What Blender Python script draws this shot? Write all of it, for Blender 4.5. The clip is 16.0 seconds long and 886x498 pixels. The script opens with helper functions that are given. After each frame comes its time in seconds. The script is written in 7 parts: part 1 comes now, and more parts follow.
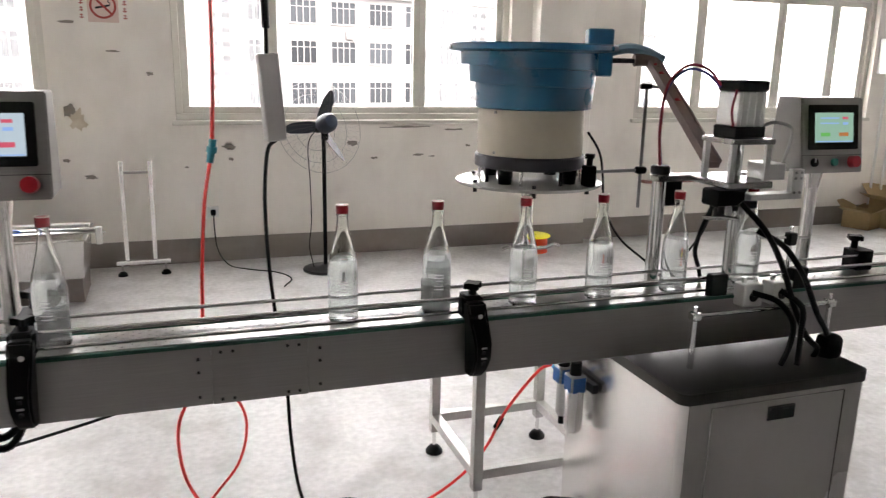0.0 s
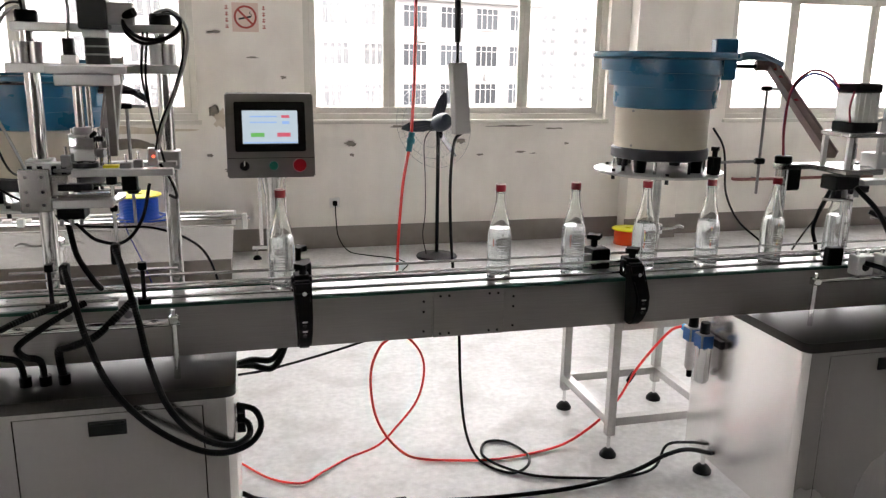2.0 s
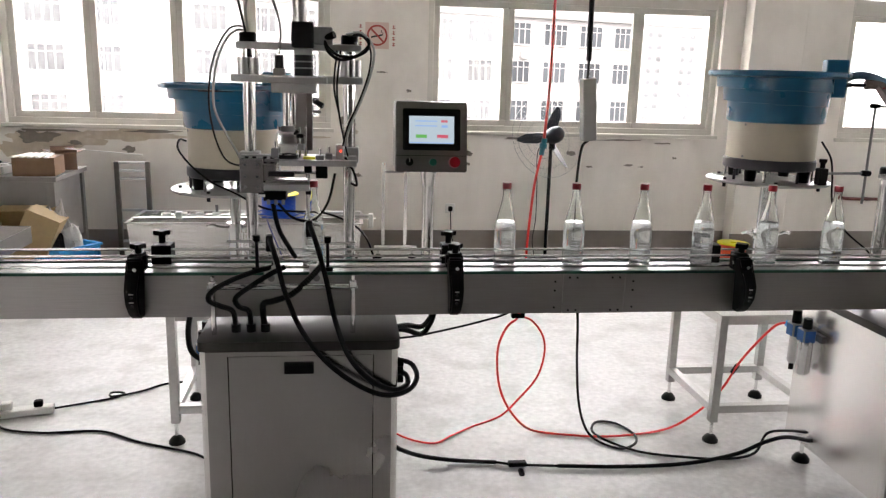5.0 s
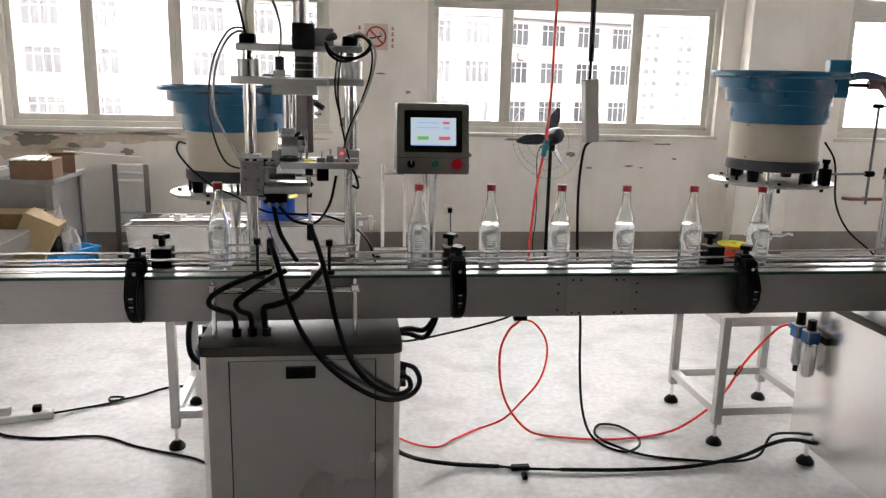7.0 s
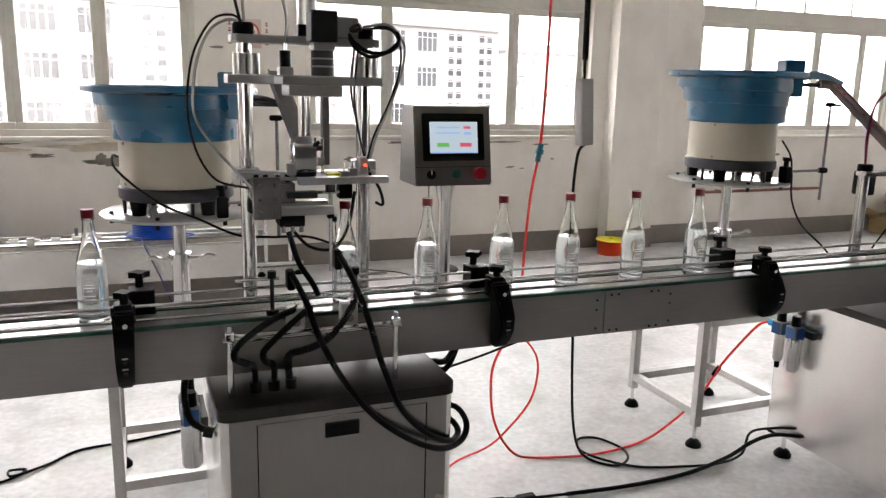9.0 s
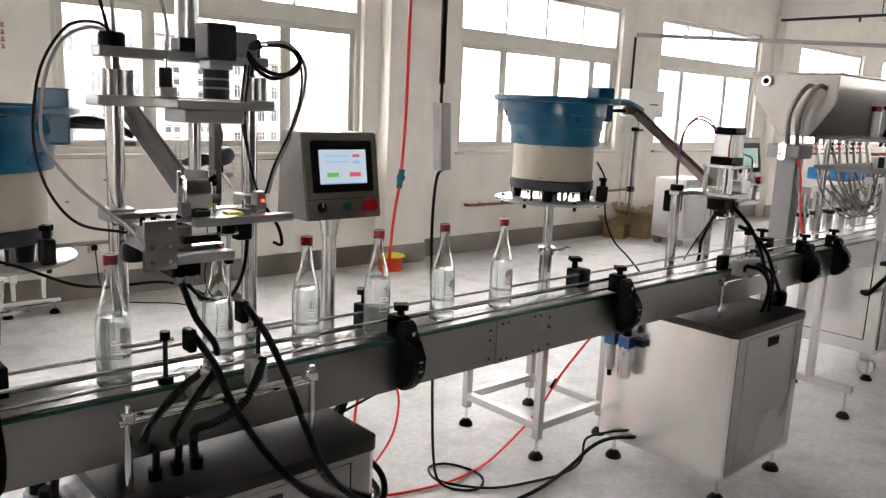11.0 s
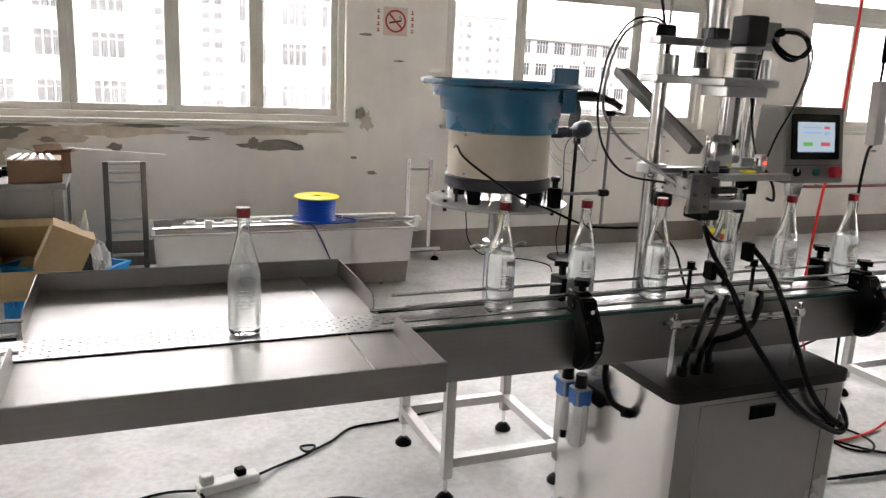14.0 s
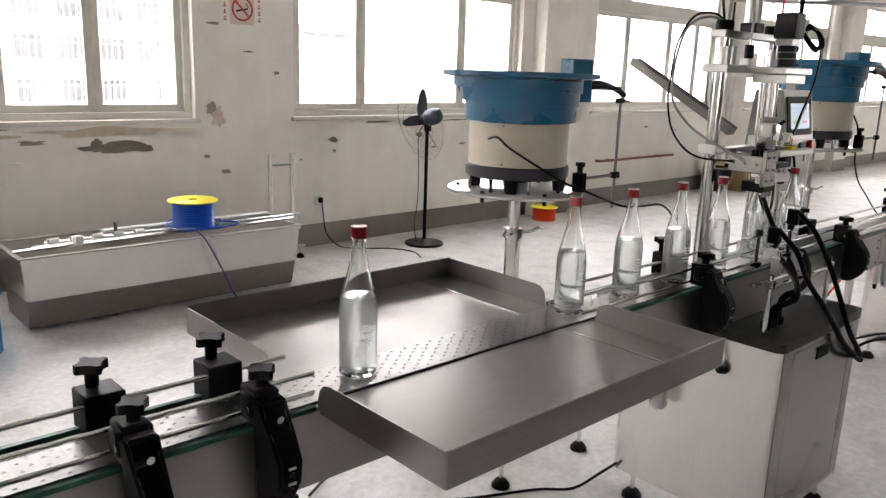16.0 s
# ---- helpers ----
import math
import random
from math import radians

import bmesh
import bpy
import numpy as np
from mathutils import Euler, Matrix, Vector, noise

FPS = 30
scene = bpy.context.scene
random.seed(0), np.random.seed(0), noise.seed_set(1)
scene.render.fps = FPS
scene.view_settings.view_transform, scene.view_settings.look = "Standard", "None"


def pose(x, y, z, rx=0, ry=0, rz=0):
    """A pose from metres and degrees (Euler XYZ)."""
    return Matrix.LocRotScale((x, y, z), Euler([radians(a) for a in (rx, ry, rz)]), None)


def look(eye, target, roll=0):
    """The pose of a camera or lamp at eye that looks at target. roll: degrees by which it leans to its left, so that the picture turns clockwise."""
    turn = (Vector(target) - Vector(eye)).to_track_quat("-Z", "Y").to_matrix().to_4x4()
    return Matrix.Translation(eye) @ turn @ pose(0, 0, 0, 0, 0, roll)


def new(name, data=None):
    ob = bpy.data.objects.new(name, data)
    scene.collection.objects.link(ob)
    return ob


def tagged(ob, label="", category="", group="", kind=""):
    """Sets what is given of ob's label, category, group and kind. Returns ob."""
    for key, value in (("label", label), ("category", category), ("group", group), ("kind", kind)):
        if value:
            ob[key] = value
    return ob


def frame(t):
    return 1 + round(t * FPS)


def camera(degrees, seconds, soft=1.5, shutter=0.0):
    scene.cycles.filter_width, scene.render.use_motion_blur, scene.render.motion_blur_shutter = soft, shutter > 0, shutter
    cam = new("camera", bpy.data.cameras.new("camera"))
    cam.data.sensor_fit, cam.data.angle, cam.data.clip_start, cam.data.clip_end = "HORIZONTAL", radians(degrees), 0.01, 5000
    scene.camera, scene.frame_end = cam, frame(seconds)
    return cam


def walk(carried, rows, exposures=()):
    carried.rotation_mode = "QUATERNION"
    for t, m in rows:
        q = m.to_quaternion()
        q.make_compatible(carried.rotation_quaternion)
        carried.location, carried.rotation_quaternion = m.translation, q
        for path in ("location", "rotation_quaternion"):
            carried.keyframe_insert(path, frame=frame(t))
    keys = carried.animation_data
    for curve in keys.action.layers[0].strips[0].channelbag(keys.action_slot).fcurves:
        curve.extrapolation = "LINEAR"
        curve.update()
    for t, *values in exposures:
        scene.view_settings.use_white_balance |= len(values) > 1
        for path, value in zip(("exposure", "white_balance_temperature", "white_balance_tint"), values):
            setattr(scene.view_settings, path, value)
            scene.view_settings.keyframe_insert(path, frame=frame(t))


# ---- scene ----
# ---- camera ----
EXPOSURE = 2.9
cam = camera(59.4, 16.0, soft=1.3, shutter=0.15)
PATH = [
    (0, (-0.01, 0.044, 1.638), (0.63, 1.879, 1.168), 1.2),
    (0.5, (-0.304, -0.019, 1.643), (0.264, 1.838, 1.163), 1.3),
    (1, (-0.369, -0.103, 1.655), (0.099, 1.779, 1.167), 1.0),
    (1.5, (-0.368, -0.223, 1.654), (0.072, 1.667, 1.173), 0.8),
    (2, (-0.496, -0.352, 1.654), (-0.012, 1.531, 1.184), 0.9),
    (2.5, (-0.548, -0.487, 1.652), (-0.025, 1.387, 1.19), 1.0),
    (3, (-0.56, -0.638, 1.648), (-0.068, 1.246, 1.19), 1.2),
    (3.5, (-0.648, -0.708, 1.652), (-0.248, 1.198, 1.198), 1.5),
    (4, (-0.7, -0.75, 1.646), (-0.387, 1.175, 1.199), 1.5),
    (4.5, (-0.722, -0.75, 1.646), (-0.472, 1.185, 1.207), 1.6),
    (7, (-0.741, -0.724, 1.646), (-0.487, 1.212, 1.213), 1.4),
    (7.5, (-0.805, -0.664, 1.642), (-0.523, 1.267, 1.205), 1.5),
    (8, (-0.905, -0.466, 1.637), (-0.549, 1.453, 1.2), 1.5),
    (8.5, (-1.076, -0.334, 1.632), (-0.591, 1.556, 1.194), 1.5),
    (9, (-1.368, -0.226, 1.621), (-0.642, 1.59, 1.203), 1.4),
    (9.5, (-1.486, -0.006, 1.623), (-0.501, 1.687, 1.22), 1.6),
    (10, (-1.585, 0.135, 1.637), (-0.362, 1.672, 1.263), 1.7),
    (12.5, (-1.9, 0.203, 1.646), (-0.557, 1.64, 1.283), 2.9),
    (13, (-2.036, 0.087, 1.611), (-0.998, 1.745, 1.196), 3.7),
    (13.5, (-2.282, 0.051, 1.607), (-1.496, 1.834, 1.155), 3.7),
    (14, (-2.558, 0.122, 1.618), (-1.814, 1.922, 1.166), 2.7),
    (14.5, (-2.79, 0.352, 1.599), (-1.994, 2.134, 1.166), 3.1),
    (15, (-3.056, 0.471, 1.594), (-2.104, 2.176, 1.163), 2.9),
    (15.5, (-3.355, 0.563, 1.598), (-2.194, 2.126, 1.139), 2.1),
    (16, (-3.544, 0.743, 1.589), (-2.221, 2.172, 1.135), 2.0),
]
walk(cam, [(t, look(eye, target, roll)) for t, eye, target, roll in PATH],
     exposures=[(0.0, EXPOSURE), (3.0, EXPOSURE + 0.08), (4.5, EXPOSURE), (8.0, EXPOSURE - 0.04), (10.0, EXPOSURE + 0.05), (12.5, EXPOSURE + 0.05), (13.5, EXPOSURE - 0.14), (15.0, EXPOSURE - 0.17), (16.0, EXPOSURE - 0.05)])

# ---- world and daylight ----
world = bpy.data.worlds.new("overcast_sky")
scene.world = world
world.use_nodes = True
wn, wl = world.node_tree.nodes, world.node_tree.links
wn.clear()
sky = wn.new("ShaderNodeTexSky")
sky.sky_type, sky.sun_disc = "NISHITA", False
sky.sun_elevation, sky.sun_rotation = radians(50), radians(150)
sky.air_density, sky.dust_density, sky.ozone_density = 1.0, 6.0, 1.0
haze = wn.new("ShaderNodeMix")
haze.data_type = "RGBA"
haze.inputs[0].default_value = 0.75
haze.inputs[7].default_value = (17.6, 16.5, 16.4, 1)
back = wn.new("ShaderNodeBackground")
back.inputs[1].default_value = 0.15
wo = wn.new("ShaderNodeOutputWorld")
wl.new(sky.outputs[0], haze.inputs[6])
wl.new(haze.outputs[2], back.inputs[0])
wl.new(back.outputs[0], wo.inputs[0])

sun = new("sun", bpy.data.lights.new("sun", "SUN"))
sun.data.energy, sun.data.angle, sun.data.color = 0.8, radians(15), (1.0, 0.96, 0.9)
sun.matrix_world = look((0, 0, 20), (-8, 14, -6))

# ---- materials ----
def mat(name, color, rough=0.5, metal=0.0, grain=0.0, scale=20.0, bump=0.0, stretch=(1, 1, 1), dirt=0.0, dirt_scale=3.0, dirt_color=(0.1, 0.09, 0.08), spec=0.5, coat=0.0, rough_var=0.0, vary=0.0):
    """A procedural surface: fine grain, large stains and relief in the object's own space."""
    m = bpy.data.materials.new(name)
    m.use_nodes = True
    n, l = m.node_tree.nodes, m.node_tree.links
    b = n["Principled BSDF"]
    b.inputs["Roughness"].default_value, b.inputs["Metallic"].default_value = rough, metal
    b.inputs["Specular IOR Level"].default_value, b.inputs["Coat Weight"].default_value = spec, coat
    tc = n.new("ShaderNodeTexCoord")
    mp = n.new("ShaderNodeMapping")
    mp.inputs["Scale"].default_value = stretch
    l.new(tc.outputs["Object"], mp.inputs[0])
    fine = n.new("ShaderNodeTexNoise")
    fine.inputs["Scale"].default_value, fine.inputs["Detail"].default_value = scale, 5
    l.new(mp.outputs[0], fine.inputs["Vector"])
    mix = n.new("ShaderNodeMix")
    mix.data_type = "RGBA"
    mix.inputs[6].default_value = (*[c * (1 - grain) for c in color], 1)
    mix.inputs[7].default_value = (*[min(1, c * (1 + grain)) for c in color], 1)
    l.new(fine.outputs[0], mix.inputs[0])
    out = mix.outputs[2]
    big = n.new("ShaderNodeTexNoise")
    big.inputs["Scale"].default_value, big.inputs["Detail"].default_value = dirt_scale, 6
    l.new(tc.outputs["Object"], big.inputs["Vector"])
    if dirt:
        ramp = n.new("ShaderNodeMapRange")
        ramp.inputs[1].default_value, ramp.inputs[2].default_value = 0.48, 0.72
        ramp.inputs[4].default_value = dirt
        l.new(big.outputs[0], ramp.inputs[0])
        mx = n.new("ShaderNodeMix")
        mx.data_type = "RGBA"
        mx.inputs[7].default_value = (*dirt_color, 1)
        l.new(ramp.outputs[0], mx.inputs[0])
        l.new(out, mx.inputs[6])
        out = mx.outputs[2]
    if vary:
        info = n.new("ShaderNodeObjectInfo")
        hs = n.new("ShaderNodeHueSaturation")
        mr = n.new("ShaderNodeMapRange")
        mr.inputs[3].default_value, mr.inputs[4].default_value = 1 - vary, 1 + vary
        l.new(info.outputs["Random"], mr.inputs[0])
        l.new(mr.outputs[0], hs.inputs["Value"])
        l.new(out, hs.inputs["Color"])
        out = hs.outputs[0]
    l.new(out, b.inputs["Base Color"])
    if rough_var:
        rr = n.new("ShaderNodeMapRange")
        rr.inputs[1].default_value, rr.inputs[2].default_value = 0.3, 0.7
        rr.inputs[3].default_value, rr.inputs[4].default_value = max(0.02, rough - rough_var), min(1, rough + rough_var)
        l.new(big.outputs[0], rr.inputs[0])
        l.new(rr.outputs[0], b.inputs["Roughness"])
    if bump:
        bp = n.new("ShaderNodeBump")
        bp.inputs["Strength"].default_value, bp.inputs["Distance"].default_value = bump, 0.002
        l.new(fine.outputs[0], bp.inputs["Height"])
        l.new(bp.outputs[0], b.inputs["Normal"])
    return m


STEEL = mat("brushed_steel", (0.43, 0.42, 0.4), 0.3, 1, 0.12, 60, 0.05, (0.15, 4, 4), rough_var=0.03, dirt_scale=1.3)
PLATE = mat("satin_steel_plate", (0.33, 0.319, 0.307), 0.3, 1, 0.15, 70, 0.06, (0.1, 3, 6), rough_var=0.03, dirt=0.08, dirt_scale=2, dirt_color=(0.17, 0.165, 0.15))
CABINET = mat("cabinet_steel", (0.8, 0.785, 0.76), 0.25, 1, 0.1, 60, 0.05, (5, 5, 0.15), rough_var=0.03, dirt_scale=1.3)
TRAYM = mat("tray_steel", (0.29, 0.277, 0.265), 0.36, 1, 0.1, 60, 0.04, (0.12, 5, 5), rough_var=0.08, dirt_scale=5)
# Cabinet steel with the conveyor's dark reflection painted into the base colour.
SHADEDTOP = mat("shaded_top_steel", (0.05, 0.0475, 0.045), 0.38, 1, 0.12, 60, 0.05, (4, 0.2, 4), rough_var=0.03, dirt_scale=1.3)
TABLEM = mat("worn_grey_table", (0.23, 0.222, 0.21), 0.5, 0, 0.1, 14, 0.05, dirt=0.4, dirt_scale=5, dirt_color=(0.16, 0.15, 0.14))
# Darker copy of the cabinet steel: the fronts' dim reflection put into the colour.
DARKENEDM = mat("darkened_steel", (0.36, 0.35, 0.337), 0.27, 1, 0.1, 60, 0.05, (5, 5, 0.15), rough_var=0.03, dirt_scale=1.3)
LABELBLUE = mat("blue_label", (0.008, 0.075, 0.24), 0.4, 0, 0.1, 20)
ETCH = mat("etched_white", (0.75, 0.76, 0.76), 0.6)
CHROME = mat("chrome", (0.7, 0.7, 0.69), 0.14, 1, 0.05, 40, 0.0)
ALU = mat("aluminium", (0.55, 0.55, 0.54), 0.34, 1, 0.08, 80, 0.04)
BLACK = mat("black_plastic", (0.004, 0.004, 0.0045), 0.5, 0, 0.3, 60, 0.05, spec=0.12)
RUBBER = mat("black_rubber", (0.0035, 0.0035, 0.004), 0.42, 0, 0.3, 90, 0.05, spec=0.16)
DARKBOX = mat("dark_motor_metal", (0.018, 0.018, 0.02), 0.42, 0.2, 0.2, 60, 0.05, spec=0.3)
GREYBOX = mat("grey_cast", (0.25, 0.25, 0.25), 0.5, 0.5, 0.15, 50, 0.05)
BLUE = mat("blue_polyurethane", (0.005, 0.1, 0.19), 0.33, 0, 0.12, 12, 0.05, rough_var=0.1, dirt=0.12, dirt_color=(0.03, 0.25, 0.4), dirt_scale=9)
BLUE_IN = mat("grey_blue_rail", (0.14, 0.25, 0.34), 0.4, 0, 0.1, 12, 0.03)
BEIGE = mat("beige_drum_paint", (0.52, 0.475, 0.375), 0.5, 0, 0.05, 30, 0.03, dirt=0.1, dirt_color=(0.4, 0.36, 0.28))
DARKRING = mat("dark_grey_ring", (0.018, 0.018, 0.026), 0.45, 0, 0.15, 40, 0.04)
WHITEDISC = mat("white_disc", (0.5, 0.5, 0.48), 0.16, 0, 0.05, 20, 0.0, dirt=0.1, dirt_color=(0.5, 0.5, 0.48))
FRAMEM = mat("square_tube_steel", (0.52, 0.512, 0.495), 0.42, 0.75, 0.12, 60, 0.05, rough_var=0.03, dirt_scale=1.3)
REDHOSE = mat("red_hose", (0.9, 0.035, 0.03), 0.3, 0, 0.1, 20)
REDCAP = mat("red_cap", (0.25, 0.004, 0.012), 0.3, 0, 0.12, 30, vary=0.06)
CAPTOP = mat("pale_cap_rim", (0.8, 0.74, 0.7), 0.4, 0, 0.05, 30)
GREEN = mat("green_wear_strip", (0.01, 0.075, 0.05), 0.4, 0, 0.15, 40)
BELTM = mat("belt_slat", (0.31, 0.302, 0.292), 0.3, 1.0, 0.12, 80, 0.04, vary=0.06)
BELTMARK = mat("belt_stud", (0.27, 0.265, 0.26), 0.35, 1.0, 0.15, 60)
WHITEPL = mat("white_plastic", (0.75, 0.75, 0.72), 0.4, 0, 0.05, 30, dirt=0.1, dirt_color=(0.5, 0.48, 0.42))
PVC = mat("window_frame_paint", (0.66, 0.64, 0.58), 0.4, 0, 0.06, 20, 0.02, dirt=0.25, dirt_scale=4, dirt_color=(0.45, 0.42, 0.34))
CARD = mat("cardboard", (0.38, 0.28, 0.15), 0.8, 0, 0.12, 25, 0.06, dirt=0.2, dirt_color=(0.3, 0.2, 0.12))
YELLOW = mat("yellow_plastic", (0.85, 0.75, 0.02), 0.4, 0, 0.08, 20)
COBALT = mat("blue_tubing", (0.005, 0.085, 0.52), 0.3, 0, 0.15, 60, 0.1, (1, 1, 6))
CYAN = mat("blue_crate", (0.003, 0.24, 0.6), 0.4, 0, 0.1, 20)
ORANGE = mat("orange_red_spool", (0.85, 0.09, 0.02), 0.4, 0, 0.1, 20)
REDBTN = mat("red_button", (0.35, 0.004, 0.015), 0.3)
GREENBTN = mat("green_button", (0.005, 0.16, 0.12), 0.35)
BROWNCH = mat("brown_chute", (0.2, 0.15, 0.135), 0.35, 0.5, 0.2, 25, 0.03)
SIGNRED = mat("sign_red", (0.4, 0.06, 0.05), 0.6, 0, 0.1, 30)
SIGNPALE = mat("sign_paper", (0.72, 0.56, 0.5), 0.7, 0, 0.05, 20)
TUBEW = mat("milky_tube", (0.34, 0.34, 0.33), 0.2, 0, 0.05, 30)
GREYPL = mat("grey_plastic_housing", (0.45, 0.44, 0.425), 0.45, 0, 0.05, 30)
BAGM = mat("clear_bag", (0.6, 0.6, 0.58), 0.2, 0, 0.2, 18, 0.4)
HOPPERM = mat("hopper_steel", (0.2, 0.187, 0.172), 0.3, 1, 0.12, 40, 0.05, (0.2, 4, 4), rough_var=0.04, dirt_scale=1.3)
MILKTUBE = mat("cloudy_tube", (0.24, 0.235, 0.225), 0.25, 0, 0.08, 30)
PEEL = mat("bare_plaster", (0.26, 0.235, 0.2), 0.9, 0, 0.25, 30, 0.3)
# Colour of the unseen south wall, chosen dark to dim the machine fronts' reflections.
SOUTHM = mat("reflection_dimming_paint", (0.095, 0.092, 0.088), 0.7, 0, 0.05, 9, 0.05, dirt=0.2, dirt_scale=1.2, dirt_color=(0.1, 0.097, 0.09))
WALL_IN = mat("white_wall_paint", (0.87, 0.835, 0.775), 0.75, 0, 0.06, 8, 0.1, (1, 1, 0.22), dirt=0.32, dirt_scale=2.1, dirt_color=(0.62, 0.57, 0.5))
CEIL = mat("ceiling_paint", (0.78, 0.77, 0.74), 0.8, 0, 0.03, 8, 0.04)
SKIRT = mat("grey_skirting_paint", (0.25, 0.225, 0.2), 0.6, 0, 0.12, 14, 0.04, dirt=0.25, dirt_color=(0.4, 0.38, 0.35))
FLOORM = mat("concrete_floor", (0.62, 0.615, 0.607), 0.45, 0, 0.3, 30, 0.25, dirt=0.6, dirt_scale=4.5, dirt_color=(0.41, 0.4, 0.385), rough_var=0.1, spec=0.4)
FACADE = mat("pale_facade", (0.165, 0.16, 0.157), 0.85, 0, 0.04, 0.5, 0.0, dirt=0.12, dirt_scale=0.2, dirt_color=(0.155, 0.15, 0.145))
FARGLASS = mat("far_window_glass", (0.022, 0.024, 0.027), 0.35, 0, 0.3, 0.6, 0.0, vary=0.5, spec=0.1)
FAREAVE = mat("grey_eave_concrete", (0.09, 0.088, 0.086), 0.9, 0, 0.08, 0.4)
GROUNDM = mat("yard_asphalt", (0.18, 0.18, 0.175), 0.9, 0, 0.2, 2.0)


def glass(name, color=(1, 1, 1), rough=0.0, ior=1.5, cloud=0.0):
    m = bpy.data.materials.new(name)
    m.use_nodes = True
    b = m.node_tree.nodes["Principled BSDF"]
    b.inputs["Base Color"].default_value = (*color, 1)
    b.inputs["Roughness"].default_value, b.inputs["IOR"].default_value = rough, ior
    b.inputs["Transmission Weight"].default_value = 1
    if cloud:
        n, l = m.node_tree.nodes, m.node_tree.links
        haze, mix = n.new("ShaderNodeBsdfTranslucent"), n.new("ShaderNodeMixShader")
        haze.inputs["Color"].default_value = (0.9, 0.92, 0.92, 1)
        mix.inputs[0].default_value = cloud
        l.new(b.outputs[0], mix.inputs[1])
        l.new(haze.outputs[0], mix.inputs[2])
        l.new(mix.outputs[0], n["Material Output"].inputs["Surface"])
    return m


def glow(name, color, strength):
    m = bpy.data.materials.new(name)
    m.use_nodes = True
    b = m.node_tree.nodes["Principled BSDF"]
    b.inputs["Base Color"].default_value = (0.02, 0.02, 0.02, 1)
    b.inputs["Roughness"].default_value = 0.15
    b.inputs["Emission Color"].default_value = (*color, 1)
    b.inputs["Emission Strength"].default_value = strength
    return m


GLASS = glass("bottle_glass", (0.97, 0.99, 0.98), 0.0, 1.5)
LIQUID = glass("clear_liquid", (0.99, 0.995, 0.995), 0.0, 1.33, 0.16)
PANE = glass("window_pane", (1.0, 1.0, 1.0), 0.0, 1.05)


def dusty(name, amount):
    """Clear glass under an even film of pale dust that the daylight shines through."""
    m = glass(name, (1, 1, 1), 0.0, 1.05)
    n, l = m.node_tree.nodes, m.node_tree.links
    film = n.new("ShaderNodeBsdfTranslucent")
    film.inputs[0].default_value = (0.85, 0.85, 0.83, 1)
    spots = n.new("ShaderNodeTexNoise")
    spots.inputs["Scale"].default_value, spots.inputs["Detail"].default_value = 3.0, 4
    span = n.new("ShaderNodeMapRange")
    span.inputs[1].default_value, span.inputs[2].default_value = 0.35, 0.7
    span.inputs[3].default_value, span.inputs[4].default_value = amount * 0.7, amount * 1.3
    mix = n.new("ShaderNodeMixShader")
    l.new(spots.outputs[0], span.inputs[0])
    l.new(span.outputs[0], mix.inputs[0])
    l.new(n["Principled BSDF"].outputs[0], mix.inputs[1])
    l.new(film.outputs[0], mix.inputs[2])
    l.new(mix.outputs[0], n["Material Output"].inputs[0])
    return m


DUSTPANE = dusty("dusty_window_pane", 0.035)
CLEARTUBE = glass("clear_tube", (0.6, 0.6, 0.6), 0.15, 1.2)
SCREEN = glow("screen_glow", (0.7, 0.83, 0.93), 0.094)
SCREEN_GREEN = glow("green_screen_glow", (0.5, 0.8, 0.62), 0.075)
SCR_ORANGE = glow("screen_orange", (0.7, 0.25, 0.06), 0.09)
TEAL = mat("teal_coupling", (0.0, 0.17, 0.22), 0.35)
DARKRED = mat("dark_red_tube", (0.22, 0.008, 0.03), 0.3)
CYLALU = mat("anodised_block", (0.55, 0.55, 0.54), 0.35, 0.3, 0.06, 60, 0.03)
STAIN = mat("yellowed_plaster", (0.6, 0.52, 0.41), 0.85, 0, 0.15, 14, 0.15, dirt=0.5, dirt_scale=7, dirt_color=(0.78, 0.73, 0.66))
LADDERM = mat("dull_ladder_steel", (0.17, 0.15, 0.132), 0.55, 0.2, 0.2, 30, 0.05)
OLDCARD = mat("old_brown_card", (0.2, 0.125, 0.08), 0.8, 0, 0.15, 25, 0.05)
DARKBLUE = mat("dark_blue_tube", (0.02, 0.025, 0.2), 0.3)
CHUTEGREY = mat("dull_chute_steel", (0.17, 0.158, 0.15), 0.38, 0.5, 0.2, 25, 0.03)
PANELM = mat("panel_steel", (0.27, 0.262, 0.25), 0.34, 1, 0.1, 60, 0.05, (0.15, 5, 5))
SCR_GREEN = glow("screen_green", (0.16, 0.5, 0.12), 0.12)
SCR_RED = glow("screen_red", (0.65, 0.1, 0.16), 0.13)
SCR_BLUE = glow("screen_blue", (0.25, 0.4, 0.75), 0.15)
LED = glow("red_led", (1, 0.05, 0.02), 0.8)

# ---- building blocks ----
BASE = {}


def thing(name, base, label, category, group="", kind=""):
    """An Empty at the thing's base; its parts are given in world metres."""
    ob = new(name)
    ob.empty_display_size = 0.05
    ob.location = base
    BASE[ob] = Vector(base)
    return tagged(ob, label, category, group, kind)


def mesh_of(bm, name, material, sharp=38):
    bmesh.ops.recalc_face_normals(bm, faces=bm.faces)
    me = bpy.data.meshes.new(name)
    for f in bm.faces:
        f.smooth = True
    for e in bm.edges:
        e.smooth = len(e.link_faces) == 2 and e.calc_face_angle(0) < radians(sharp)
    bm.to_mesh(me)
    bm.free()
    me.materials.append(material)
    return me


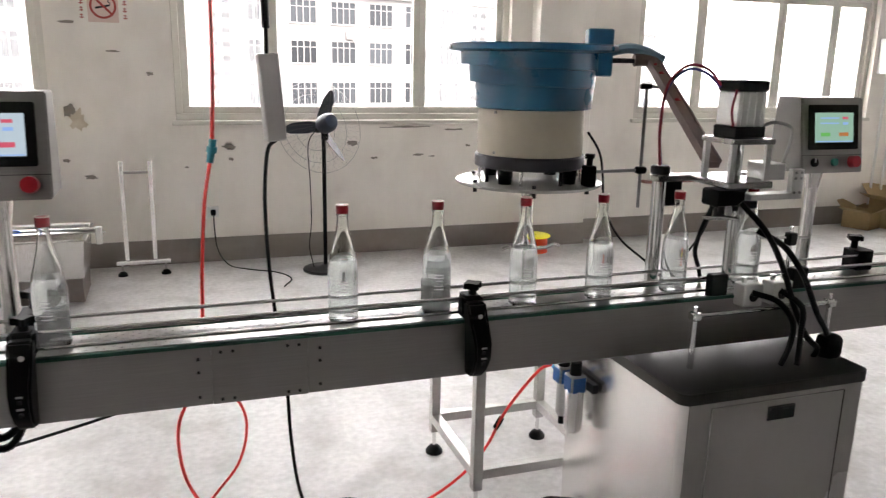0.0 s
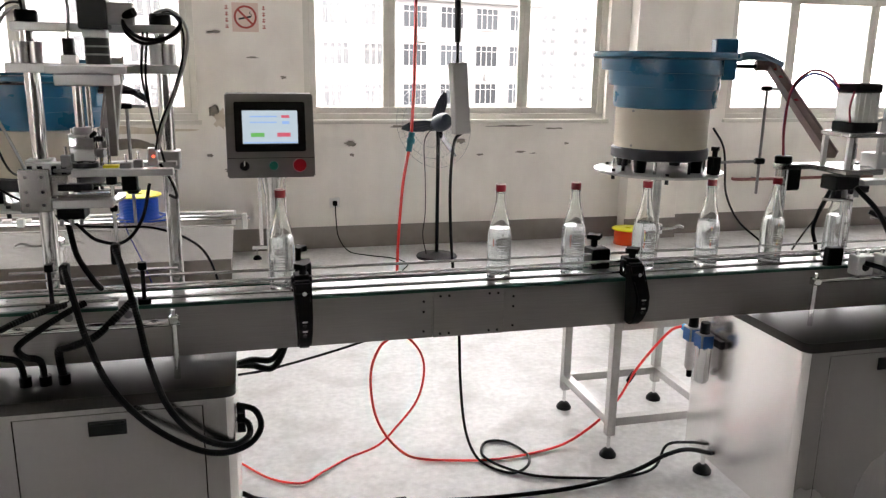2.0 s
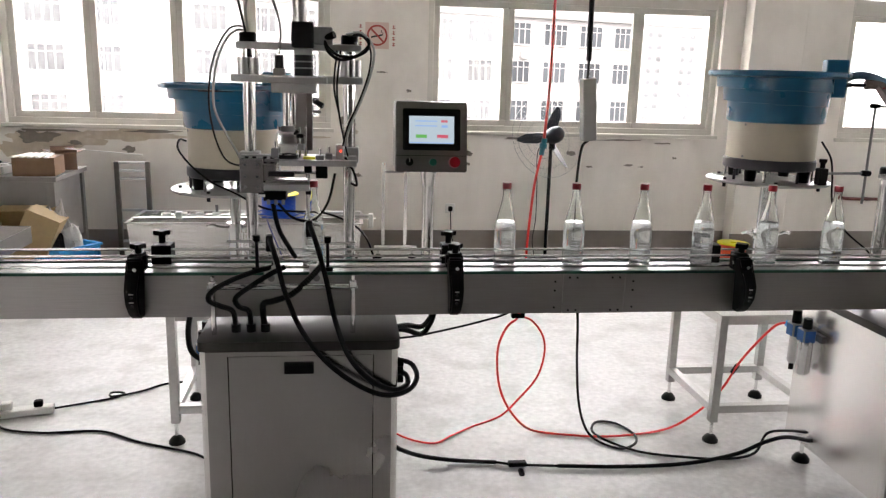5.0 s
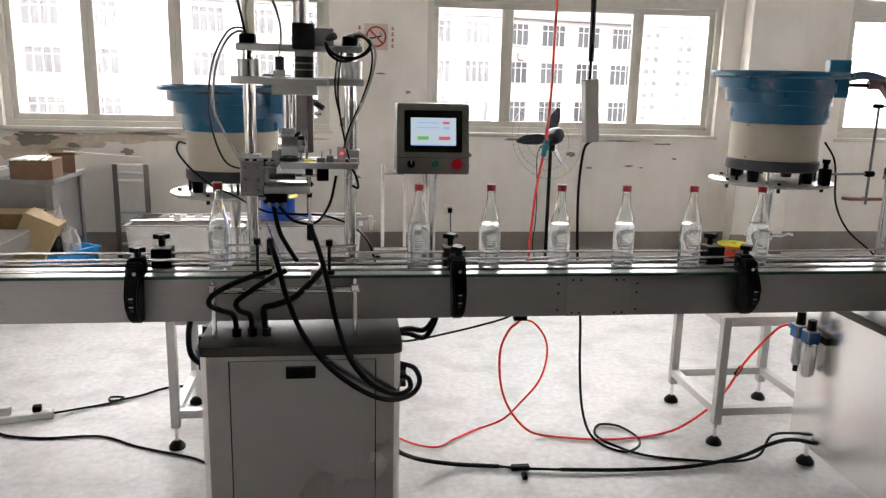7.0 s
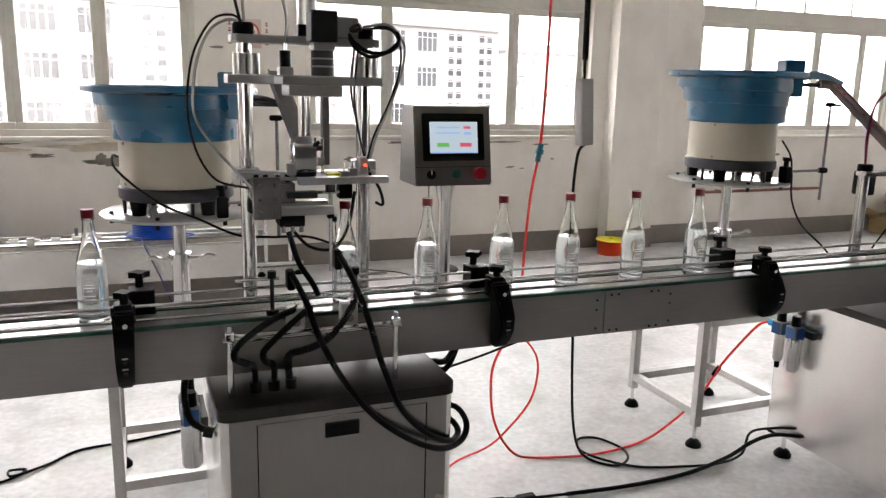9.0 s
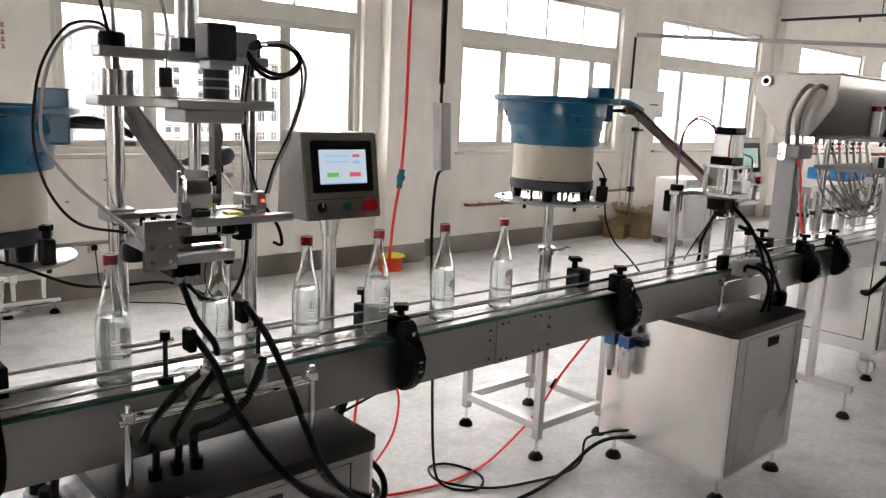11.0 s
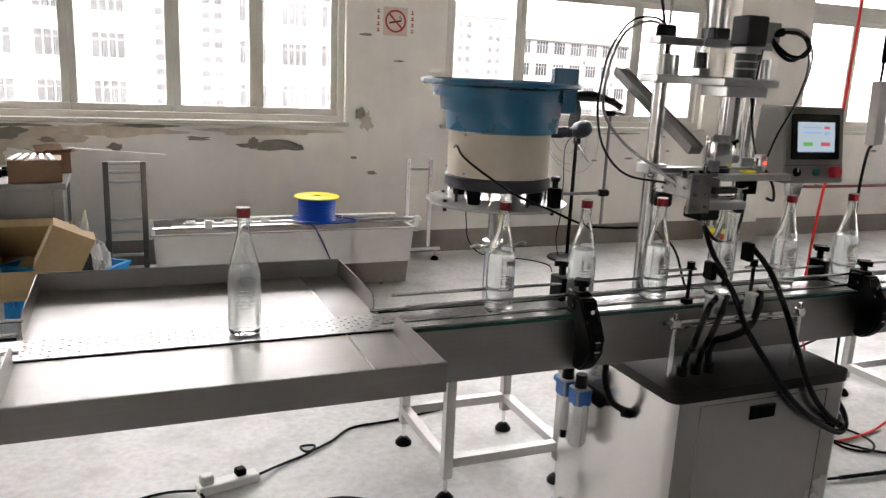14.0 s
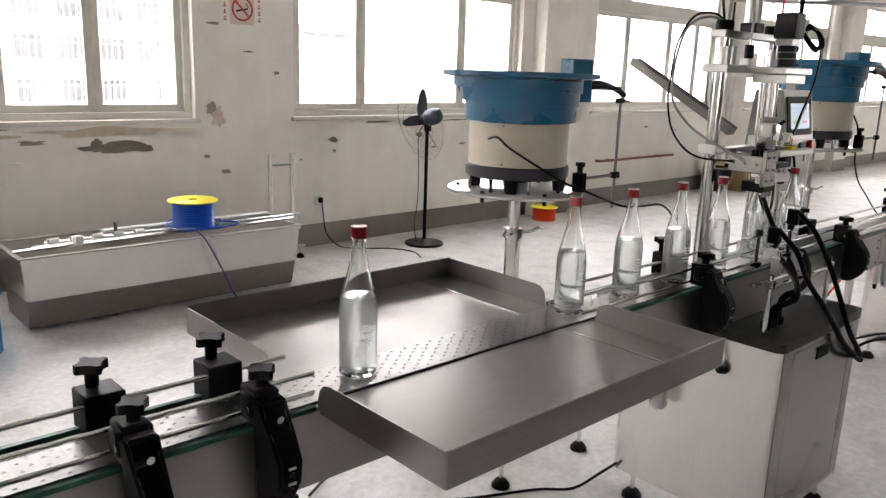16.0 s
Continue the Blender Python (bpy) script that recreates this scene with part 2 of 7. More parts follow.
def part(name, bm, material, parent, label="", sharp=38):
    """One mesh under a thing or a part, given in world metres."""
    base = BASE[parent]
    bmesh.ops.translate(bm, verts=bm.verts, vec=-base)
    ob = new(name, mesh_of(bm, name, material, sharp))
    ob.parent = parent
    BASE[ob] = base
    return tagged(ob, label)


def solid(name, bm, material, base, label="", category="", group="", kind="", sharp=38):
    """A thing that is one mesh."""
    bmesh.ops.translate(bm, verts=bm.verts, vec=-Vector(base))
    ob = new(name, mesh_of(bm, name, material, sharp))
    ob.location = base
    BASE[ob] = Vector(base)
    return tagged(ob, label, category, group, kind)


def B():
    return bmesh.new()


def box(bm, x0, x1, y0, y1, z0, z1, bevel=0.0, m=None, segments=1):
    geo = bmesh.ops.create_cube(bm, size=1.0, matrix=Matrix.LocRotScale(((x0 + x1) / 2, (y0 + y1) / 2, (z0 + z1) / 2), None, (abs(x1 - x0), abs(y1 - y0), abs(z1 - z0))))
    vs = geo["verts"]
    if bevel:
        es = list({e for v in vs for e in v.link_edges})
        r = bmesh.ops.bevel(bm, geom=es, offset=bevel, segments=segments, affect="EDGES", profile=0.5)
        vs = list({v for v in r["verts"]} | {v for v in vs if v.is_valid})
    if m is not None:
        bmesh.ops.transform(bm, matrix=m, verts=vs)
    return bm


def cyl(bm, p0, p1, r0, r1=None, seg=16, caps=True):
    p0, p1 = Vector(p0), Vector(p1)
    d = p1 - p0
    q = d.to_track_quat("Z", "Y").to_matrix().to_4x4()
    bmesh.ops.create_cone(bm, cap_ends=caps, cap_tris=False, segments=seg, radius1=r0, radius2=r0 if r1 is None else r1, depth=d.length, matrix=Matrix.Translation((p0 + p1) / 2) @ q)
    return bm


def lathe(bm, profile, centre=(0, 0, 0), seg=28, closed=False):
    """Turns (radius, height) pairs round the upright axis."""
    c = Vector(centre)
    rings = []
    for r, z in profile:
        if r < 1e-6:
            rings.append([bm.verts.new(c + Vector((0, 0, z)))])
        else:
            rings.append([bm.verts.new(c + Vector((r * math.cos(2 * math.pi * i / seg), r * math.sin(2 * math.pi * i / seg), z))) for i in range(seg)])
    pairs = list(zip(rings, rings[1:])) + ([(rings[-1], rings[0])] if closed else [])
    for a, b in pairs:
        for i in range(seg):
            j = (i + 1) % seg
            if len(a) == 1 and len(b) > 1:
                bm.faces.new((a[0], b[j], b[i]))
            elif len(b) == 1 and len(a) > 1:
                bm.faces.new((a[i], a[j], b[0]))
            elif len(a) > 1:
                bm.faces.new((a[i], a[j], b[j], b[i]))
    return bm


def spline(pts, n=8):
    """A smooth line through the points."""
    P = [Vector(p) for p in pts]
    P = [P[0] * 2 - P[1]] + P + [P[-1] * 2 - P[-2]]
    out = []
    for i in range(1, len(P) - 2):
        for k in range(n):
            t = k / n
            a, b, c, d = P[i - 1], P[i], P[i + 1], P[i + 2]
            out.append(0.5 * (2 * b + (c - a) * t + (2 * a - 5 * b + 4 * c - d) * t * t + (3 * b - a - 3 * c + d) * t ** 3))
    return out + [P[-2]]


def tube(bm, pts, r, seg=8, n=8, ribbed=0.0):
    """A round hose through the points; ribbed gives corrugated conduit."""
    line = spline(pts, n)
    if ribbed:
        fine = []
        for a, b in zip(line, line[1:]):
            k = max(1, int((b - a).length / 0.0035))
            fine += [a.lerp(b, i / k) for i in range(k)]
        line = fine + [line[-1]]
    up = Vector((0, 0, 1))
    rings = []
    last = None
    for i, p in enumerate(line):
        d = (line[min(i + 1, len(line) - 1)] - line[max(i - 1, 0)])
        d = d.normalized() if d.length > 1e-9 else Vector((1, 0, 0))
        s = (last - d * last.dot(d)) if last is not None else (up.cross(d) if abs(d.dot(up)) < 0.95 else Vector((1, 0, 0)).cross(d))
        s.normalize()
        last = s
        w = d.cross(s)
        rr = r * (1 - ribbed * (i % 2))
        rings.append([bm.verts.new(p + s * rr * math.cos(2 * math.pi * k / seg) + w * rr * math.sin(2 * math.pi * k / seg)) for k in range(seg)])
    for a, b in zip(rings, rings[1:]):
        for k in range(seg):
            bm.faces.new((a[k], a[(k + 1) % seg], b[(k + 1) % seg], b[k]))
    bm.faces.new(rings[0])
    bm.faces.new(rings[-1])
    return bm


def prism(bm, outline, axis, a, b):
    """An outline of two coordinates drawn out along an axis from a to b."""
    def put(u, v, w):
        return {"x": (w, u, v), "y": (u, w, v), "z": (u, v, w)}[axis]
    lo = [bm.verts.new(put(u, v, a)) for u, v in outline]
    hi = [bm.verts.new(put(u, v, b)) for u, v in outline]
    bm.faces.new(lo)
    bm.faces.new(hi)
    for i in range(len(lo)):
        j = (i + 1) % len(lo)
        bm.faces.new((lo[i], lo[j], hi[j], hi[i]))
    return bm


def rounded(x0, x1, y0, y1, r, n=5):
    out = []
    for cx, cy, a0 in ((x1 - r, y1 - r, 0), (x0 + r, y1 - r, 90), (x0 + r, y0 + r, 180), (x1 - r, y0 + r, 270)):
        for k in range(n + 1):
            a = radians(a0 + 90 * k / n)
            out.append((cx + r * math.cos(a), cy + r * math.sin(a)))
    return out

# ---- the hall ----
WALL_Y, SILL, HEAD, TRANSOM, CEIL_Z = 6.5, 1.14, 2.97, 2.36, 3.7
WEST, EAST, SOUTH = -8.0, 20.0, -7.0
NORTH_WINDOWS = [(-7.4, -4.6), (-3.66, -0.86), (0.02, 2.83), (4.12, 6.98), (7.9, 10.75), (12.2, 15.0), (16.0, 18.8)]


SPLITS = {1: (-2.93, -2.2, -1.57), 2: (0.77, 2.02), 3: (4.86, 5.81, 6.49), 4: (8.61, 9.86)}


def wall_with_openings(name, y0, y1, openings, paint, label):
    bm = B()
    box(bm, WEST, EAST, y0, y1, 0, SILL)
    box(bm, WEST, EAST, y0, y1, HEAD, CEIL_Z)
    x = WEST
    for a, b in openings + [(EAST, EAST)]:
        if a > x:
            box(bm, x, a, y0, y1, SILL, HEAD)
        x = b
    return solid(name, bm, paint, (0, (y0 + y1) / 2, 0), label, "wall", kind="structure")


wall_with_openings("wall_north", WALL_Y, WALL_Y + 0.24, NORTH_WINDOWS, WALL_IN, "whitewashed plaster wall, scuffed and peeling below the windows")
# Assumed openings out of view, placed to brighten the north wall and cabinet fronts.
UNSEEN_SOUTH_WINDOWS = [(-7.4, -4.6), (16.0, 18.8)]
wall_with_openings("wall_south", SOUTH - 0.24, SOUTH, UNSEEN_SOUTH_WINDOWS, SOUTHM, "unseen south wall darkened to dim reflections, with added windows")
bm = box(B(), WEST - 0.24, WEST, SOUTH - 0.24, WALL_Y + 0.24, 0, CEIL_Z)
solid("wall_west", bm, WALL_IN, (WEST, 0, 0), "white plaster end wall of the hall", "wall", kind="structure")
bm = B()
# Openings added out of view so the second cabinet's front reflects brighter.
UNSEEN_EAST_WINDOWS = [(-6.0, -3.2), (-2.4, 0.4)]
box(bm, EAST, EAST + 0.24, SOUTH - 0.24, WALL_Y + 0.24, 0, SILL)
box(bm, EAST, EAST + 0.24, SOUTH - 0.24, WALL_Y + 0.24, HEAD, CEIL_Z)
y0 = SOUTH - 0.24
for a, b in UNSEEN_EAST_WINDOWS + [(WALL_Y + 0.24, 0)]:
    box(bm, EAST, EAST + 0.24, y0, a, SILL, HEAD)
    y0 = b
solid("wall_east", bm, WALL_IN, (EAST, 0, 0), "white plaster end wall of the hall", "wall", kind="structure")
solid("floor", box(B(), WEST - 0.24, EAST + 0.24, SOUTH - 0.24, WALL_Y + 0.24, -0.2, 0), FLOORM, (0, 0, 0), "pale worn concrete floor with fine stains", "floor", kind="structure")
bm = box(B(), WEST - 0.24, EAST + 0.24, SOUTH - 0.24, WALL_Y + 0.24, CEIL_Z, CEIL_Z + 0.2)
for x in (-4.2, 3.35, 11.4):
    box(bm, x - 0.15, x + 0.15, SOUTH, WALL_Y, CEIL_Z - 0.4, CEIL_Z + 0.01)
solid("ceiling", bm, CEIL, (0, 0, CEIL_Z), "white ceiling with downstand beams", "ceiling", kind="structure")
for x in (-4.15, 3.3, 11.45):
    solid("column", box(B(), x - 0.27, x + 0.27, WALL_Y - 0.16, WALL_Y + 0.01, 0, CEIL_Z - 0.38, 0.006), WALL_IN, (x, WALL_Y, 0), "white plastered wall column", "column", kind="structure")
xs = [WEST] + [v for x in (-4.15, 3.3, 11.45) for v in (x - 0.272, x + 0.272)] + [EAST]
for i in range(0, len(xs), 2):
    solid("baseboard", box(B(), xs[i], xs[i + 1], WALL_Y - 0.006, WALL_Y + 0.01, 0.0, 0.2), SKIRT, (xs[i], WALL_Y, 0), "dark grey painted skirting band", "skirting", kind="structure")
for x in (-4.15, 3.3, 11.45):
    solid("baseboard", box(B(), x - 0.276, x + 0.276, WALL_Y - 0.166, WALL_Y - 0.155, 0.0, 0.2), SKIRT, (x, WALL_Y - 0.16, 0), "dark grey painted skirting band on the column", "skirting", kind="structure")


def window(i, a, b, y, sign, splits):
    """A sliding window with four sashes below four transom lights."""
    w = thing("window_%d" % i, (a, y, SILL), "cream painted sliding window with transom lights above", "window", kind="structure")
    yc = y + sign * 0.1
    f = 0.055
    bm = B()
    box(bm, a, b, yc - 0.045, yc + 0.045, SILL, SILL + f, 0.004)
    box(bm, a, b, yc - 0.045, yc + 0.045, HEAD - f, HEAD, 0.004)
    box(bm, a, a + f, yc - 0.045, yc + 0.045, SILL + f, HEAD - f, 0.004)
    box(bm, b - f, b, yc - 0.045, yc + 0.045, SILL + f, HEAD - f, 0.004)
    box(bm, a + f, b - f, yc - 0.05, yc + 0.05, TRANSOM - 0.045, TRANSOM + 0.11, 0.004)
    part("window_frame", bm, PVC, w)
    s = sign * -1
    part("window_sill", box(B(), a - 0.03, b + 0.03, min(y + s * 0.03, y - s * 0.05), max(y + s * 0.03, y - s * 0.05), SILL - 0.03, SILL + 0.004, 0.004), PVC, w, "cream sill board with flaking edge")
    edges = [a + f] + list(splits) + [b - f]
    for k in range(len(edges) - 1):
        x0, x1 = edges[k], edges[k + 1]
        part("sash", B2(x0, x1, yc, SILL + f, TRANSOM - 0.045, 0.054), PVC, w)
        pane = part("pane", box(B(), x0 + 0.05, x1 - 0.05, yc - 0.003, yc + 0.003, SILL + f + 0.04, TRANSOM - 0.085), PANE if (i, k) == (3, 1) else DUSTPANE, w, "clear window pane" if (i, k) == (3, 1) else "dusty window pane")
        pane.visible_shadow = False
    step = (b - a - 2 * f) / 4
    for k in range(4):
        x0, x1 = a + f + k * step, a + f + (k + 1) * step
        if k:
            part("mullion", box(B(), x0 - 0.016, x0 + 0.016, yc - 0.03, yc + 0.03, TRANSOM + 0.11, HEAD - f), PVC, w)
        pane = part("transom_pane", box(B(), x0 + 0.018, x1 - 0.018, yc - 0.003, yc + 0.003, TRANSOM + 0.111, HEAD - f), DUSTPANE, w, "dusty window pane")
        pane.visible_shadow = False
    return w


def B2(x0, x1, y, z0, z1, f):
    bm = B()
    box(bm, x0, x1, y - 0.016, y + 0.016, z0, z0 + f, 0.003)
    box(bm, x0, x1, y - 0.016, y + 0.016, z1 - f, z1, 0.003)
    box(bm, x0, x0 + f, y - 0.016, y + 0.016, z0 + f, z1 - f, 0.003)
    box(bm, x1 - f, x1, y - 0.016, y + 0.016, z0 + f, z1 - f, 0.003)
    return bm


for i, (a, b) in enumerate(NORTH_WINDOWS):
    window(i + 1, a, b, WALL_Y, 1, SPLITS.get(i, [a + (b - a) * q for q in (0.25, 0.7)]))
# Windows for the added south openings; they only bring in fill light.
for i, (a, b) in enumerate(UNSEEN_SOUTH_WINDOWS):
    window(i + 11, a, b, SOUTH, -1, [a + (b - a) * q for q in (0.25, 0.5, 0.75)])

# Likewise for the added east openings.
for i, (a, b) in enumerate(UNSEEN_EAST_WINDOWS):
    w = window(i + 31, 0.0, b - a, 0.0, 1, [(b - a) * q for q in (0.25, 0.5, 0.75)])
    w.matrix_basis = pose(EAST, b, SILL, 0, 0, -90)

# outdoors: the hall lies on an upper storey
solid("ground", box(B(), -400, 400, -400, 400, -9.2, -9.0), GROUNDM, (0, 0, -9), "grey asphalt yard far below the windows", "ground", kind="structure")


def far_window(wide, high, bars):
    """Frame and glass of one facade window, standing on its sill in the plane y = 0."""
    bm = B()
    h = wide / 2
    box(bm, -h - 0.08, h + 0.08, -0.16, 0.02, -0.1, 0.0)
    box(bm, -h, h, -0.08, 0.02, high - 0.07, high)
    for q in range(bars + 1):
        x = -h + (wide - 0.07) * q / bars
        box(bm, x, x + 0.07, -0.08, 0.02, 0, high - 0.07)
    box(bm, -h, h, -0.06, 0.02, high * 0.68, high * 0.68 + 0.06)
    return mesh_of(bm, "far_window_frame", FACADE), mesh_of(box(B(), -h, h, -0.03, 0.02, 0, high - 0.02), "far_window_glass", FARGLASS)


def far_building(x, y, turn, s0, s1, top, bays, stairs, label):
    """A facade block seen across the yard: storeys of windows, stair bays of small lights, eaves above."""
    b = thing("factory_building", (0, 0, 0), label, "building")
    part("wall", box(B(), s0, s1, 0, 14, -9, top), FACADE, b)
    part("eave", box(B(), s0 - 0.4, s1 + 0.4, -0.45, 14.3, top, top + 0.25, 0.03), FAREAVE, b, "grey concrete eave")
    part("roof", box(B(), s0, s1, -0.1, 14, top + 0.25, top + 1.15, 0.05), FACADE, b)
    wide, small = far_window(2.3, 1.75, 4), far_window(0.8, 0.7, 1)
    spots = [(u, z, wide) for u in bays for z in (-7.5, -5.2, -1.95, 1.3, 4.4)]
    spots += [(u + q, -8.2 + 1.05 * k, small) for u in stairs for q in (-0.48, 0.48) for k in range(14)]
    for u, z, (frame_me, glass_me) in spots:
        ob = new("window", glass_me)
        ob.parent, ob.location = b, (u, 0, z)
        fr = new("window_frame", frame_me)
        fr.parent = ob
    for u, z in ((0.9, 3.5), (7.6, 0.35), (-6.0, 0.3), (4.8, -2.9)):
        part("air_conditioner", box(B(), u - 0.4, u + 0.4, -0.4, 0, z - 0.3, z + 0.3, 0.04), FACADE, b, "pale air conditioner unit")
    b.matrix_basis = pose(x, y, 0, 0, 0, turn)
    return b


BAYS = [0.35 + 3.55 * k for k in (-15, -14, -13, -12, -11, -10, -9, -7, -6, -5, -2, -1, 0, 1, 2, 3)]
far_building(13.3, 65.0, 16, -58.0, 19.6, 6.5, BAYS, (-13.4, -10.0, 14.25, 17.95), "pale multi-storey factory block across the yard")
far_building(62.0, 105.0, 16, -14.0, 12.0, 6.2, [-12.0 + 3.55 * k for k in range(7)], (), "pale lower factory block farther off across the yard")

# ---- conveyor line ----
FRONT, BACK, BELT_Z, LINE_Y = 1.864, 2.046, 0.972, 1.955
LEFT_END, RIGHT_END = -7.3, 6.2


def conveyor():
    c = thing("conveyor", (0, LINE_Y, 0), "stainless steel bottle conveyor with slatted belt and guide rails", "conveyor")
    seams = [LEFT_END, -4.2, -2.35, 0.045, 0.275, 2.25, 4.4, RIGHT_END]
    for a, b in zip(seams, seams[1:]):
        proud = 0.003 if abs(a - 0.045) < 1e-6 else 0.0
        plate = part("side_plate", box(B(), a + 0.0006, b - 0.0006, FRONT - proud, FRONT + 0.004, 0.82, 0.966, 0.0008), PLATE, c)
        part("side_plate", box(B(), a + 0.0006, b - 0.0006, BACK - 0.004, BACK, 0.82, 0.966, 0.0008), PLATE, c)
        for x in ((a + 0.022, a + 0.05, b - 0.05, b - 0.022) if proud else (a + 0.03, b - 0.03)):
            for z in ((0.832, 0.953) if proud else (0.842, 0.905, 0.938)):
                part("bolt", cyl(B(), (x, FRONT - proud - 0.003, z), (x, FRONT, z), 0.004, seg=8), DARKBOX, plate)
    for y in (FRONT - 0.001, BACK - 0.011):
        for a, b in ((LEFT_END, -2.81), (-1.945, RIGHT_END)):
            part("wear_strip", box(B(), a, b, y, y + 0.012, 0.966, 0.976, 0.001), GREEN, c, "dark green plastic wear strip")
    part("belt_bed", box(B(), LEFT_END, RIGHT_END, FRONT + 0.005, BACK - 0.005, 0.925, 0.945), GREYBOX, c)
    part("return_cover", box(B(), LEFT_END, RIGHT_END, FRONT + 0.005, BACK - 0.005, 0.826, 0.832), PLATE, c)
    # guide rods, broken where the tray lies
    for a, b in ((LEFT_END, -2.79), (-1.98, RIGHT_END)):
        for y in (LINE_Y - 0.052, LINE_Y + 0.052):
            for z in ((1.024,) if a < -3 and y > LINE_Y else (0.985, 1.024)):
                part("guide_rod", cyl(B(), (a + 0.06 * (z > 1 and a > -3), y, z), (b, y, z), 0.0048, seg=10), CHROME, c)
    for x in (-6.4, -3.55, 2.8, 5.4):
        leg = part("leg", box(B(), x - 0.02, x + 0.02, LINE_Y - 0.02, LINE_Y + 0.02, 0.17, 0.83, 0.002), FRAMEM, c)
        part("foot_bar", box(B(), x - 0.02, x + 0.02, LINE_Y - 0.24, LINE_Y + 0.24, 0.15, 0.19, 0.002), FRAMEM, leg)
        for y in (LINE_Y - 0.21, LINE_Y + 0.21):
            feet(x, y, 0.16, leg)
    return c


def feet(x, y, top, parent):
    """A levelling foot: chrome stem in a black rubber pad."""
    part("levelling_stem", cyl(B(), (x, y, 0.03), (x, y, top), 0.008, seg=10), CHROME, parent)
    return part("rubber_foot", foot(B(), x, y), RUBBER, parent, "black rubber levelling foot")


def foot(bm, x, y):
    lathe(bm, [(0, 0.0), (0.036, 0.0), (0.036, 0.012), (0.022, 0.03), (0.012, 0.036), (0, 0.036)], (x, y, 0), 16)
    return bm


def knob(bm, x, y, z, r=0.026):
    """A star-shaped clamping knob on its stem."""
    out = []
    for k in range(20):
        rr = r if k % 5 in (0, 1) else r * 0.68
        out.append((x + rr * math.cos(2 * math.pi * k / 20), y + rr * math.sin(2 * math.pi * k / 20)))
    prism(bm, out, "z", z, z + 0.016)
    cyl(bm, (x, y, z - 0.03), (x, y, z), 0.0115, seg=10)
    return bm


def front_bracket(x):
    b = thing("rail_bracket", (x, FRONT, 0.83), "black plastic guide rail bracket clamped to the conveyor side", "bracket", "guide rail brackets")
    F = FRONT - 0.004
    out = [(F, 1.03), (F - 0.03, 1.03), (F - 0.036, 0.992), (F - 0.066, 0.972), (F - 0.088, 0.935), (F - 0.086, 0.89), (F - 0.062, 0.85), (F - 0.034, 0.828), (F, 0.826)]
    bm = prism(B(), out, "x", x - 0.027, x + 0.027)
    for v in bm.verts:
        # the paddle narrows towards its foot
        v.co.x = x + (v.co.x - x) * (0.72 + 0.28 * (v.co.z - 0.826) / 0.2)
    bmesh.ops.bevel(bm, geom=list(bm.edges), offset=0.006, segments=2, affect="EDGES")
    part("arm", bm, BLACK, b)
    part("clamp_block", box(B(), x - 0.022, x + 0.022, FRONT - 0.008, LINE_Y - 0.046, 0.975, 1.042, 0.004), BLACK, b)
    part("knob", knob(B(), x + 0.004, FRONT + 0.012, 1.058), BLACK, b)
    part("screw", cyl(B(), (x + 0.004, FRONT - 0.05, 0.998), (x + 0.004, FRONT - 0.034, 0.998), 0.007, seg=6), CHROME, b, "bright hexagon bolt head")
    for q in (-0.03, 0.03):
        part("nut", cyl(B(), (x + q, FRONT + 0.004, 1.006), (x + q * 0.7, FRONT + 0.004, 1.006), 0.008, seg=6), CHROME, b, "bright hexagon nut")
        part("clamp_ear", box(B(), x + min(q, q * 0.6), x + max(q, q * 0.6), FRONT - 0.004, FRONT + 0.03, 0.99, 1.035, 0.004), BLACK, b)
    for z in (0.855, 0.885):
        part("screw", cyl(B(), (x, FRONT - 0.094, z + 0.03), (x, FRONT - 0.085, z + 0.03), 0.005, seg=8), DARKBOX, b)
    for z in (0.897, 0.925):
        part("moulded_mark", box(B(), x - 0.007, x + 0.007, FRONT - 0.0935, FRONT - 0.091, z, z + 0.004), GREYPL, b, "worn pale moulded mark")
    return b


def back_bracket(x):
    b = thing("rail_bracket", (x, BACK, 0.9), "black plastic clamp with star knob behind the rails", "bracket", "guide rail brackets")
    part("clamp_block", box(B(), x - 0.034, x + 0.034, LINE_Y + 0.045, BACK + 0.022, 0.968, 1.04, 0.003), BLACK, b)
    part("arm", box(B(), x - 0.02, x + 0.02, BACK + 0.001, BACK + 0.02, 0.85, 0.97, 0.004), BLACK, b)
    part("knob", knob(B(), x - 0.005, BACK + 0.004, 1.068, 0.029), BLACK, b)
    return b


conveyor()
for x in (-3.14, -2.917, -1.418, -0.351, 0.71, 2.3, 2.66):
    front_bracket(x)
for x in (-3.134, -2.917, -1.37, -0.345, 0.665, 2.2):
    back_bracket(x)


def belt():
    """The running slat belt; it travels as one piece."""
    b = thing("belt", (0, LINE_Y, BELT_Z), "grey steel slat belt with raised dots, running", "conveyor belt")
    pitch, a = 0.0381, -4.75
    bm = B()
    box(bm, 0.0001, pitch - 0.0001, -0.064, 0.064, -0.006, 0.0)
    plain = set(bm.faces)
    for r, y in enumerate((-0.053, -0.038, -0.023, -0.008, 0.007, 0.022, 0.037, 0.052)):
        x = 0.006 if r % 2 else 0.022
        box(bm, x, x + 0.006, y - 0.0012, y + 0.0012, -0.0005, 0.001)
        box(bm, x + 0.003, x + 0.005, y + 0.003, y + 0.0045, -0.0005, 0.0007)
    for f in bm.faces:
        f.material_index = 0 if f in plain else 1
    me = mesh_of(bm, "slat", BELTM)
    me.materials.append(BELTMARK)
    for i in range(285):
        s = new("slat", me)
        s.parent, s.location = b, (a + i * pitch, 0, 0)
    return b


BELT = belt()


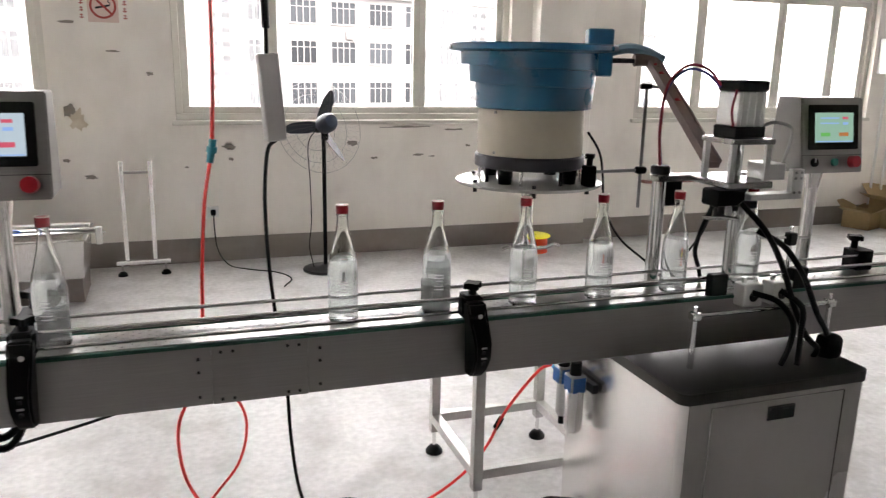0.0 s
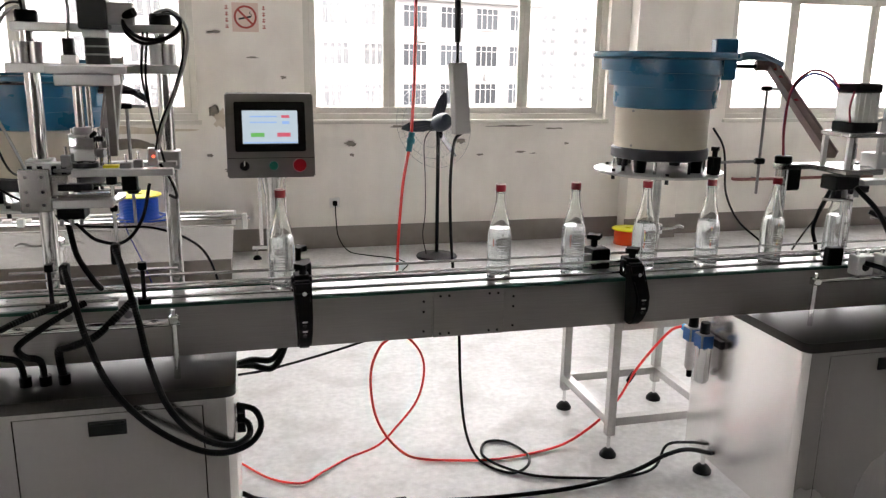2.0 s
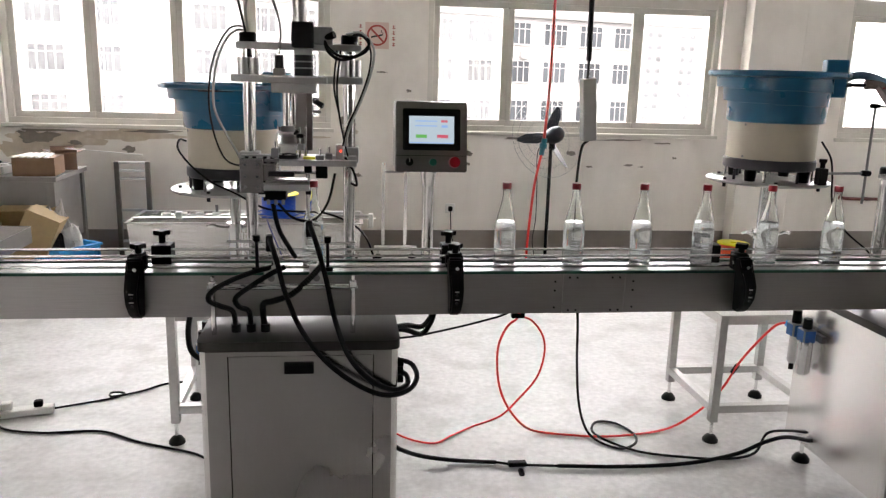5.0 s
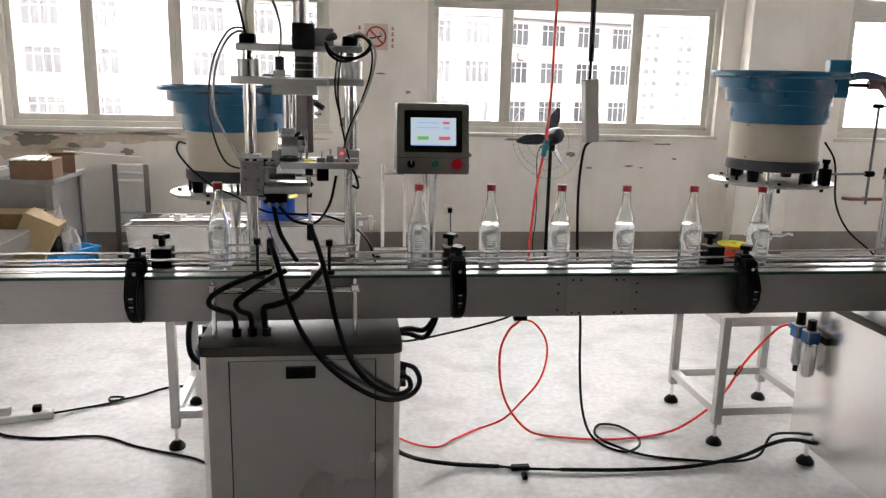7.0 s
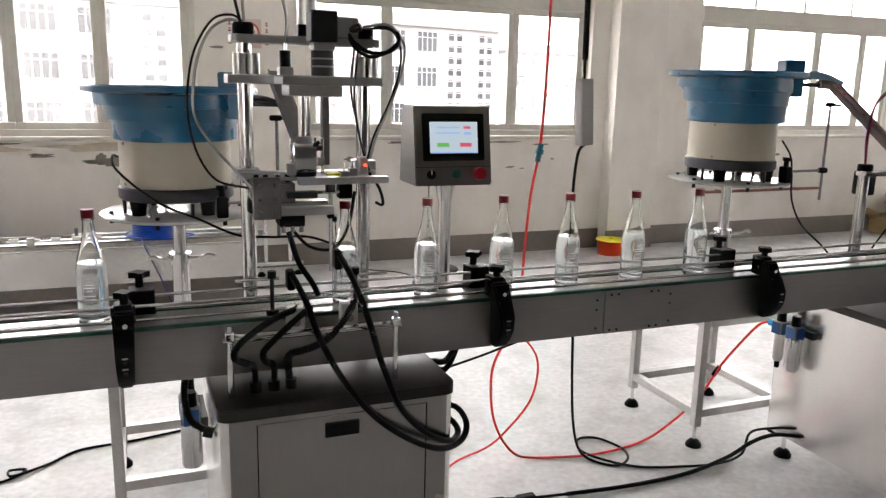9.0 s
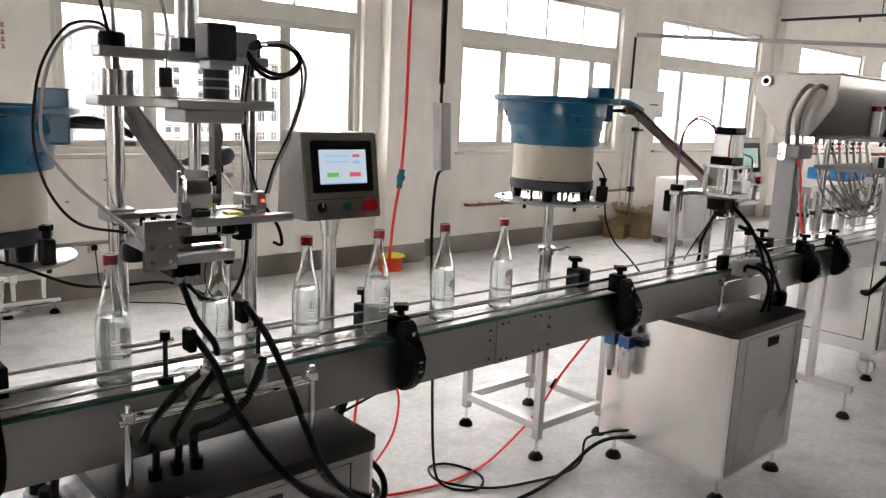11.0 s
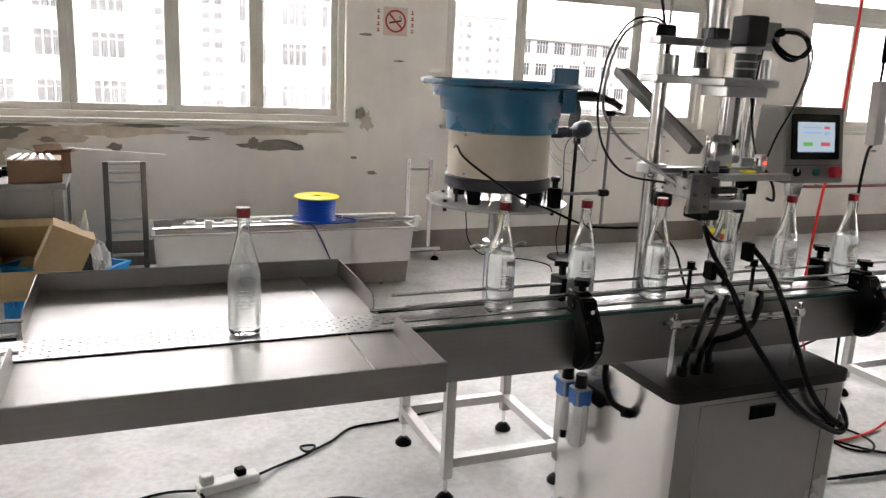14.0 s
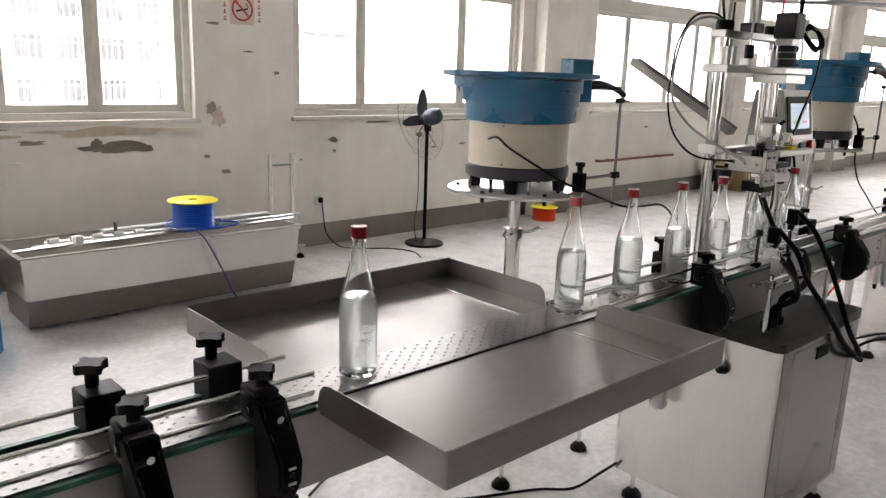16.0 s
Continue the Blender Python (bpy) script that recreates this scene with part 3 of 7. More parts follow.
def tray():
    t = thing("transfer_tray", (-2.38, LINE_Y, 0.95), "brushed steel transfer tray with raised rims beside the belt", "tray")
    x0, x1, ya, yb = -2.8, -1.958, 1.522, 2.425
    zf = 0.968
    for y0, y1 in ((ya, LINE_Y - 0.068), (LINE_Y + 0.068, yb)):
        part("deck", box(B(), x0, x1, y0, y1, zf - 0.003, zf), TRAYM, t)
    part("front_rim", box(B(), x0, x1, ya - 0.0025, ya, 0.958, 1.022), TRAYM, t)
    part("back_rim", box(B(), x0, x1, yb, yb + 0.0025, 0.958, 1.022), TRAYM, t)
    for x in (x0, x1):
        for s in (-1, 1):
            lip, inner = (ya, LINE_Y - 0.085) if s < 0 else (yb, LINE_Y + 0.085)
            top = 1.022
            r = 0.035
            out = [(lip, 0.958), (inner, 0.958), (inner, top - r)] + [(inner + s * r * (1 - math.cos(radians(a))), top - r + r * math.sin(radians(a))) for a in (30, 60, 90)] + [(lip, top)]
            part("end_rim", prism(B(), out, "x", x - 0.00125, x + 0.00125), TRAYM, t)
    for x in (x1 - 0.12,):
        part("weld_strip", box(B(), x, x + 0.004, ya, LINE_Y - 0.07, zf + 0.0002, zf + 0.003), CHROME, t)
        part("weld_strip", box(B(), x, x + 0.004, LINE_Y + 0.07, yb, zf + 0.0002, zf + 0.003), CHROME, t)
    for y0, y1 in ((LINE_Y - 0.0665, LINE_Y - 0.0655), (LINE_Y + 0.0655, LINE_Y + 0.0665)):
        part("edge_gap", box(B(), x0, x1, y0, y1, zf - 0.01, zf + 0.001), BLACK, t)
    part("bracket", box(B(), -2.6, -2.15, FRONT - 0.006, FRONT - 0.001, 0.9, 0.964), PLATE, t)
    for y in (ya, yb + 0.0025):
        part("rim_fold", cyl(B(), (x0, y - 0.001, 1.022), (x1, y - 0.001, 1.022), 0.003, seg=8), TRAYM, t, "bright folded rim edge")
    return t


tray()


# ---- bottles ----
def bottle(x):
    b = thing("bottle", (x, LINE_Y, BELT_Z + 0.0018), "clear glass bottle of clear liquid with red cap, riding the belt", "bottle", "bottles on the belt")
    H = [(0.0, 0.004), (0.030, 0.0), (0.0365, 0.002), (0.039, 0.007), (0.039, 0.03), (0.0385, 0.05), (0.039, 0.12), (0.0385, 0.138), (0.0365, 0.158), (0.032, 0.18), (0.0262, 0.202), (0.0205, 0.224), (0.0165, 0.244), (0.0145, 0.262), (0.0138, 0.278), (0.0158, 0.279), (0.0158, 0.283), (0.0135, 0.285), (0.0135, 0.303)]
    inner = [(max(0.0, r - 0.0026), z) for r, z in reversed(H[8:])]
    inner += [(0.0362, 0.12), (0.0358, 0.05), (0.0362, 0.03), (0.0358, 0.014), (0.028, 0.008), (0.0, 0.012)]
    c = (x, LINE_Y, BELT_Z + 0.0018)
    ob = part("glass_body", lathe(B(), H + inner, c, 32), GLASS, b)
    ob.visible_shadow = False
    lev = 0.166
    ob = part("liquid", lathe(B(), [(0, 0.0116), (0.0282, 0.0076), (0.0362, 0.0138), (0.0366, 0.03), (0.0362, 0.05), (0.0366, 0.12), (0.0363, 0.138), (0.0345, 0.157), (0.0327, lev), (0, lev)], c, 32), LIQUID, b, "clear liquid filling the bottle to the shoulder")
    ob.visible_shadow = False
    for z, w in ((0.112, 0.5), (0.104, 0.62), (0.096, 0.4), (0.082, 0.66), (0.073, 0.6)):
        bm = B()
        lo, hi = [], []
        for i in range(7):
            q = -math.pi / 2 - 0.15 + w * (i / 6 - 0.5) * 1.1
            for ring, zz in ((lo, z), (hi, z + 0.0018)):
                ring.append(bm.verts.new((x + 0.0393 * math.cos(q), LINE_Y + 0.0393 * math.sin(q), c[2] + zz)))
        for i in range(6):
            bm.faces.new((lo[i], lo[i + 1], hi[i + 1], hi[i]))
        part("print_bar", bm, ETCH, b, "faint white printed line")
    part("cap", lathe(B(), [(0.0153, 0.284), (0.0161, 0.286), (0.0161, 0.304), (0.0155, 0.3065), (0, 0.306), (0, 0.3052)], c, 24), REDCAP, b, "dark red screw cap")
    part("cap_ring", lathe(B(), [(0.0153, 0.3055), (0.0162, 0.3063), (0.0156, 0.3078), (0.0146, 0.307)], c, 24, True), CAPTOP, b, "pale rim on the cap's top")
    return b


BOTTLE_START = (-0.3, 0.384, 0.64, 0.896, 1.138, 1.394, 1.659)
BOTTLES = [bottle(x) for x in BOTTLE_START]


# ---- control panels ----
def control_panel(cx, y, z0, label, lit, second):
    """A sloping steel operator box on a round post, with touch screen and three controls."""
    c = thing("control_panel", (cx, y + 0.06, 0.82), label, "control panel", "operator panels")
    w = 0.131
    H = 0.25
    side = [(y + 0.0, z0), (y + 0.17, z0), (y + 0.15, z0 + H), (y + 0.04, z0 + H)]
    bm = prism(B(), side, "x", cx - w, cx + w)
    bmesh.ops.bevel(bm, geom=list(bm.edges), offset=0.004, segments=2, affect="EDGES")
    part("housing", bm, PANELM, c)
    lean = math.atan2(0.04, H)

    def face(u, v, d=0.0):
        # a place on the sloping front: u across, v up, d out of it
        return Vector((cx + u, y + 0.04 * v / H - d * math.cos(lean), z0 + v - d * -math.sin(lean)))

    def slab(u0, u1, v0, v1, d0, d1, r=0.0):
        bm = B()
        pts = rounded(u0, u1, v0, v1, r, 3) if r else [(u0, v0), (u1, v0), (u1, v1), (u0, v1)]
        lo = [bm.verts.new(face(u, v, d0)) for u, v in pts]
        hi = [bm.verts.new(face(u, v, d1)) for u, v in pts]
        bm.faces.new(lo), bm.faces.new(hi)
        for i in range(len(lo)):
            j = (i + 1) % len(lo)
            bm.faces.new((lo[i], lo[j], hi[j], hi[i]))
        return bm

    bezel = part("bezel", slab(-0.105, 0.105, 0.078, 0.226, 0.0, 0.006, 0.006), BLACK, c, "black screen surround")
    part("screen", slab(-0.082, 0.082, 0.102, 0.2, 0.006, 0.007), lit, bezel, "lit touch screen")
    part("screen_button", slab(-0.058, -0.018, 0.122, 0.134, 0.007, 0.0076), SCR_GREEN, bezel, "green screen button")
    part("screen_button", slab(0.02, 0.06, 0.122, 0.134, 0.007, 0.0076), second, bezel, "coloured screen button")
    part("screen_field", slab(0.034, 0.058, 0.178, 0.186, 0.007, 0.0076), SCR_RED, bezel)
    part("screen_field", slab(0.036, 0.058, 0.16, 0.168, 0.007, 0.0076), SCR_BLUE, bezel)
    for v in (0.18, 0.163):
        part("screen_field", slab(-0.06, 0.02, v, v + 0.004, 0.007, 0.0076), SCR_BLUE, bezel)
    part("screen_field", slab(-0.08, 0.08, 0.103, 0.106, 0.007, 0.0076), SCR_BLUE, bezel)
    for u, m, r, name, lab in ((-0.08, BLACK, 0.015, "selector_switch", "black rotary selector switch"), (0.006, GREENBTN, 0.014, "start_button", "green push button"), (0.084, REDBTN, 0.021, "stop_button", "red mushroom stop button")):
        part(name, cyl(B(), face(u, 0.036, -0.002), face(u, 0.036, 0.008 if r < 0.02 else 0.022), r, r * 0.92, 20), m, c, lab)
    part("selector_mark", slab(-0.082, -0.078, 0.036, 0.05, 0.008, 0.009), WHITEPL, c)
    part("seam", slab(-0.13, 0.13, 0.0585, 0.06, 0.0, 0.0008), DARKBOX, c)
    px, py = cx, y + 0.085
    part("post", cyl(B(), (px, py, 0.82), (px, py, z0 - 0.06), 0.022, seg=20), CABINET, c)
    part("collar", cyl(B(), (px, py, z0 - 0.06), (px, py, z0 + 0.004), 0.024, 0.034, 20), CABINET, c)
    part("mount", box(B(), px - 0.04, px + 0.04, BACK + 0.001, py + 0.03, 0.82, 0.85, 0.003), CABINET, c)
    return c


control_panel(-0.418, 2.062, 1.3, "steel operator panel with lit touch screen beside the capper", SCREEN, SCR_RED)
control_panel(2.105, 2.1, 1.295, "steel operator panel with lit touch screen beside the cylinder capper", SCREEN_GREEN, SCR_ORANGE)


# ---- machine cabinets ----
def cabinet(m, x0, x1, y0, y1, hx):
    """The stainless base cabinet of a capper, as parts of the machine m."""
    ztop = 0.785
    part("cabinet_body", prism(B(), rounded(x0 + 0.006, x1 - 0.006, y0 + 0.006, y1, 0.022, 4), "z", 0.125, ztop - 0.03), CABINET, m)
    # The top is the same steel, coloured dark for the underside it mirrors.
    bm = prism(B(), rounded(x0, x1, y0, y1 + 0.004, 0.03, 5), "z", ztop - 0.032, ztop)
    part("cabinet_top", bm, SHADEDTOP, m, "steel top plate with a dark reflection put in its colour")
    d0, d1 = x0 + 0.1, x1 - 0.09
    # Door and added front strips are darkened to stand in for the front's shade.
    door = part("door", box(B(), d0, d1, y0 + 0.0035, y0 + 0.02, 0.16, ztop - 0.05, 0.0015), DARKENEDM, m, "brushed steel cabinet door, darkened to carry its front shade")
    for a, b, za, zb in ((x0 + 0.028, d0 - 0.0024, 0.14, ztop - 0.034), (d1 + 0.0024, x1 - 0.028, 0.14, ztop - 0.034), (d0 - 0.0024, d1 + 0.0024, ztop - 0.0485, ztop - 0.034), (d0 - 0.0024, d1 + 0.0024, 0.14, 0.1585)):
        part("front_panel", box(B(), a, b, y0 + 0.0034, y0 + 0.008, za, zb), DARKENEDM, m)
    part("door_gap", box(B(), d0 - 0.0022, d0, y0 + 0.004, y0 + 0.012, 0.16, ztop - 0.05), BLACK, m)
    part("door_gap", box(B(), d1, d1 + 0.0022, y0 + 0.004, y0 + 0.012, 0.16, ztop - 0.05), BLACK, m)
    part("handle", box(B(), hx - 0.048, hx + 0.048, y0 + 0.001, y0 + 0.008, 0.672, 0.715, 0.002), BLACK, door, "black recessed pull")
    part("handle_lip", box(B(), hx - 0.044, hx + 0.044, y0 - 0.003, y0 + 0.002, 0.705, 0.713, 0.001), BLACK, door)
    for x in (x0 + 0.07, x1 - 0.07):
        for y in (y0 + 0.05, y1 - 0.06):
            leg = part("levelling_leg", cyl(B(), (x, y, 0.03), (x, y, 0.128), 0.009, seg=12), CHROME, m)
            part("rubber_foot", lathe(B(), [(0, 0.0), (0.038, 0.0), (0.038, 0.012), (0.024, 0.03), (0.012, 0.036), (0, 0.036)], (x, y, 0), 16), RUBBER, leg, "black rubber foot")


def regulator(m, x, y, side):
    """Air filter and regulator pair on the cabinet's flank."""
    s = side
    for k, (yy, r, zb) in enumerate(((y, 0.022, 0.475), (y - 0.08, 0.031, 0.455))):
        cx = x + s * 0.045
        part("regulator_cup", lathe(B(), [(0, zb), (r * 0.7, zb), (r, zb + 0.012), (r, 0.6), (r * 0.9, 0.61), (0, 0.61)], (cx, yy, 0), 16), CHROME if k else ALU, m, "bright metal filter cup")
        part("regulator_head", box(B(), cx - 0.028, cx + 0.028, yy - 0.028, yy + 0.028, 0.6, 0.655, 0.004), GREYBOX, m)
        if k < 2:
            part("regulator_label", box(B(), cx + s * 0.028 - 0.001, cx + s * 0.028 + 0.001, yy - 0.022, yy + 0.022, 0.6, 0.65), LABELBLUE, m, "blue maker's label")
            part("regulator_label", box(B(), cx - 0.022, cx + 0.022, yy - 0.0295, yy - 0.028, 0.6, 0.65), LABELBLUE, m, "blue maker's label")
        part("regulator_knob", cyl(B(), (cx, yy, 0.655), (cx, yy, 0.71 - 0.012 * k), 0.02, 0.018, 16), BLACK, m)
    part("drain", cyl(B(), (x + s * 0.045, y, 0.445), (x + s * 0.045, y, 0.478), 0.011, seg=10), BLACK, m)
    part("regulator_bracket", box(B(), min(x, x + s * 0.02), max(x, x + s * 0.02), y - 0.15, y + 0.03, 0.61, 0.64), DARKBOX, m)
    part("hose_fitting", cyl(B(), (x + s * 0.045, y + 0.03, 0.63), (x + s * 0.045, y + 0.065, 0.63), 0.015, seg=12), CYAN, m, "blue push-in fitting")


def hose(m, name, pts, r, material, label="", ribbed=0.0, n=8, seg=8):
    return part(name, tube(B(), pts, r, seg, n, ribbed), material, m, label)


# ---- screw capper ----
def screw_capper():
    m = thing("screw_capper", (-0.88, 1.98, 0), "stainless screw-capping machine astride the conveyor on a steel cabinet", "capping machine")
    cabinet(m, -1.208, -0.548, 1.695, 2.28, -0.881)
    regulator(m, -1.208, 2.16, -1)
    PY = 2.09
    for x, top in ((-1.064, 1.742), (-0.715, 1.742)):
        p = part("post", cyl(B(), (x, PY, 0.785), (x, PY, top), 0.0215, seg=20), CHROME, m, "polished round post")
        part("post_cap", lathe(B(), [(0, 1.742), (0.03, 1.742), (0.03, 1.768), (0.026, 1.774), (0, 1.774)], (x, PY, 0), 20), BLACK, p, "black plastic cap")
        for xx in (x - 0.016, x + 0.022):
            part("guide_sleeve", cyl(B(), (xx, PY - 0.02, 1.632), (xx, PY - 0.02, 1.69), 0.019, seg=16), ALU, p)
        part("post_flange", cyl(B(), (x, PY, 0.785), (x, PY, 0.81), 0.036, seg=20), ALU, p)
    part("top_beam", box(B(), -1.102, -0.672, PY - 0.028, PY + 0.028, 1.718, 1.742, 0.003), ALU, m)
    part("cross_plate", box(B(), -1.118, -0.668, PY - 0.055, PY + 0.035, 1.606, 1.632, 0.003), ALU, m)
    part("spindle_block", box(B(), -0.972, -0.824, 1.905, 2.02, 1.576, 1.607, 0.003), ALU, m)
    part("lift_plate", box(B(), -0.99, -0.79, 1.9, 2.04, 1.607, 1.628, 0.002), ALU, m)
    part("air_cylinder", cyl(B(), (-0.885, 2.085, 1.742), (-0.885, 2.085, 2.05), 0.028, seg=24), ALU, m, "aluminium lifting cylinder")
    part("cylinder_head", box(B(), -0.915, -0.855, 2.055, 2.115, 1.742, 1.775, 0.003), DARKBOX, m)
    part("cylinder_head", box(B(), -0.915, -0.855, 2.055, 2.115, 2.04, 2.075, 0.003), DARKBOX, m)
    part("piston_rod", cyl(B(), (-0.955, 2.05, 1.63), (-0.955, 2.05, 1.72), 0.007, seg=12), CHROME, m)
    part("rod_joint", cyl(B(), (-0.955, 2.05, 1.655), (-0.955, 2.05, 1.7), 0.016, seg=12), DARKBOX, m)
    part("motor", box(B(), -0.905, -0.832, 1.925, 1.998, 1.722, 1.806, 0.004), DARKBOX, m, "black servo motor")
    part("motor_side_box", box(B(), -0.834, -0.77, 1.94, 1.99, 1.735, 1.792, 0.003), GREYBOX, m)
    part("motor_flange", box(B(), -0.898, -0.838, 1.932, 1.992, 1.7, 1.722, 0.003), ALU, m)
    part("gearbox", cyl(B(), (-0.868, 1.962, 1.632), (-0.868, 1.962, 1.7), 0.031, seg=20), DARKBOX, m)
    for z in (1.655, 1.676):
        part("gearbox_ring", cyl(B(), (-0.868, 1.962, z), (-0.868, 1.962, z + 0.005), 0.033, seg=20), GREYBOX, m)
    part("plug", cyl(B(), (-0.80, 1.955, 1.755), (-0.765, 1.935, 1.768), 0.012, seg=12), BLACK, m)
    part("spindle", cyl(B(), (-0.927, 1.96, 1.46), (-0.927, 1.96, 1.578), 0.0125, seg=16), CHROME, m)
    part("spindle", cyl(B(), (-0.905, 1.985, 1.42), (-0.905, 1.985, 1.578), 0.007, seg=12), CHROME, m)
    part("chuck", lathe(B(), [(0, 1.465), (0.022, 1.465), (0.024, 1.455), (0.024, 1.41), (0.018, 1.4), (0.018, 1.375), (0, 1.375)], (-0.923, 1.96, 0), 20), GREYBOX, m, "grey capping chuck")
    for a in range(3):
        q = radians(a * 120 + 20)
        part("chuck_jaw", box(B(), -0.006, 0.006, 0.01, 0.026, 1.36, 1.412, 0.002, pose(-0.923, 1.96, 0, 0, 0, a * 120 + 20)), DARKBOX, m)
    part("chuck_pin", cyl(B(), (-0.9, 1.94, 1.44), (-0.886, 1.93, 1.452), 0.006, seg=8), BLACK, m)
    part("holder_plate", box(B(), -1.092, -0.69, 2.03, 2.075, 1.343, 1.358, 0.002), ALU, m)
    part("holder_bar", box(B(), -0.95, -0.69, 1.9, 1.93, 1.335, 1.355, 0.002), ALU, m)
    part("chuck_plate", box(B(), -1.0, -0.8, 1.925, 2.03, 1.345, 1.355, 0.002), GREYBOX, m)
    for x in (-0.955, -0.935, -0.885, -0.865):
        part("guide_pin", cyl(B(), (x, 1.985, 1.355), (x, 1.985, 1.46), 0.005, seg=10), CHROME, m)
    part("chuck_housing", box(B(), -0.958, -0.892, 1.935, 1.99, 1.372, 1.448, 0.006, segments=2), CHROME, m, "bright square chuck housing")
    part("chuck_clamp", cyl(B(), (-0.888, 1.95, 1.395), (-0.868, 1.945, 1.395), 0.012, seg=12), GREYBOX, m)
    part("chuck_hook", box(B(), -0.892, -0.87, 1.95, 1.97, 1.425, 1.44, 0.003), DARKBOX, m)
    part("chuck_collar", cyl(B(), (-0.923, 1.96, 1.355), (-0.923, 1.96, 1.368), 0.034, seg=20), DARKBOX, m)
    part("rod_block", box(B(), -0.975, -0.935, 2.03, 2.07, 1.632, 1.655, 0.002), ALU, m)
    part("sensor_lead_block", box(B(), -0.83, -0.79, 1.93, 1.965, 1.29, 1.335, 0.003), BLACK, m, "black sensor block under the holder")
    part("cap_rest", box(B(), -0.87, -0.83, 1.9, 1.93, 1.359, 1.366, 0.001), YELLOW, m, "yellow label on the cap rest")
    part("post_clamp", box(B(), -1.1, -1.03, PY - 0.035, PY + 0.03, 1.335, 1.365, 0.003), ALU, m)
    part("post_clamp", box(B(), -0.748, -0.682, PY - 0.035, PY + 0.03, 1.33, 1.385, 0.003), ALU, m)
    blk = part("gripper_plate", box(B(), -1.078, -1.002, 1.885, 1.9, 1.245, 1.36, 0.002), DARKENEDM, m)
    for x in (-1.06, -1.02):
        for z in (1.265, 1.3, 1.34):
            part("socket_screw", cyl(B(), (x, 1.882, z), (x, 1.886, z), 0.0045, seg=8), GREYBOX, blk)
    part("gripper_body", box(B(), -1.07, -0.96, 1.9, 2.02, 1.285, 1.342, 0.003), DARKENEDM, m)
    for y in (1.92, 1.96, 2.0):
        part("gripper_bolt", cyl(B(), (-1.072, y, 1.315), (-1.066, y, 1.315), 0.005, seg=10), GREYBOX, m)
    part("cap_gripper", lathe(B(), [(0, 1.24), (0.024, 1.24), (0.028, 1.246), (0.028, 1.275), (0.024, 1.285), (0, 1.285)], (-1.045, 2.045, 0), 24), DARKBOX, m, "dark cap-tightening wheel")
    part("gripper_slide", box(B(), -1.04, -0.85, 1.9, 1.935, 1.25, 1.274, 0.003), ALU, m)
    part("gripper_slide", box(B(), -1.0, -0.86, 1.94, 1.97, 1.262, 1.285, 0.003), CHROME, m)
    part("gripper_jaw", box(B(), -0.985, -0.9, 1.89, 1.92, 1.3, 1.318, 0.002), DARKBOX, m)
    part("valve_block", box(B(), -1.0, -0.93, 1.92, 2.0, 1.215, 1.25, 0.003), BLACK, m)
    for x in (-0.99, -0.965, -0.94):
        part("valve_port", cyl(B(), (x, 1.925, 1.2), (x, 1.925, 1.218), 0.006, seg=8), GREYBOX, m)
    part("sensor_rod", cyl(B(), (-0.855, 1.93, 1.08), (-0.855, 1.93, 1.345), 0.0055, seg=10), CHROME, m)
    part("sensor_clamp", box(B(), -0.868, -0.842, 1.918, 1.942, 1.31, 1.345, 0.003), BLACK, m)
    part("sensor_clamp", box(B(), -0.864, -0.846, 1.92, 1.94, 1.235, 1.25, 0.002), BLACK, m)
    part("sensor", box(B(), -0.762, -0.735, 1.96, 1.99, 1.355, 1.405, 0.003), ALU, m, "small sensor with red lamp")
    part("sensor_lamp", cyl(B(), (-0.745, 1.955, 1.382), (-0.745, 1.961, 1.382), 0.004, seg=8), LED, m, "lit red lamp")
    for x, y, z, w, h in ((-0.965, 1.93, 1.375, 0.012, 0.035), (-0.815, 1.93, 1.36, 0.014, 0.02), (-0.785, 1.95, 1.36, 0.012, 0.03)):
        h *= 0.5
        part("adjuster", box(B(), x - w, x + w, y - w, y + w, z - 0.015, z + h, 0.002), GREYBOX if w > 0.0105 else DARKBOX, m)
        part("adjuster_screw", cyl(B(), (x, y, z + h), (x, y, z + h + 0.022), 0.004, seg=8), CHROME, m)
    for x in (-1.04, -0.99):
        part("slide_rod", cyl(B(), (x, 1.93, 1.31), (x + 0.16, 1.93, 1.31), 0.005, seg=10), CHROME, m)
    for x in (-1.06, -1.035, -1.0, -0.975):
        part("air_fitting", cyl(B(), (x, 1.94, 1.342), (x, 1.94, 1.362), 0.007, seg=8), BLACK, m)
        part("air_fitting", cyl(B(), (x + 0.005, 2.02, 1.3), (x + 0.005, 2.036, 1.3), 0.007, seg=8), BLACK, m)
    # cap chute from the feeder bowl
    part("cap_chute", chute((-0.905, 2.545, 1.628), (-0.885, 2.12, 1.39), 0.05), CHUTEGREY, m, "dull steel cap chute sloping down to the chuck")
    part("cap_guide", box(B(), -0.862, -0.842, 1.99, 2.02, 1.38, 1.6, 0.002), CHUTEGREY, m)
    # bottle stop bars in front
    for x in (-1.162, -0.704):
        p = part("stop_post", cyl(B(), (x, 1.783, 0.785), (x, 1.783, 0.968), 0.0085, seg=12), CHROME, m)
        part("stop_clamp", box(B(), x - 0.013, x + 0.013, 1.77, 1.796, 0.945, 0.968, 0.003), CHROME, p)
        part("stop_screw", cyl(B(), (x, 1.783, 0.968), (x, 1.783, 0.985), 0.007, seg=8), CHROME, p)
    part("stop_bar", cyl(B(), (-1.18, 1.783, 0.945), (-0.688, 1.783, 0.945), 0.007, seg=10), CHROME, m)
    part("stop_rail", box(B(), -1.16, -0.7, 1.838, 1.85, 0.932, 0.942, 0.001), CHROME, m)
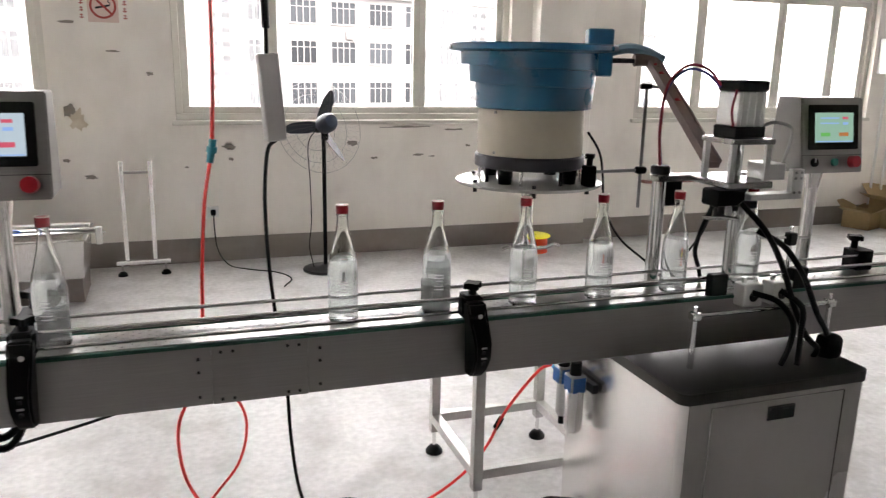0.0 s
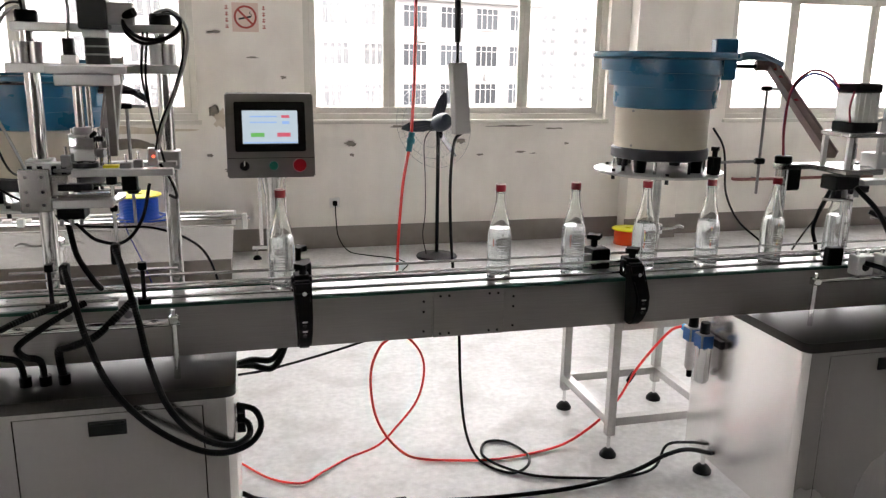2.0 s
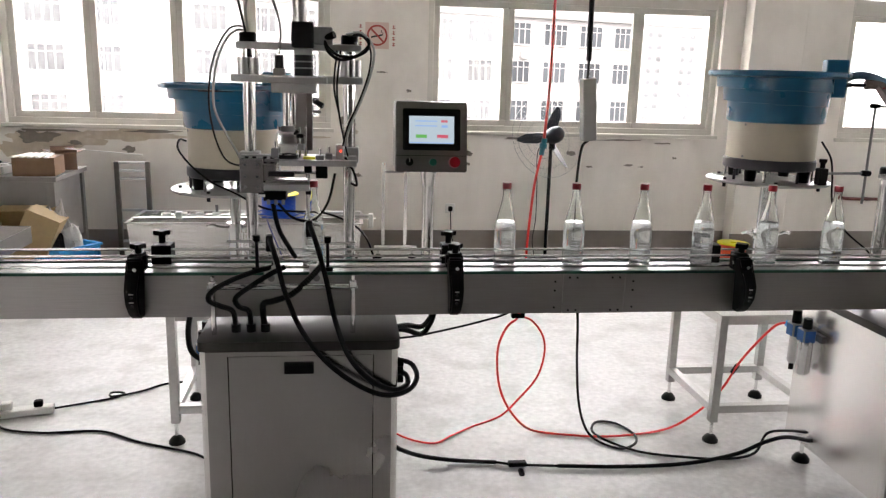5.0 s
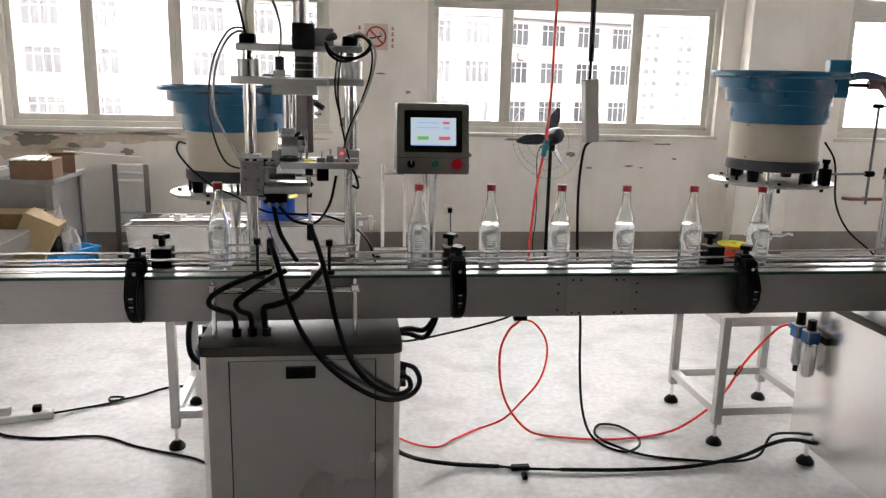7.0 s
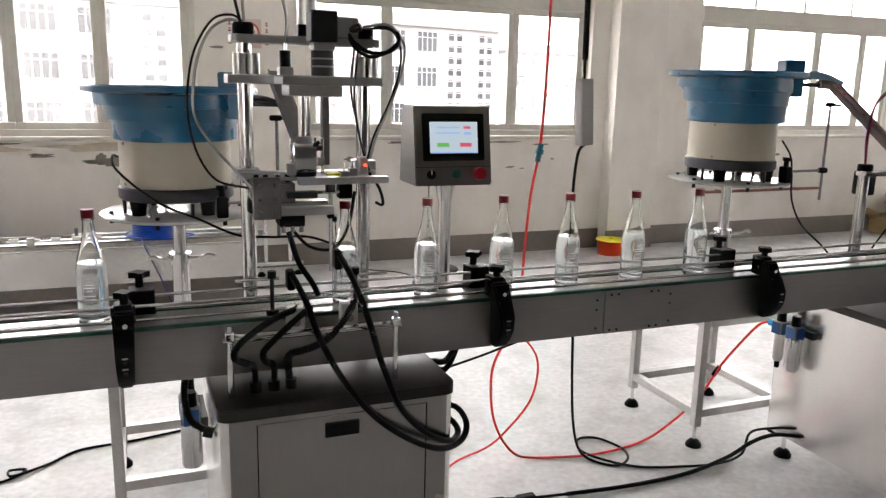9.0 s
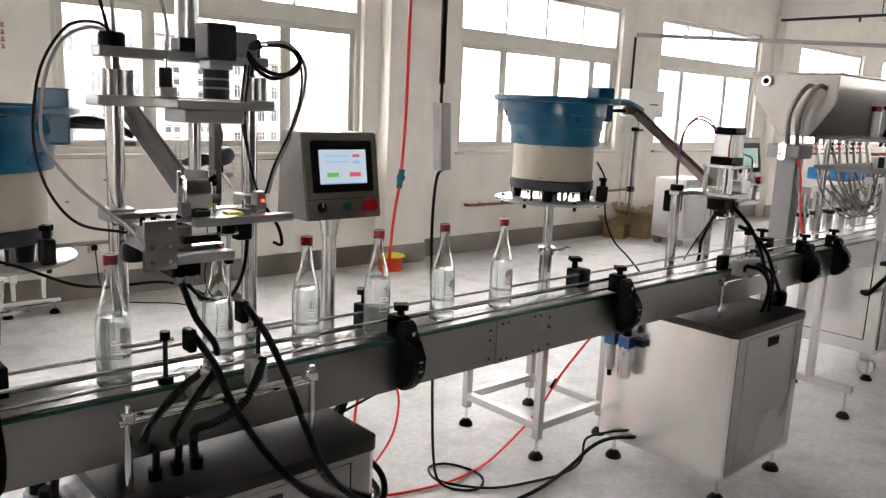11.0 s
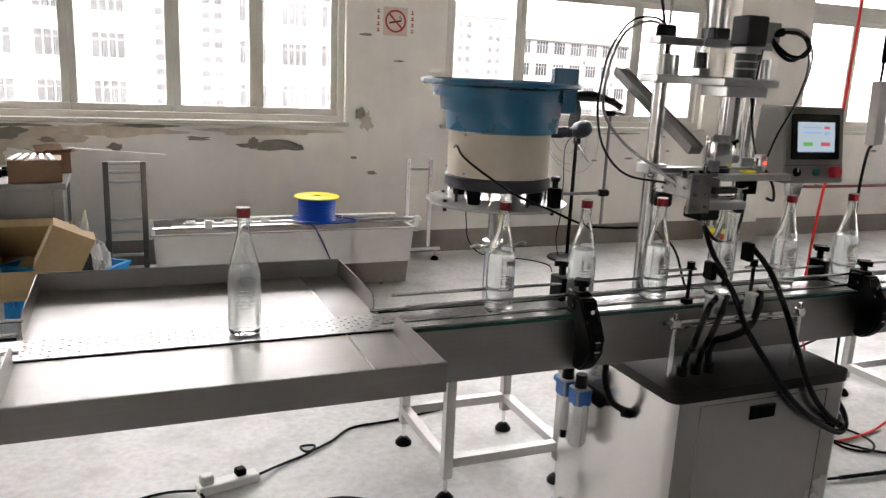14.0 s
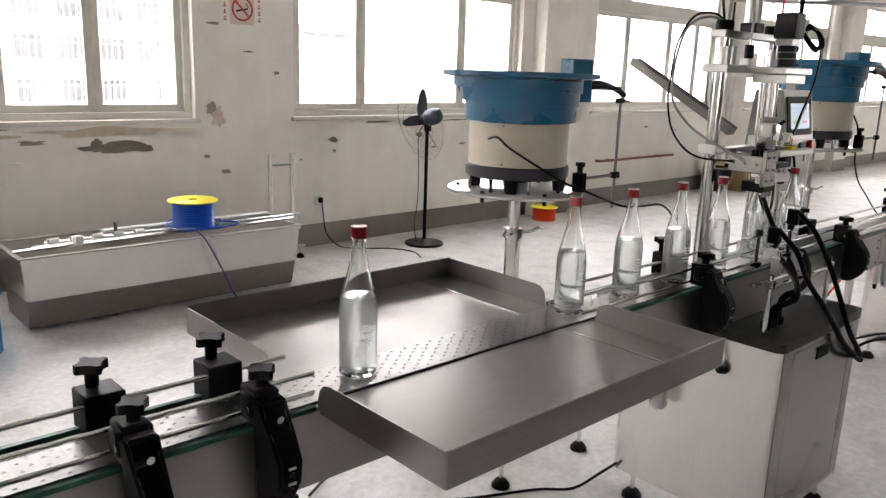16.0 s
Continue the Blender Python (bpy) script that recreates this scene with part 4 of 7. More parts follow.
    for x, w in ((-0.977, 0.024), (-0.826, 0.024)):
        c = part("clamp_cylinder", box(B(), x - w, x + w, 1.828, 1.862, 0.945, 1.006, 0.003), CYLALU, m, "small aluminium air cylinder")
        part("bore", cyl(B(), (x, 1.8265, 0.965), (x, 1.8285, 0.965), 0.012, seg=16), GREYBOX, c)
        part("fitting", cyl(B(), (x + 0.006, 1.85, 1.006), (x + 0.006, 1.85, 1.02), 0.007, seg=8), CHROME, c)
    for x, z in ((-1.03, 1.09), (-0.79, 1.085)):
        p = part("sensor_post", cyl(B(), (x, 1.9, 0.97), (x, 1.9, z), 0.006, seg=10), DARKBOX, m)
        part("sensor_knob", cyl(B(), (x, 1.9, 0.968), (x, 1.9, 0.986), 0.018, seg=12), BLACK, p)
        part("sensor_head", cyl(B(), (x, 1.9, z - 0.012), (x, 1.9, z + 0.008), 0.012, seg=12), BLACK, p)
        part("cross_rod", cyl(B(), (x - 0.1 if x < -0.9 else x - 0.03, 1.902, z - 0.015), (x + 0.02 if x < -0.9 else x + 0.095, 1.902, z - 0.015), 0.005, seg=10), CHROME, p)
    for x, y, z in ((-0.985, 1.87, 1.09), (-0.852, 1.87, 1.14)):
        part("photo_eye", box(B(), x - 0.01, x + 0.012, y - 0.02, y + 0.02, z - 0.04, z + 0.015, 0.004), BLACK, m, "black photoelectric sensor")
    # conduits over the cabinet top
    R = 0.0098
    hose(m, "conduit", [(-0.985, 1.86, 1.1), (-0.955, 1.8, 1.03), (-0.925, 1.76, 0.93), (-0.87, 1.7, 0.82), (-0.79, 1.675, 0.72), (-0.69, 1.66, 0.645), (-0.6, 1.665, 0.605), (-0.52, 1.71, 0.6), (-0.485, 1.76, 0.625), (-0.5, 1.8, 0.66), (-0.55, 1.82, 0.672)], R, RUBBER, "black ribbed conduit", 0.16)
    hose(m, "conduit", [(-0.852, 1.86, 1.15), (-0.822, 1.8, 1.08), (-0.79, 1.75, 0.97), (-0.765, 1.71, 0.86), (-0.72, 1.68, 0.74), (-0.65, 1.665, 0.66), (-0.57, 1.685, 0.615), (-0.52, 1.74, 0.61), (-0.52, 1.79, 0.625), (-0.55, 1.82, 0.63)], R, RUBBER, "black ribbed conduit", 0.16)
    hose(m, "conduit", [(-0.975, 1.84, 1.0), (-1.03, 1.8, 0.995), (-1.1, 1.74, 0.98), (-1.152, 1.7, 0.955), (-1.16, 1.7, 0.925), (-1.13, 1.74, 0.895), (-1.1, 1.79, 0.86), (-1.095, 1.81, 0.785)], R, RUBBER, "black ribbed conduit", 0.16)
    hose(m, "conduit", [(-0.935, 1.84, 1.0), (-0.98, 1.8, 0.985), (-1.04, 1.755, 0.955), (-1.082, 1.73, 0.925), (-1.075, 1.75, 0.89), (-1.048, 1.79, 0.86), (-1.045, 1.81, 0.785)], R, RUBBER, "black ribbed conduit", 0.16)
    hose(m, "conduit", [(-0.81, 1.84, 1.005), (-0.85, 1.8, 0.97), (-0.905, 1.775, 0.925), (-0.965, 1.78, 0.9), (-1.0, 1.8, 0.885), (-1.005, 1.81, 0.85), (-0.998, 1.81, 0.785)], R * 1.2, RUBBER, "black ribbed conduit", 0.16)
    for x in (-1.095, -1.045, -0.998):
        part("cable_gland", cyl(B(), (x, 1.81, 0.785), (x, 1.81, 0.812), 0.016, seg=12), BLACK, m)
    hose(m, "conduit", [(-0.975, 1.93, 1.2), (-0.955, 1.9, 1.12), (-0.92, 1.88, 1.06), (-0.9, 1.9, 1.02)], 0.009, RUBBER, "black ribbed conduit", 0.16)
    for z in (0.66, 0.63, 0.6):
        part("cable_gland", cyl(B(), (-0.552, 1.82, z), (-0.528, 1.82, z), 0.015, seg=12), BLACK, m)
    for k, zz in enumerate((0.735, 0.715)):
        hose(m, "side_conduit", [(-0.55, 1.98 + 0.04 * k, zz), (-0.5, 2.02, zz - 0.005), (-0.44, 2.05, zz - 0.02 - 0.01 * k), (-0.4, 2.06, zz + 0.03), (-0.395, 2.05, 0.815)], 0.011, RUBBER, "black conduit under the conveyor", 0.16)
    hose(m, "flank_conduit", [(-1.265, 1.94, 0.822), (-1.275, 1.925, 0.75), (-1.262, 1.9, 0.685), (-1.212, 1.88, 0.65)], 0.011, RUBBER, "black ribbed conduit", 0.16)
    part("cable_gland", cyl(B(), (-1.23, 1.884, 0.655), (-1.205, 1.878, 0.648), 0.016, seg=12), BLACK, m)
    # air tubes
    hose(m, "air_tube", [(-1.06, 2.09, 1.772), (-1.09, 2.12, 1.795), (-1.14, 2.16, 1.782), (-1.19, 2.18, 1.7), (-1.213, 2.18, 1.6), (-1.216, 2.18, 1.5), (-1.195, 2.16, 1.4), (-1.15, 2.1, 1.33), (-1.075, 2.0, 1.318)], 0.0036, RUBBER, "black pneumatic tube")
    hose(m, "air_tube", [(-1.066, 2.09, 1.772), (-1.1, 2.13, 1.783), (-1.145, 2.17, 1.755), (-1.182, 2.18, 1.68), (-1.2, 2.18, 1.58), (-1.195, 2.17, 1.5), (-1.15, 2.12, 1.42), (-1.1, 2.03, 1.36), (-1.07, 1.96, 1.32)], 0.0045, TUBEW, "milky pneumatic tube")
    hose(m, "air_tube", [(-0.955, 2.05, 1.7), (-0.95, 2.05, 1.8), (-0.985, 2.05, 1.9), (-1.04, 2.05, 1.92), (-1.065, 2.07, 1.86), (-1.062, 2.08, 1.77)], 0.0045, TUBEW, "milky pneumatic tube")
    hose(m, "air_tube", [(-1.07, 2.09, 1.77), (-1.1, 2.1, 1.9), (-1.15, 2.12, 2.06)], 0.0045, RUBBER)
    hose(m, "air_tube", [(-0.72, 2.05, 1.77), (-0.67, 1.97, 1.765), (-0.645, 1.95, 1.72), (-0.65, 1.94, 1.65), (-0.68, 1.94, 1.56), (-0.72, 1.95, 1.47), (-0.738, 1.96, 1.4)], 0.0032, RUBBER, "black pneumatic tube")
    hose(m, "air_tube", [(-0.725, 2.05, 1.775), (-0.675, 1.97, 1.778), (-0.635, 1.95, 1.73), (-0.64, 1.94, 1.66), (-0.67, 1.94, 1.57), (-0.712, 1.95, 1.47), (-0.73, 1.96, 1.4)], 0.004, TUBEW)
    for k in range(2):
        hose(m, "motor_cable", [(-0.8, 1.95, 1.755), (-0.785, 1.93, 1.725 - 0.012 * k), (-0.745, 1.92, 1.7 - 0.012 * k), (-0.69, 1.92 + 0.012 * k, 1.702), (-0.652, 1.94, 1.73 + 0.006 * k), (-0.662, 1.97, 1.768), (-0.7, 2.02, 1.78 - 0.006 * k)], 0.0055, RUBBER, "black motor cable")
    for k in range(2):
        hose(m, "cable", [(-0.745 - 0.012 * k, 2.03, 1.72), (-0.758 - 0.01 * k, 2.03, 1.6), (-0.75, 2.03, 1.5), (-0.735, 2.02, 1.42), (-0.72, 2.0, 1.36)], 0.0034, RUBBER)
    hose(m, "cable", [(-0.73, 1.97, 1.36), (-0.7, 1.96, 1.31), (-0.69, 1.96, 1.265), (-0.71, 1.97, 1.27)], 0.0045, RUBBER)
    hose(m, "cable", [(-0.96, 1.95, 1.2), (-0.91, 1.95, 1.15), (-0.84, 1.96, 1.14), (-0.79, 1.98, 1.2), (-0.765, 2.0, 1.3)], 0.005, RUBBER)
    return m


def chute(p0, p1, w):
    """A closed sloping channel with a raised rim."""
    bm = B()
    p0, p1 = Vector(p0), Vector(p1)
    d = (p1 - p0).normalized()
    s = d.cross(Vector((0, 0, 1))).normalized()
    u = s.cross(d).normalized()
    prof = [(-w / 2, 0), (w / 2, 0), (w / 2, 0.03), (w / 2 - 0.006, 0.03), (w / 2 - 0.006, 0.024), (-w / 2 + 0.006, 0.024), (-w / 2 + 0.006, 0.03), (-w / 2, 0.03)]
    a = [bm.verts.new(p0 + s * x + u * z) for x, z in prof]
    b = [bm.verts.new(p1 + s * x + u * z) for x, z in prof]
    bm.faces.new(a), bm.faces.new(b)
    for i in range(len(a)):
        j = (i + 1) % len(a)
        bm.faces.new((a[i], a[j], b[j], b[i]))
    return bm


screw_capper()


# ---- cylinder capper ----
def press_capper():
    m = thing("press_capper", (1.56, 1.97, 0), "stainless cap-pressing machine with square air cylinder on a steel cabinet", "capping machine")
    cabinet(m, 1.232, 1.882, 1.64, 2.29, 1.57)
    regulator(m, 1.232, 2.215, -1)
    PY = 2.1
    p = part("post", cyl(B(), (1.418, PY, 0.785), (1.418, PY, 1.31), 0.022, seg=20), CHROME, m, "polished round post")
    part("post_cap", lathe(B(), [(0, 1.31), (0.03, 1.31), (0.03, 1.332), (0.026, 1.337), (0, 1.337)], (1.418, PY, 0), 20), BLACK, p, "black plastic cap")
    part("post", cyl(B(), (1.72, PY, 0.785), (1.72, PY, 1.31), 0.022, seg=20), CHROME, m, "polished round post")
    part("arm_plate", box(B(), 1.395, 1.745, 2.075, 2.125, 1.288, 1.308, 0.003), DARKENEDM, m)
    part("arm_plate", box(B(), 1.51, 1.67, 1.89, 2.075, 1.29, 1.31, 0.003), DARKENEDM, m)
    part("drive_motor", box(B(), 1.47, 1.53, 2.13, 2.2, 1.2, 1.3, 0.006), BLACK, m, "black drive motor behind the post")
    part("cylinder_plate", box(B(), 1.512, 1.662, 1.89, 2.04, 1.42, 1.436, 0.002), DARKENEDM, m)
    for x in (1.525, 1.65):
        for y in (1.905, 2.025):
            part("pillar", box(B(), x - 0.01, x + 0.01, y - 0.007, y + 0.007, 1.31, 1.42, 0.002), ALU, m, "flat aluminium pillar")
    part("cylinder_end", box(B(), 1.534, 1.64, 1.912, 2.018, 1.436, 1.47, 0.004), BLACK, m)
    body = box(B(), 1.538, 1.636, 1.916, 2.014, 1.47, 1.57, 0.004)
    for x in (1.552, 1.575, 1.6, 1.622):
        box(body, x - 0.004, x + 0.004, 1.913, 1.917, 1.47, 1.57)
    part("cylinder_body", body, ALU, m, "square aluminium air cylinder")
    part("cylinder_end", box(B(), 1.534, 1.64, 1.912, 2.018, 1.57, 1.602, 0.006), BLACK, m)
    part("ram", cyl(B(), (1.588, 1.965, 1.31), (1.588, 1.965, 1.436), 0.012, seg=16), CHROME, m)
    part("ram_joint", cyl(B(), (1.588, 1.965, 1.34), (1.588, 1.965, 1.395), 0.018, seg=16), CHROME, m)
    blk = part("gripper_plate", box(B(), 1.735, 1.778, 1.885, 1.905, 1.255, 1.345, 0.002), ALU, m)
    for x in (1.746, 1.767):
        for z in (1.275, 1.318, 1.335):
            part("socket_screw", cyl(B(), (x, 1.882, z), (x, 1.886, z), 0.0042, seg=8), GREYBOX, blk)
    part("gripper_slide", box(B(), 1.59, 1.76, 1.885, 1.93, 1.255, 1.274, 0.002), ALU, m)
    part("gripper_body", box(B(), 1.66, 1.73, 1.91, 2.0, 1.31, 1.36, 0.003), ALU, m)
    part("valve_block", box(B(), 1.49, 1.585, 1.9, 1.985, 1.235, 1.285, 0.005), BLACK, m, "black solenoid valve block")
    part("valve_block", box(B(), 1.585, 1.64, 1.91, 1.97, 1.225, 1.25, 0.004), DARKBOX, m)
    for k, x in enumerate((1.5, 1.525, 1.55, 1.575)):
        part("valve_coil", cyl(B(), (x, 1.9, 1.225 - 0.012 * (k % 2)), (x, 1.9, 1.24), 0.009, seg=10), (DARKBOX, GREYBOX)[k % 2], m)
    part("chuck", lathe(B(), [(0, 1.19), (0.02, 1.19), (0.026, 1.2), (0.026, 1.225), (0.034, 1.235), (0, 1.24)], (1.55, 1.955, 0), 20), DARKBOX, m)
    hose(m, "valve_cable", [(1.5, 1.94, 1.235), (1.49, 1.97, 1.15), (1.5, 2.0, 1.08), (1.535, 2.02, 1.02), (1.56, 2.04, 0.98)], 0.007, RUBBER, "black valve cable")
    hose(m, "valve_cable", [(1.515, 1.95, 1.235), (1.52, 2.0, 1.14), (1.495, 2.03, 1.07), (1.47, 2.06, 0.99)], 0.0035, RUBBER)
    part("chuck_disc", cyl(B(), (1.588, 1.955, 1.276), (1.588, 1.955, 1.288), 0.035, seg=20), DARKBOX, m)
    part("stop_arm", cyl(B(), (1.44, 1.9, 1.21), (1.56, 1.9, 1.2), 0.006, seg=10), CHROME, m)
    part("stop_rod", cyl(B(), (1.53, 1.895, 0.975), (1.53, 1.895, 1.2), 0.008, seg=10), CHROME, m)
    part("cap_chute", chute((1.62, 2.49, 1.632), (1.555, 2.03, 1.335), 0.045), BROWNCH, m, "brown cap chute full of red caps")
    hose(m, "chute_bend", [(1.56, 2.52, 1.655), (1.6, 2.51, 1.657), (1.625, 2.49, 1.645), (1.618, 2.46, 1.62)], 0.022, BROWNCH, "bent head of the cap chute")
    for k in (0, 1, 4):
        q = 0.06 + k * 0.095
        part("queued_cap", cyl(B(), (1.62 - 0.065 * q, 2.49 - 0.46 * q, 1.632 - 0.297 * q + 0.016), (1.62 - 0.065 * q, 2.49 - 0.46 * q + 0.008, 1.632 - 0.297 * q + 0.022), 0.0145, seg=12), REDCAP, m, "red cap waiting in the chute")
    for x in (1.372, 1.862):
        p = part("stop_post", cyl(B(), (x, 1.805, 0.785), (x, 1.805, 0.95), 0.0085, seg=12), CHROME, m)
        part("stop_clamp", box(B(), x - 0.014, x + 0.014, 1.79, 1.82, 0.932, 0.955, 0.003), CHROME, p)
        part("stop_screw", cyl(B(), (x, 1.805, 0.955), (x, 1.805, 0.972), 0.007, seg=8), CHROME, p)
    part("stop_bar", cyl(B(), (1.36, 1.805, 0.944), (1.875, 1.805, 0.944), 0.007, seg=10), CHROME, m)
    for x, w in ((1.585, 0.035), (1.69, 0.038)):
        c = part("clamp_cylinder", box(B(), x - w, x + w, 1.82, 1.87, 0.948, 1.018, 0.004), CYLALU, m, "aluminium air cylinder")
        for q in (-0.02, 0.02):
            part("fitting", cyl(B(), (x + q, 1.845, 1.018), (x + q, 1.845, 1.036), 0.008, seg=8), CHROME, c)
        part("cylinder_mark", cyl(B(), (x, 1.8185, 0.98), (x, 1.8205, 0.98), 0.016, seg=16), DARKBOX, c)
    for x in (1.5, 1.8):
        part("rail_block", box(B(), x - 0.03, x + 0.03, 1.868, 1.9, 0.97, 1.04, 0.004), BLACK, m)
    part("sensor_post", cyl(B(), (1.8, 1.93, 0.97), (1.8, 1.93, 1.16), 0.006, seg=10), CHROME, m)
    part("cross_rod", cyl(B(), (1.68, 1.93, 1.13), (1.87, 1.93, 1.12), 0.005, seg=10), CHROME, m)
    part("sensor_clamp", box(B(), 1.785, 1.815, 1.915, 1.945, 1.1, 1.14, 0.004), BLACK, m)
    R = 0.0098
    hose(m, "conduit", [(1.56, 1.89, 1.25), (1.62, 1.84, 1.17), (1.66, 1.8, 1.07), (1.69, 1.77, 0.96), (1.73, 1.75, 0.87), (1.79, 1.76, 0.82), (1.8, 1.78, 0.785)], R, RUBBER, "black ribbed conduit", 0.16)
    hose(m, "conduit", [(1.64, 1.9, 1.16), (1.7, 1.85, 1.12), (1.74, 1.8, 1.04), (1.78, 1.77, 0.93), (1.82, 1.76, 0.86), (1.825, 1.77, 0.785)], R, RUBBER, "black ribbed conduit", 0.16)
    hose(m, "conduit", [(1.56, 1.8, 1.0), (1.62, 1.76, 0.98), (1.665, 1.74, 0.92), (1.665, 1.74, 0.85), (1.65, 1.75, 0.785)], R, RUBBER, "black ribbed conduit", 0.16)
    hose(m, "conduit", [(1.66, 1.8, 1.0), (1.7, 1.75, 0.96), (1.7, 1.74, 0.88), (1.7, 1.74, 0.785)], R, RUBBER, "black ribbed conduit", 0.16)
    part("junction_box", box(B(), 1.8, 1.868, 1.73, 1.79, 0.785, 0.862, 0.02, segments=2), BLACK, m, "black cable junction box")
    hose(m, "air_tube", [(1.535, 2.0, 1.585), (1.5, 2.02, 1.63), (1.45, 2.05, 1.64), (1.405, 2.08, 1.58), (1.398, 2.09, 1.45), (1.415, 2.1, 1.335)], 0.0045, DARKRED, "dark red pneumatic tube")
    hose(m, "air_tube", [(1.535, 2.0, 1.58), (1.5, 2.03, 1.62), (1.455, 2.06, 1.628), (1.412, 2.09, 1.57), (1.404, 2.1, 1.45), (1.421, 2.105, 1.335)], 0.0045, DARKBLUE, "dark blue pneumatic tube")
    hose(m, "air_tube", [(1.535, 1.93, 1.47), (1.522, 1.925, 1.52), (1.532, 1.925, 1.575)], 0.0036, DARKRED, "dark red pneumatic tube")
    hose(m, "air_tube", [(1.64, 1.95, 1.46), (1.69, 1.94, 1.48), (1.745, 1.93, 1.465), (1.74, 1.92, 1.42), (1.72, 1.92, 1.36)], 0.005, TUBEW, "white pneumatic tube")
    return m


press_capper()


# ---- cap feeder bowls ----
def feeder(cx, cy, zd, fx, fy, rise, tag):
    f = thing("bowl_feeder", (cx, cy, 0), tag, "bowl feeder", "cap feeders")
    a, t = 0.263, 0.019
    top = 0.615
    for sx in (-1, 1):
        for sy in (-1, 1):
            x, y = fx + sx * (a - t), fy + sy * (a - t)
            leg = part("leg", box(B(), x - t, x + t, y - t, y + t, 0.1, top, 0.002), FRAMEM, f)
            feet(x, y, 0.105, leg)
    for z0, z1 in ((0.145, 0.183), (top - 0.038, top)):
        for s in (-1, 1):
            part("rail", box(B(), fx - a + 2 * t, fx + a - 2 * t, fy + s * (a - t) - t, fy + s * (a - t) + t, z0, z1, 0.002), FRAMEM, f)
            part("rail", box(B(), fx + s * (a - t) - t, fx + s * (a - t) + t, fy - a + 2 * t, fy + a - 2 * t, z0, z1, 0.002), FRAMEM, f)
    part("table_plate", box(B(), fx - a + 0.002, fx + a - 0.002, fy - a + 0.002, fy + a - 0.002, top, top + 0.006, 0.001), FRAMEM, f)
    sleeve = part("column_sleeve", cyl(B(), (cx, cy, top), (cx, cy, 0.945), 0.032, seg=20), CHROME, f)
    part("sleeve_collar", cyl(B(), (cx, cy, 0.925), (cx, cy, 0.965), 0.041, seg=20), CHROME, sleeve)
    for s in (-1, 1):
        part("clamp_handle", tube(B(), [(cx + s * 0.03, cy - 0.02, 0.945), (cx + s * 0.07, cy - 0.04, 0.95), (cx + s * 0.095, cy - 0.05, 0.962), (cx + s * 0.12, cy - 0.05, 0.955)], 0.007, 8), CHROME, sleeve, "chrome clamp lever")
    part("column", cyl(B(), (cx, cy, 0.945), (cx, cy, zd - 0.03), 0.024, seg=20), CHROME, f)
    part("column_flange", cyl(B(), (cx, cy, zd - 0.035), (cx, cy, zd - 0.012), 0.07, seg=24), ALU, f)
    part("disc", lathe(B(), [(0, zd - 0.012), (0.27, zd - 0.012), (0.274, zd - 0.008), (0.274, zd - 0.002), (0.27, zd), (0, zd)], (cx, cy, 0), 56), WHITEDISC, f, "white round table plate")
    for k in range(4):
        q = radians(k * 90 + 35)
        part("spring_foot", cyl(B(), (cx + 0.17 * math.cos(q), cy + 0.17 * math.sin(q), zd), (cx + 0.17 * math.cos(q), cy + 0.17 * math.sin(q), zd + 0.056), 0.024, 0.03, 14), RUBBER, f, "black rubber foot")
    for k in range(6):
        q = radians(k * 60 + 10)
        part("bolt", cyl(B(), (cx + 0.235 * math.cos(q), cy + 0.235 * math.sin(q), zd - 0.034), (cx + 0.235 * math.cos(q), cy + 0.235 * math.sin(q), zd + 0.01), 0.008, seg=8), DARKBOX, f)
    for k in range(8):
        q = radians(k * 45 + 12)
        part("spring_bolt", cyl(B(), (cx + 0.19 * math.cos(q), cy + 0.19 * math.sin(q), zd), (cx + 0.19 * math.cos(q), cy + 0.19 * math.sin(q), zd + 0.05), 0.007, seg=8), CHROME if k % 2 else DARKBOX, f)
    z = zd + 0.052
    part("base_ring", lathe(B(), [(0, z), (0.2, z), (0.205, z + 0.005), (0.205, z + 0.042), (0.2, z + 0.048), (0, z + 0.048)], (cx, cy, 0), 48), DARKRING, f, "dark grey drum base")
    z1 = z + 0.048
    part("drum", lathe(B(), [(0, z1), (0.196, z1), (0.196, z1 + 0.185), (0, z1 + 0.185)], (cx, cy, 0), 56), BEIGE, f, "beige enamelled vibrator drum")
    for q in (205,):
        for zz in (z1 + 0.012, z1 + 0.155):
            r = radians(q)
            part("drum_screw", cyl(B(), (cx + 0.194 * math.cos(r), cy + 0.194 * math.sin(r), zz), (cx + 0.2 * math.cos(r), cy + 0.2 * math.sin(r), zz), 0.005, seg=8), GREYBOX, f)
    zb = z1 + 0.165
    # stepped bowl: upright tiers that widen on the far side from the outlet, under a broad flat rim
    seg = 48
    bm = B()
    k = rise / 0.21
    tiers = [(0.0, 0.2, 0.0), (0.004, 0.213, 0.006), (0.07, 0.216, 0.006), (0.071, 0.228, -0.004), (0.125, 0.231, -0.006), (0.126, 0.248, -0.018), (0.178, 0.251, -0.02), (0.182, 0.296, -0.008), (0.186, 0.306, -0.004), (0.2, 0.306, -0.004), (0.205, 0.3, -0.004)]
    inner = [(0.205, 0.286, -0.004), (0.194, 0.282, -0.004), (0.19, 0.236, -0.01), (0.12, 0.22, 0.0), (0.115, 0.0, 0.0)]
    rings = []
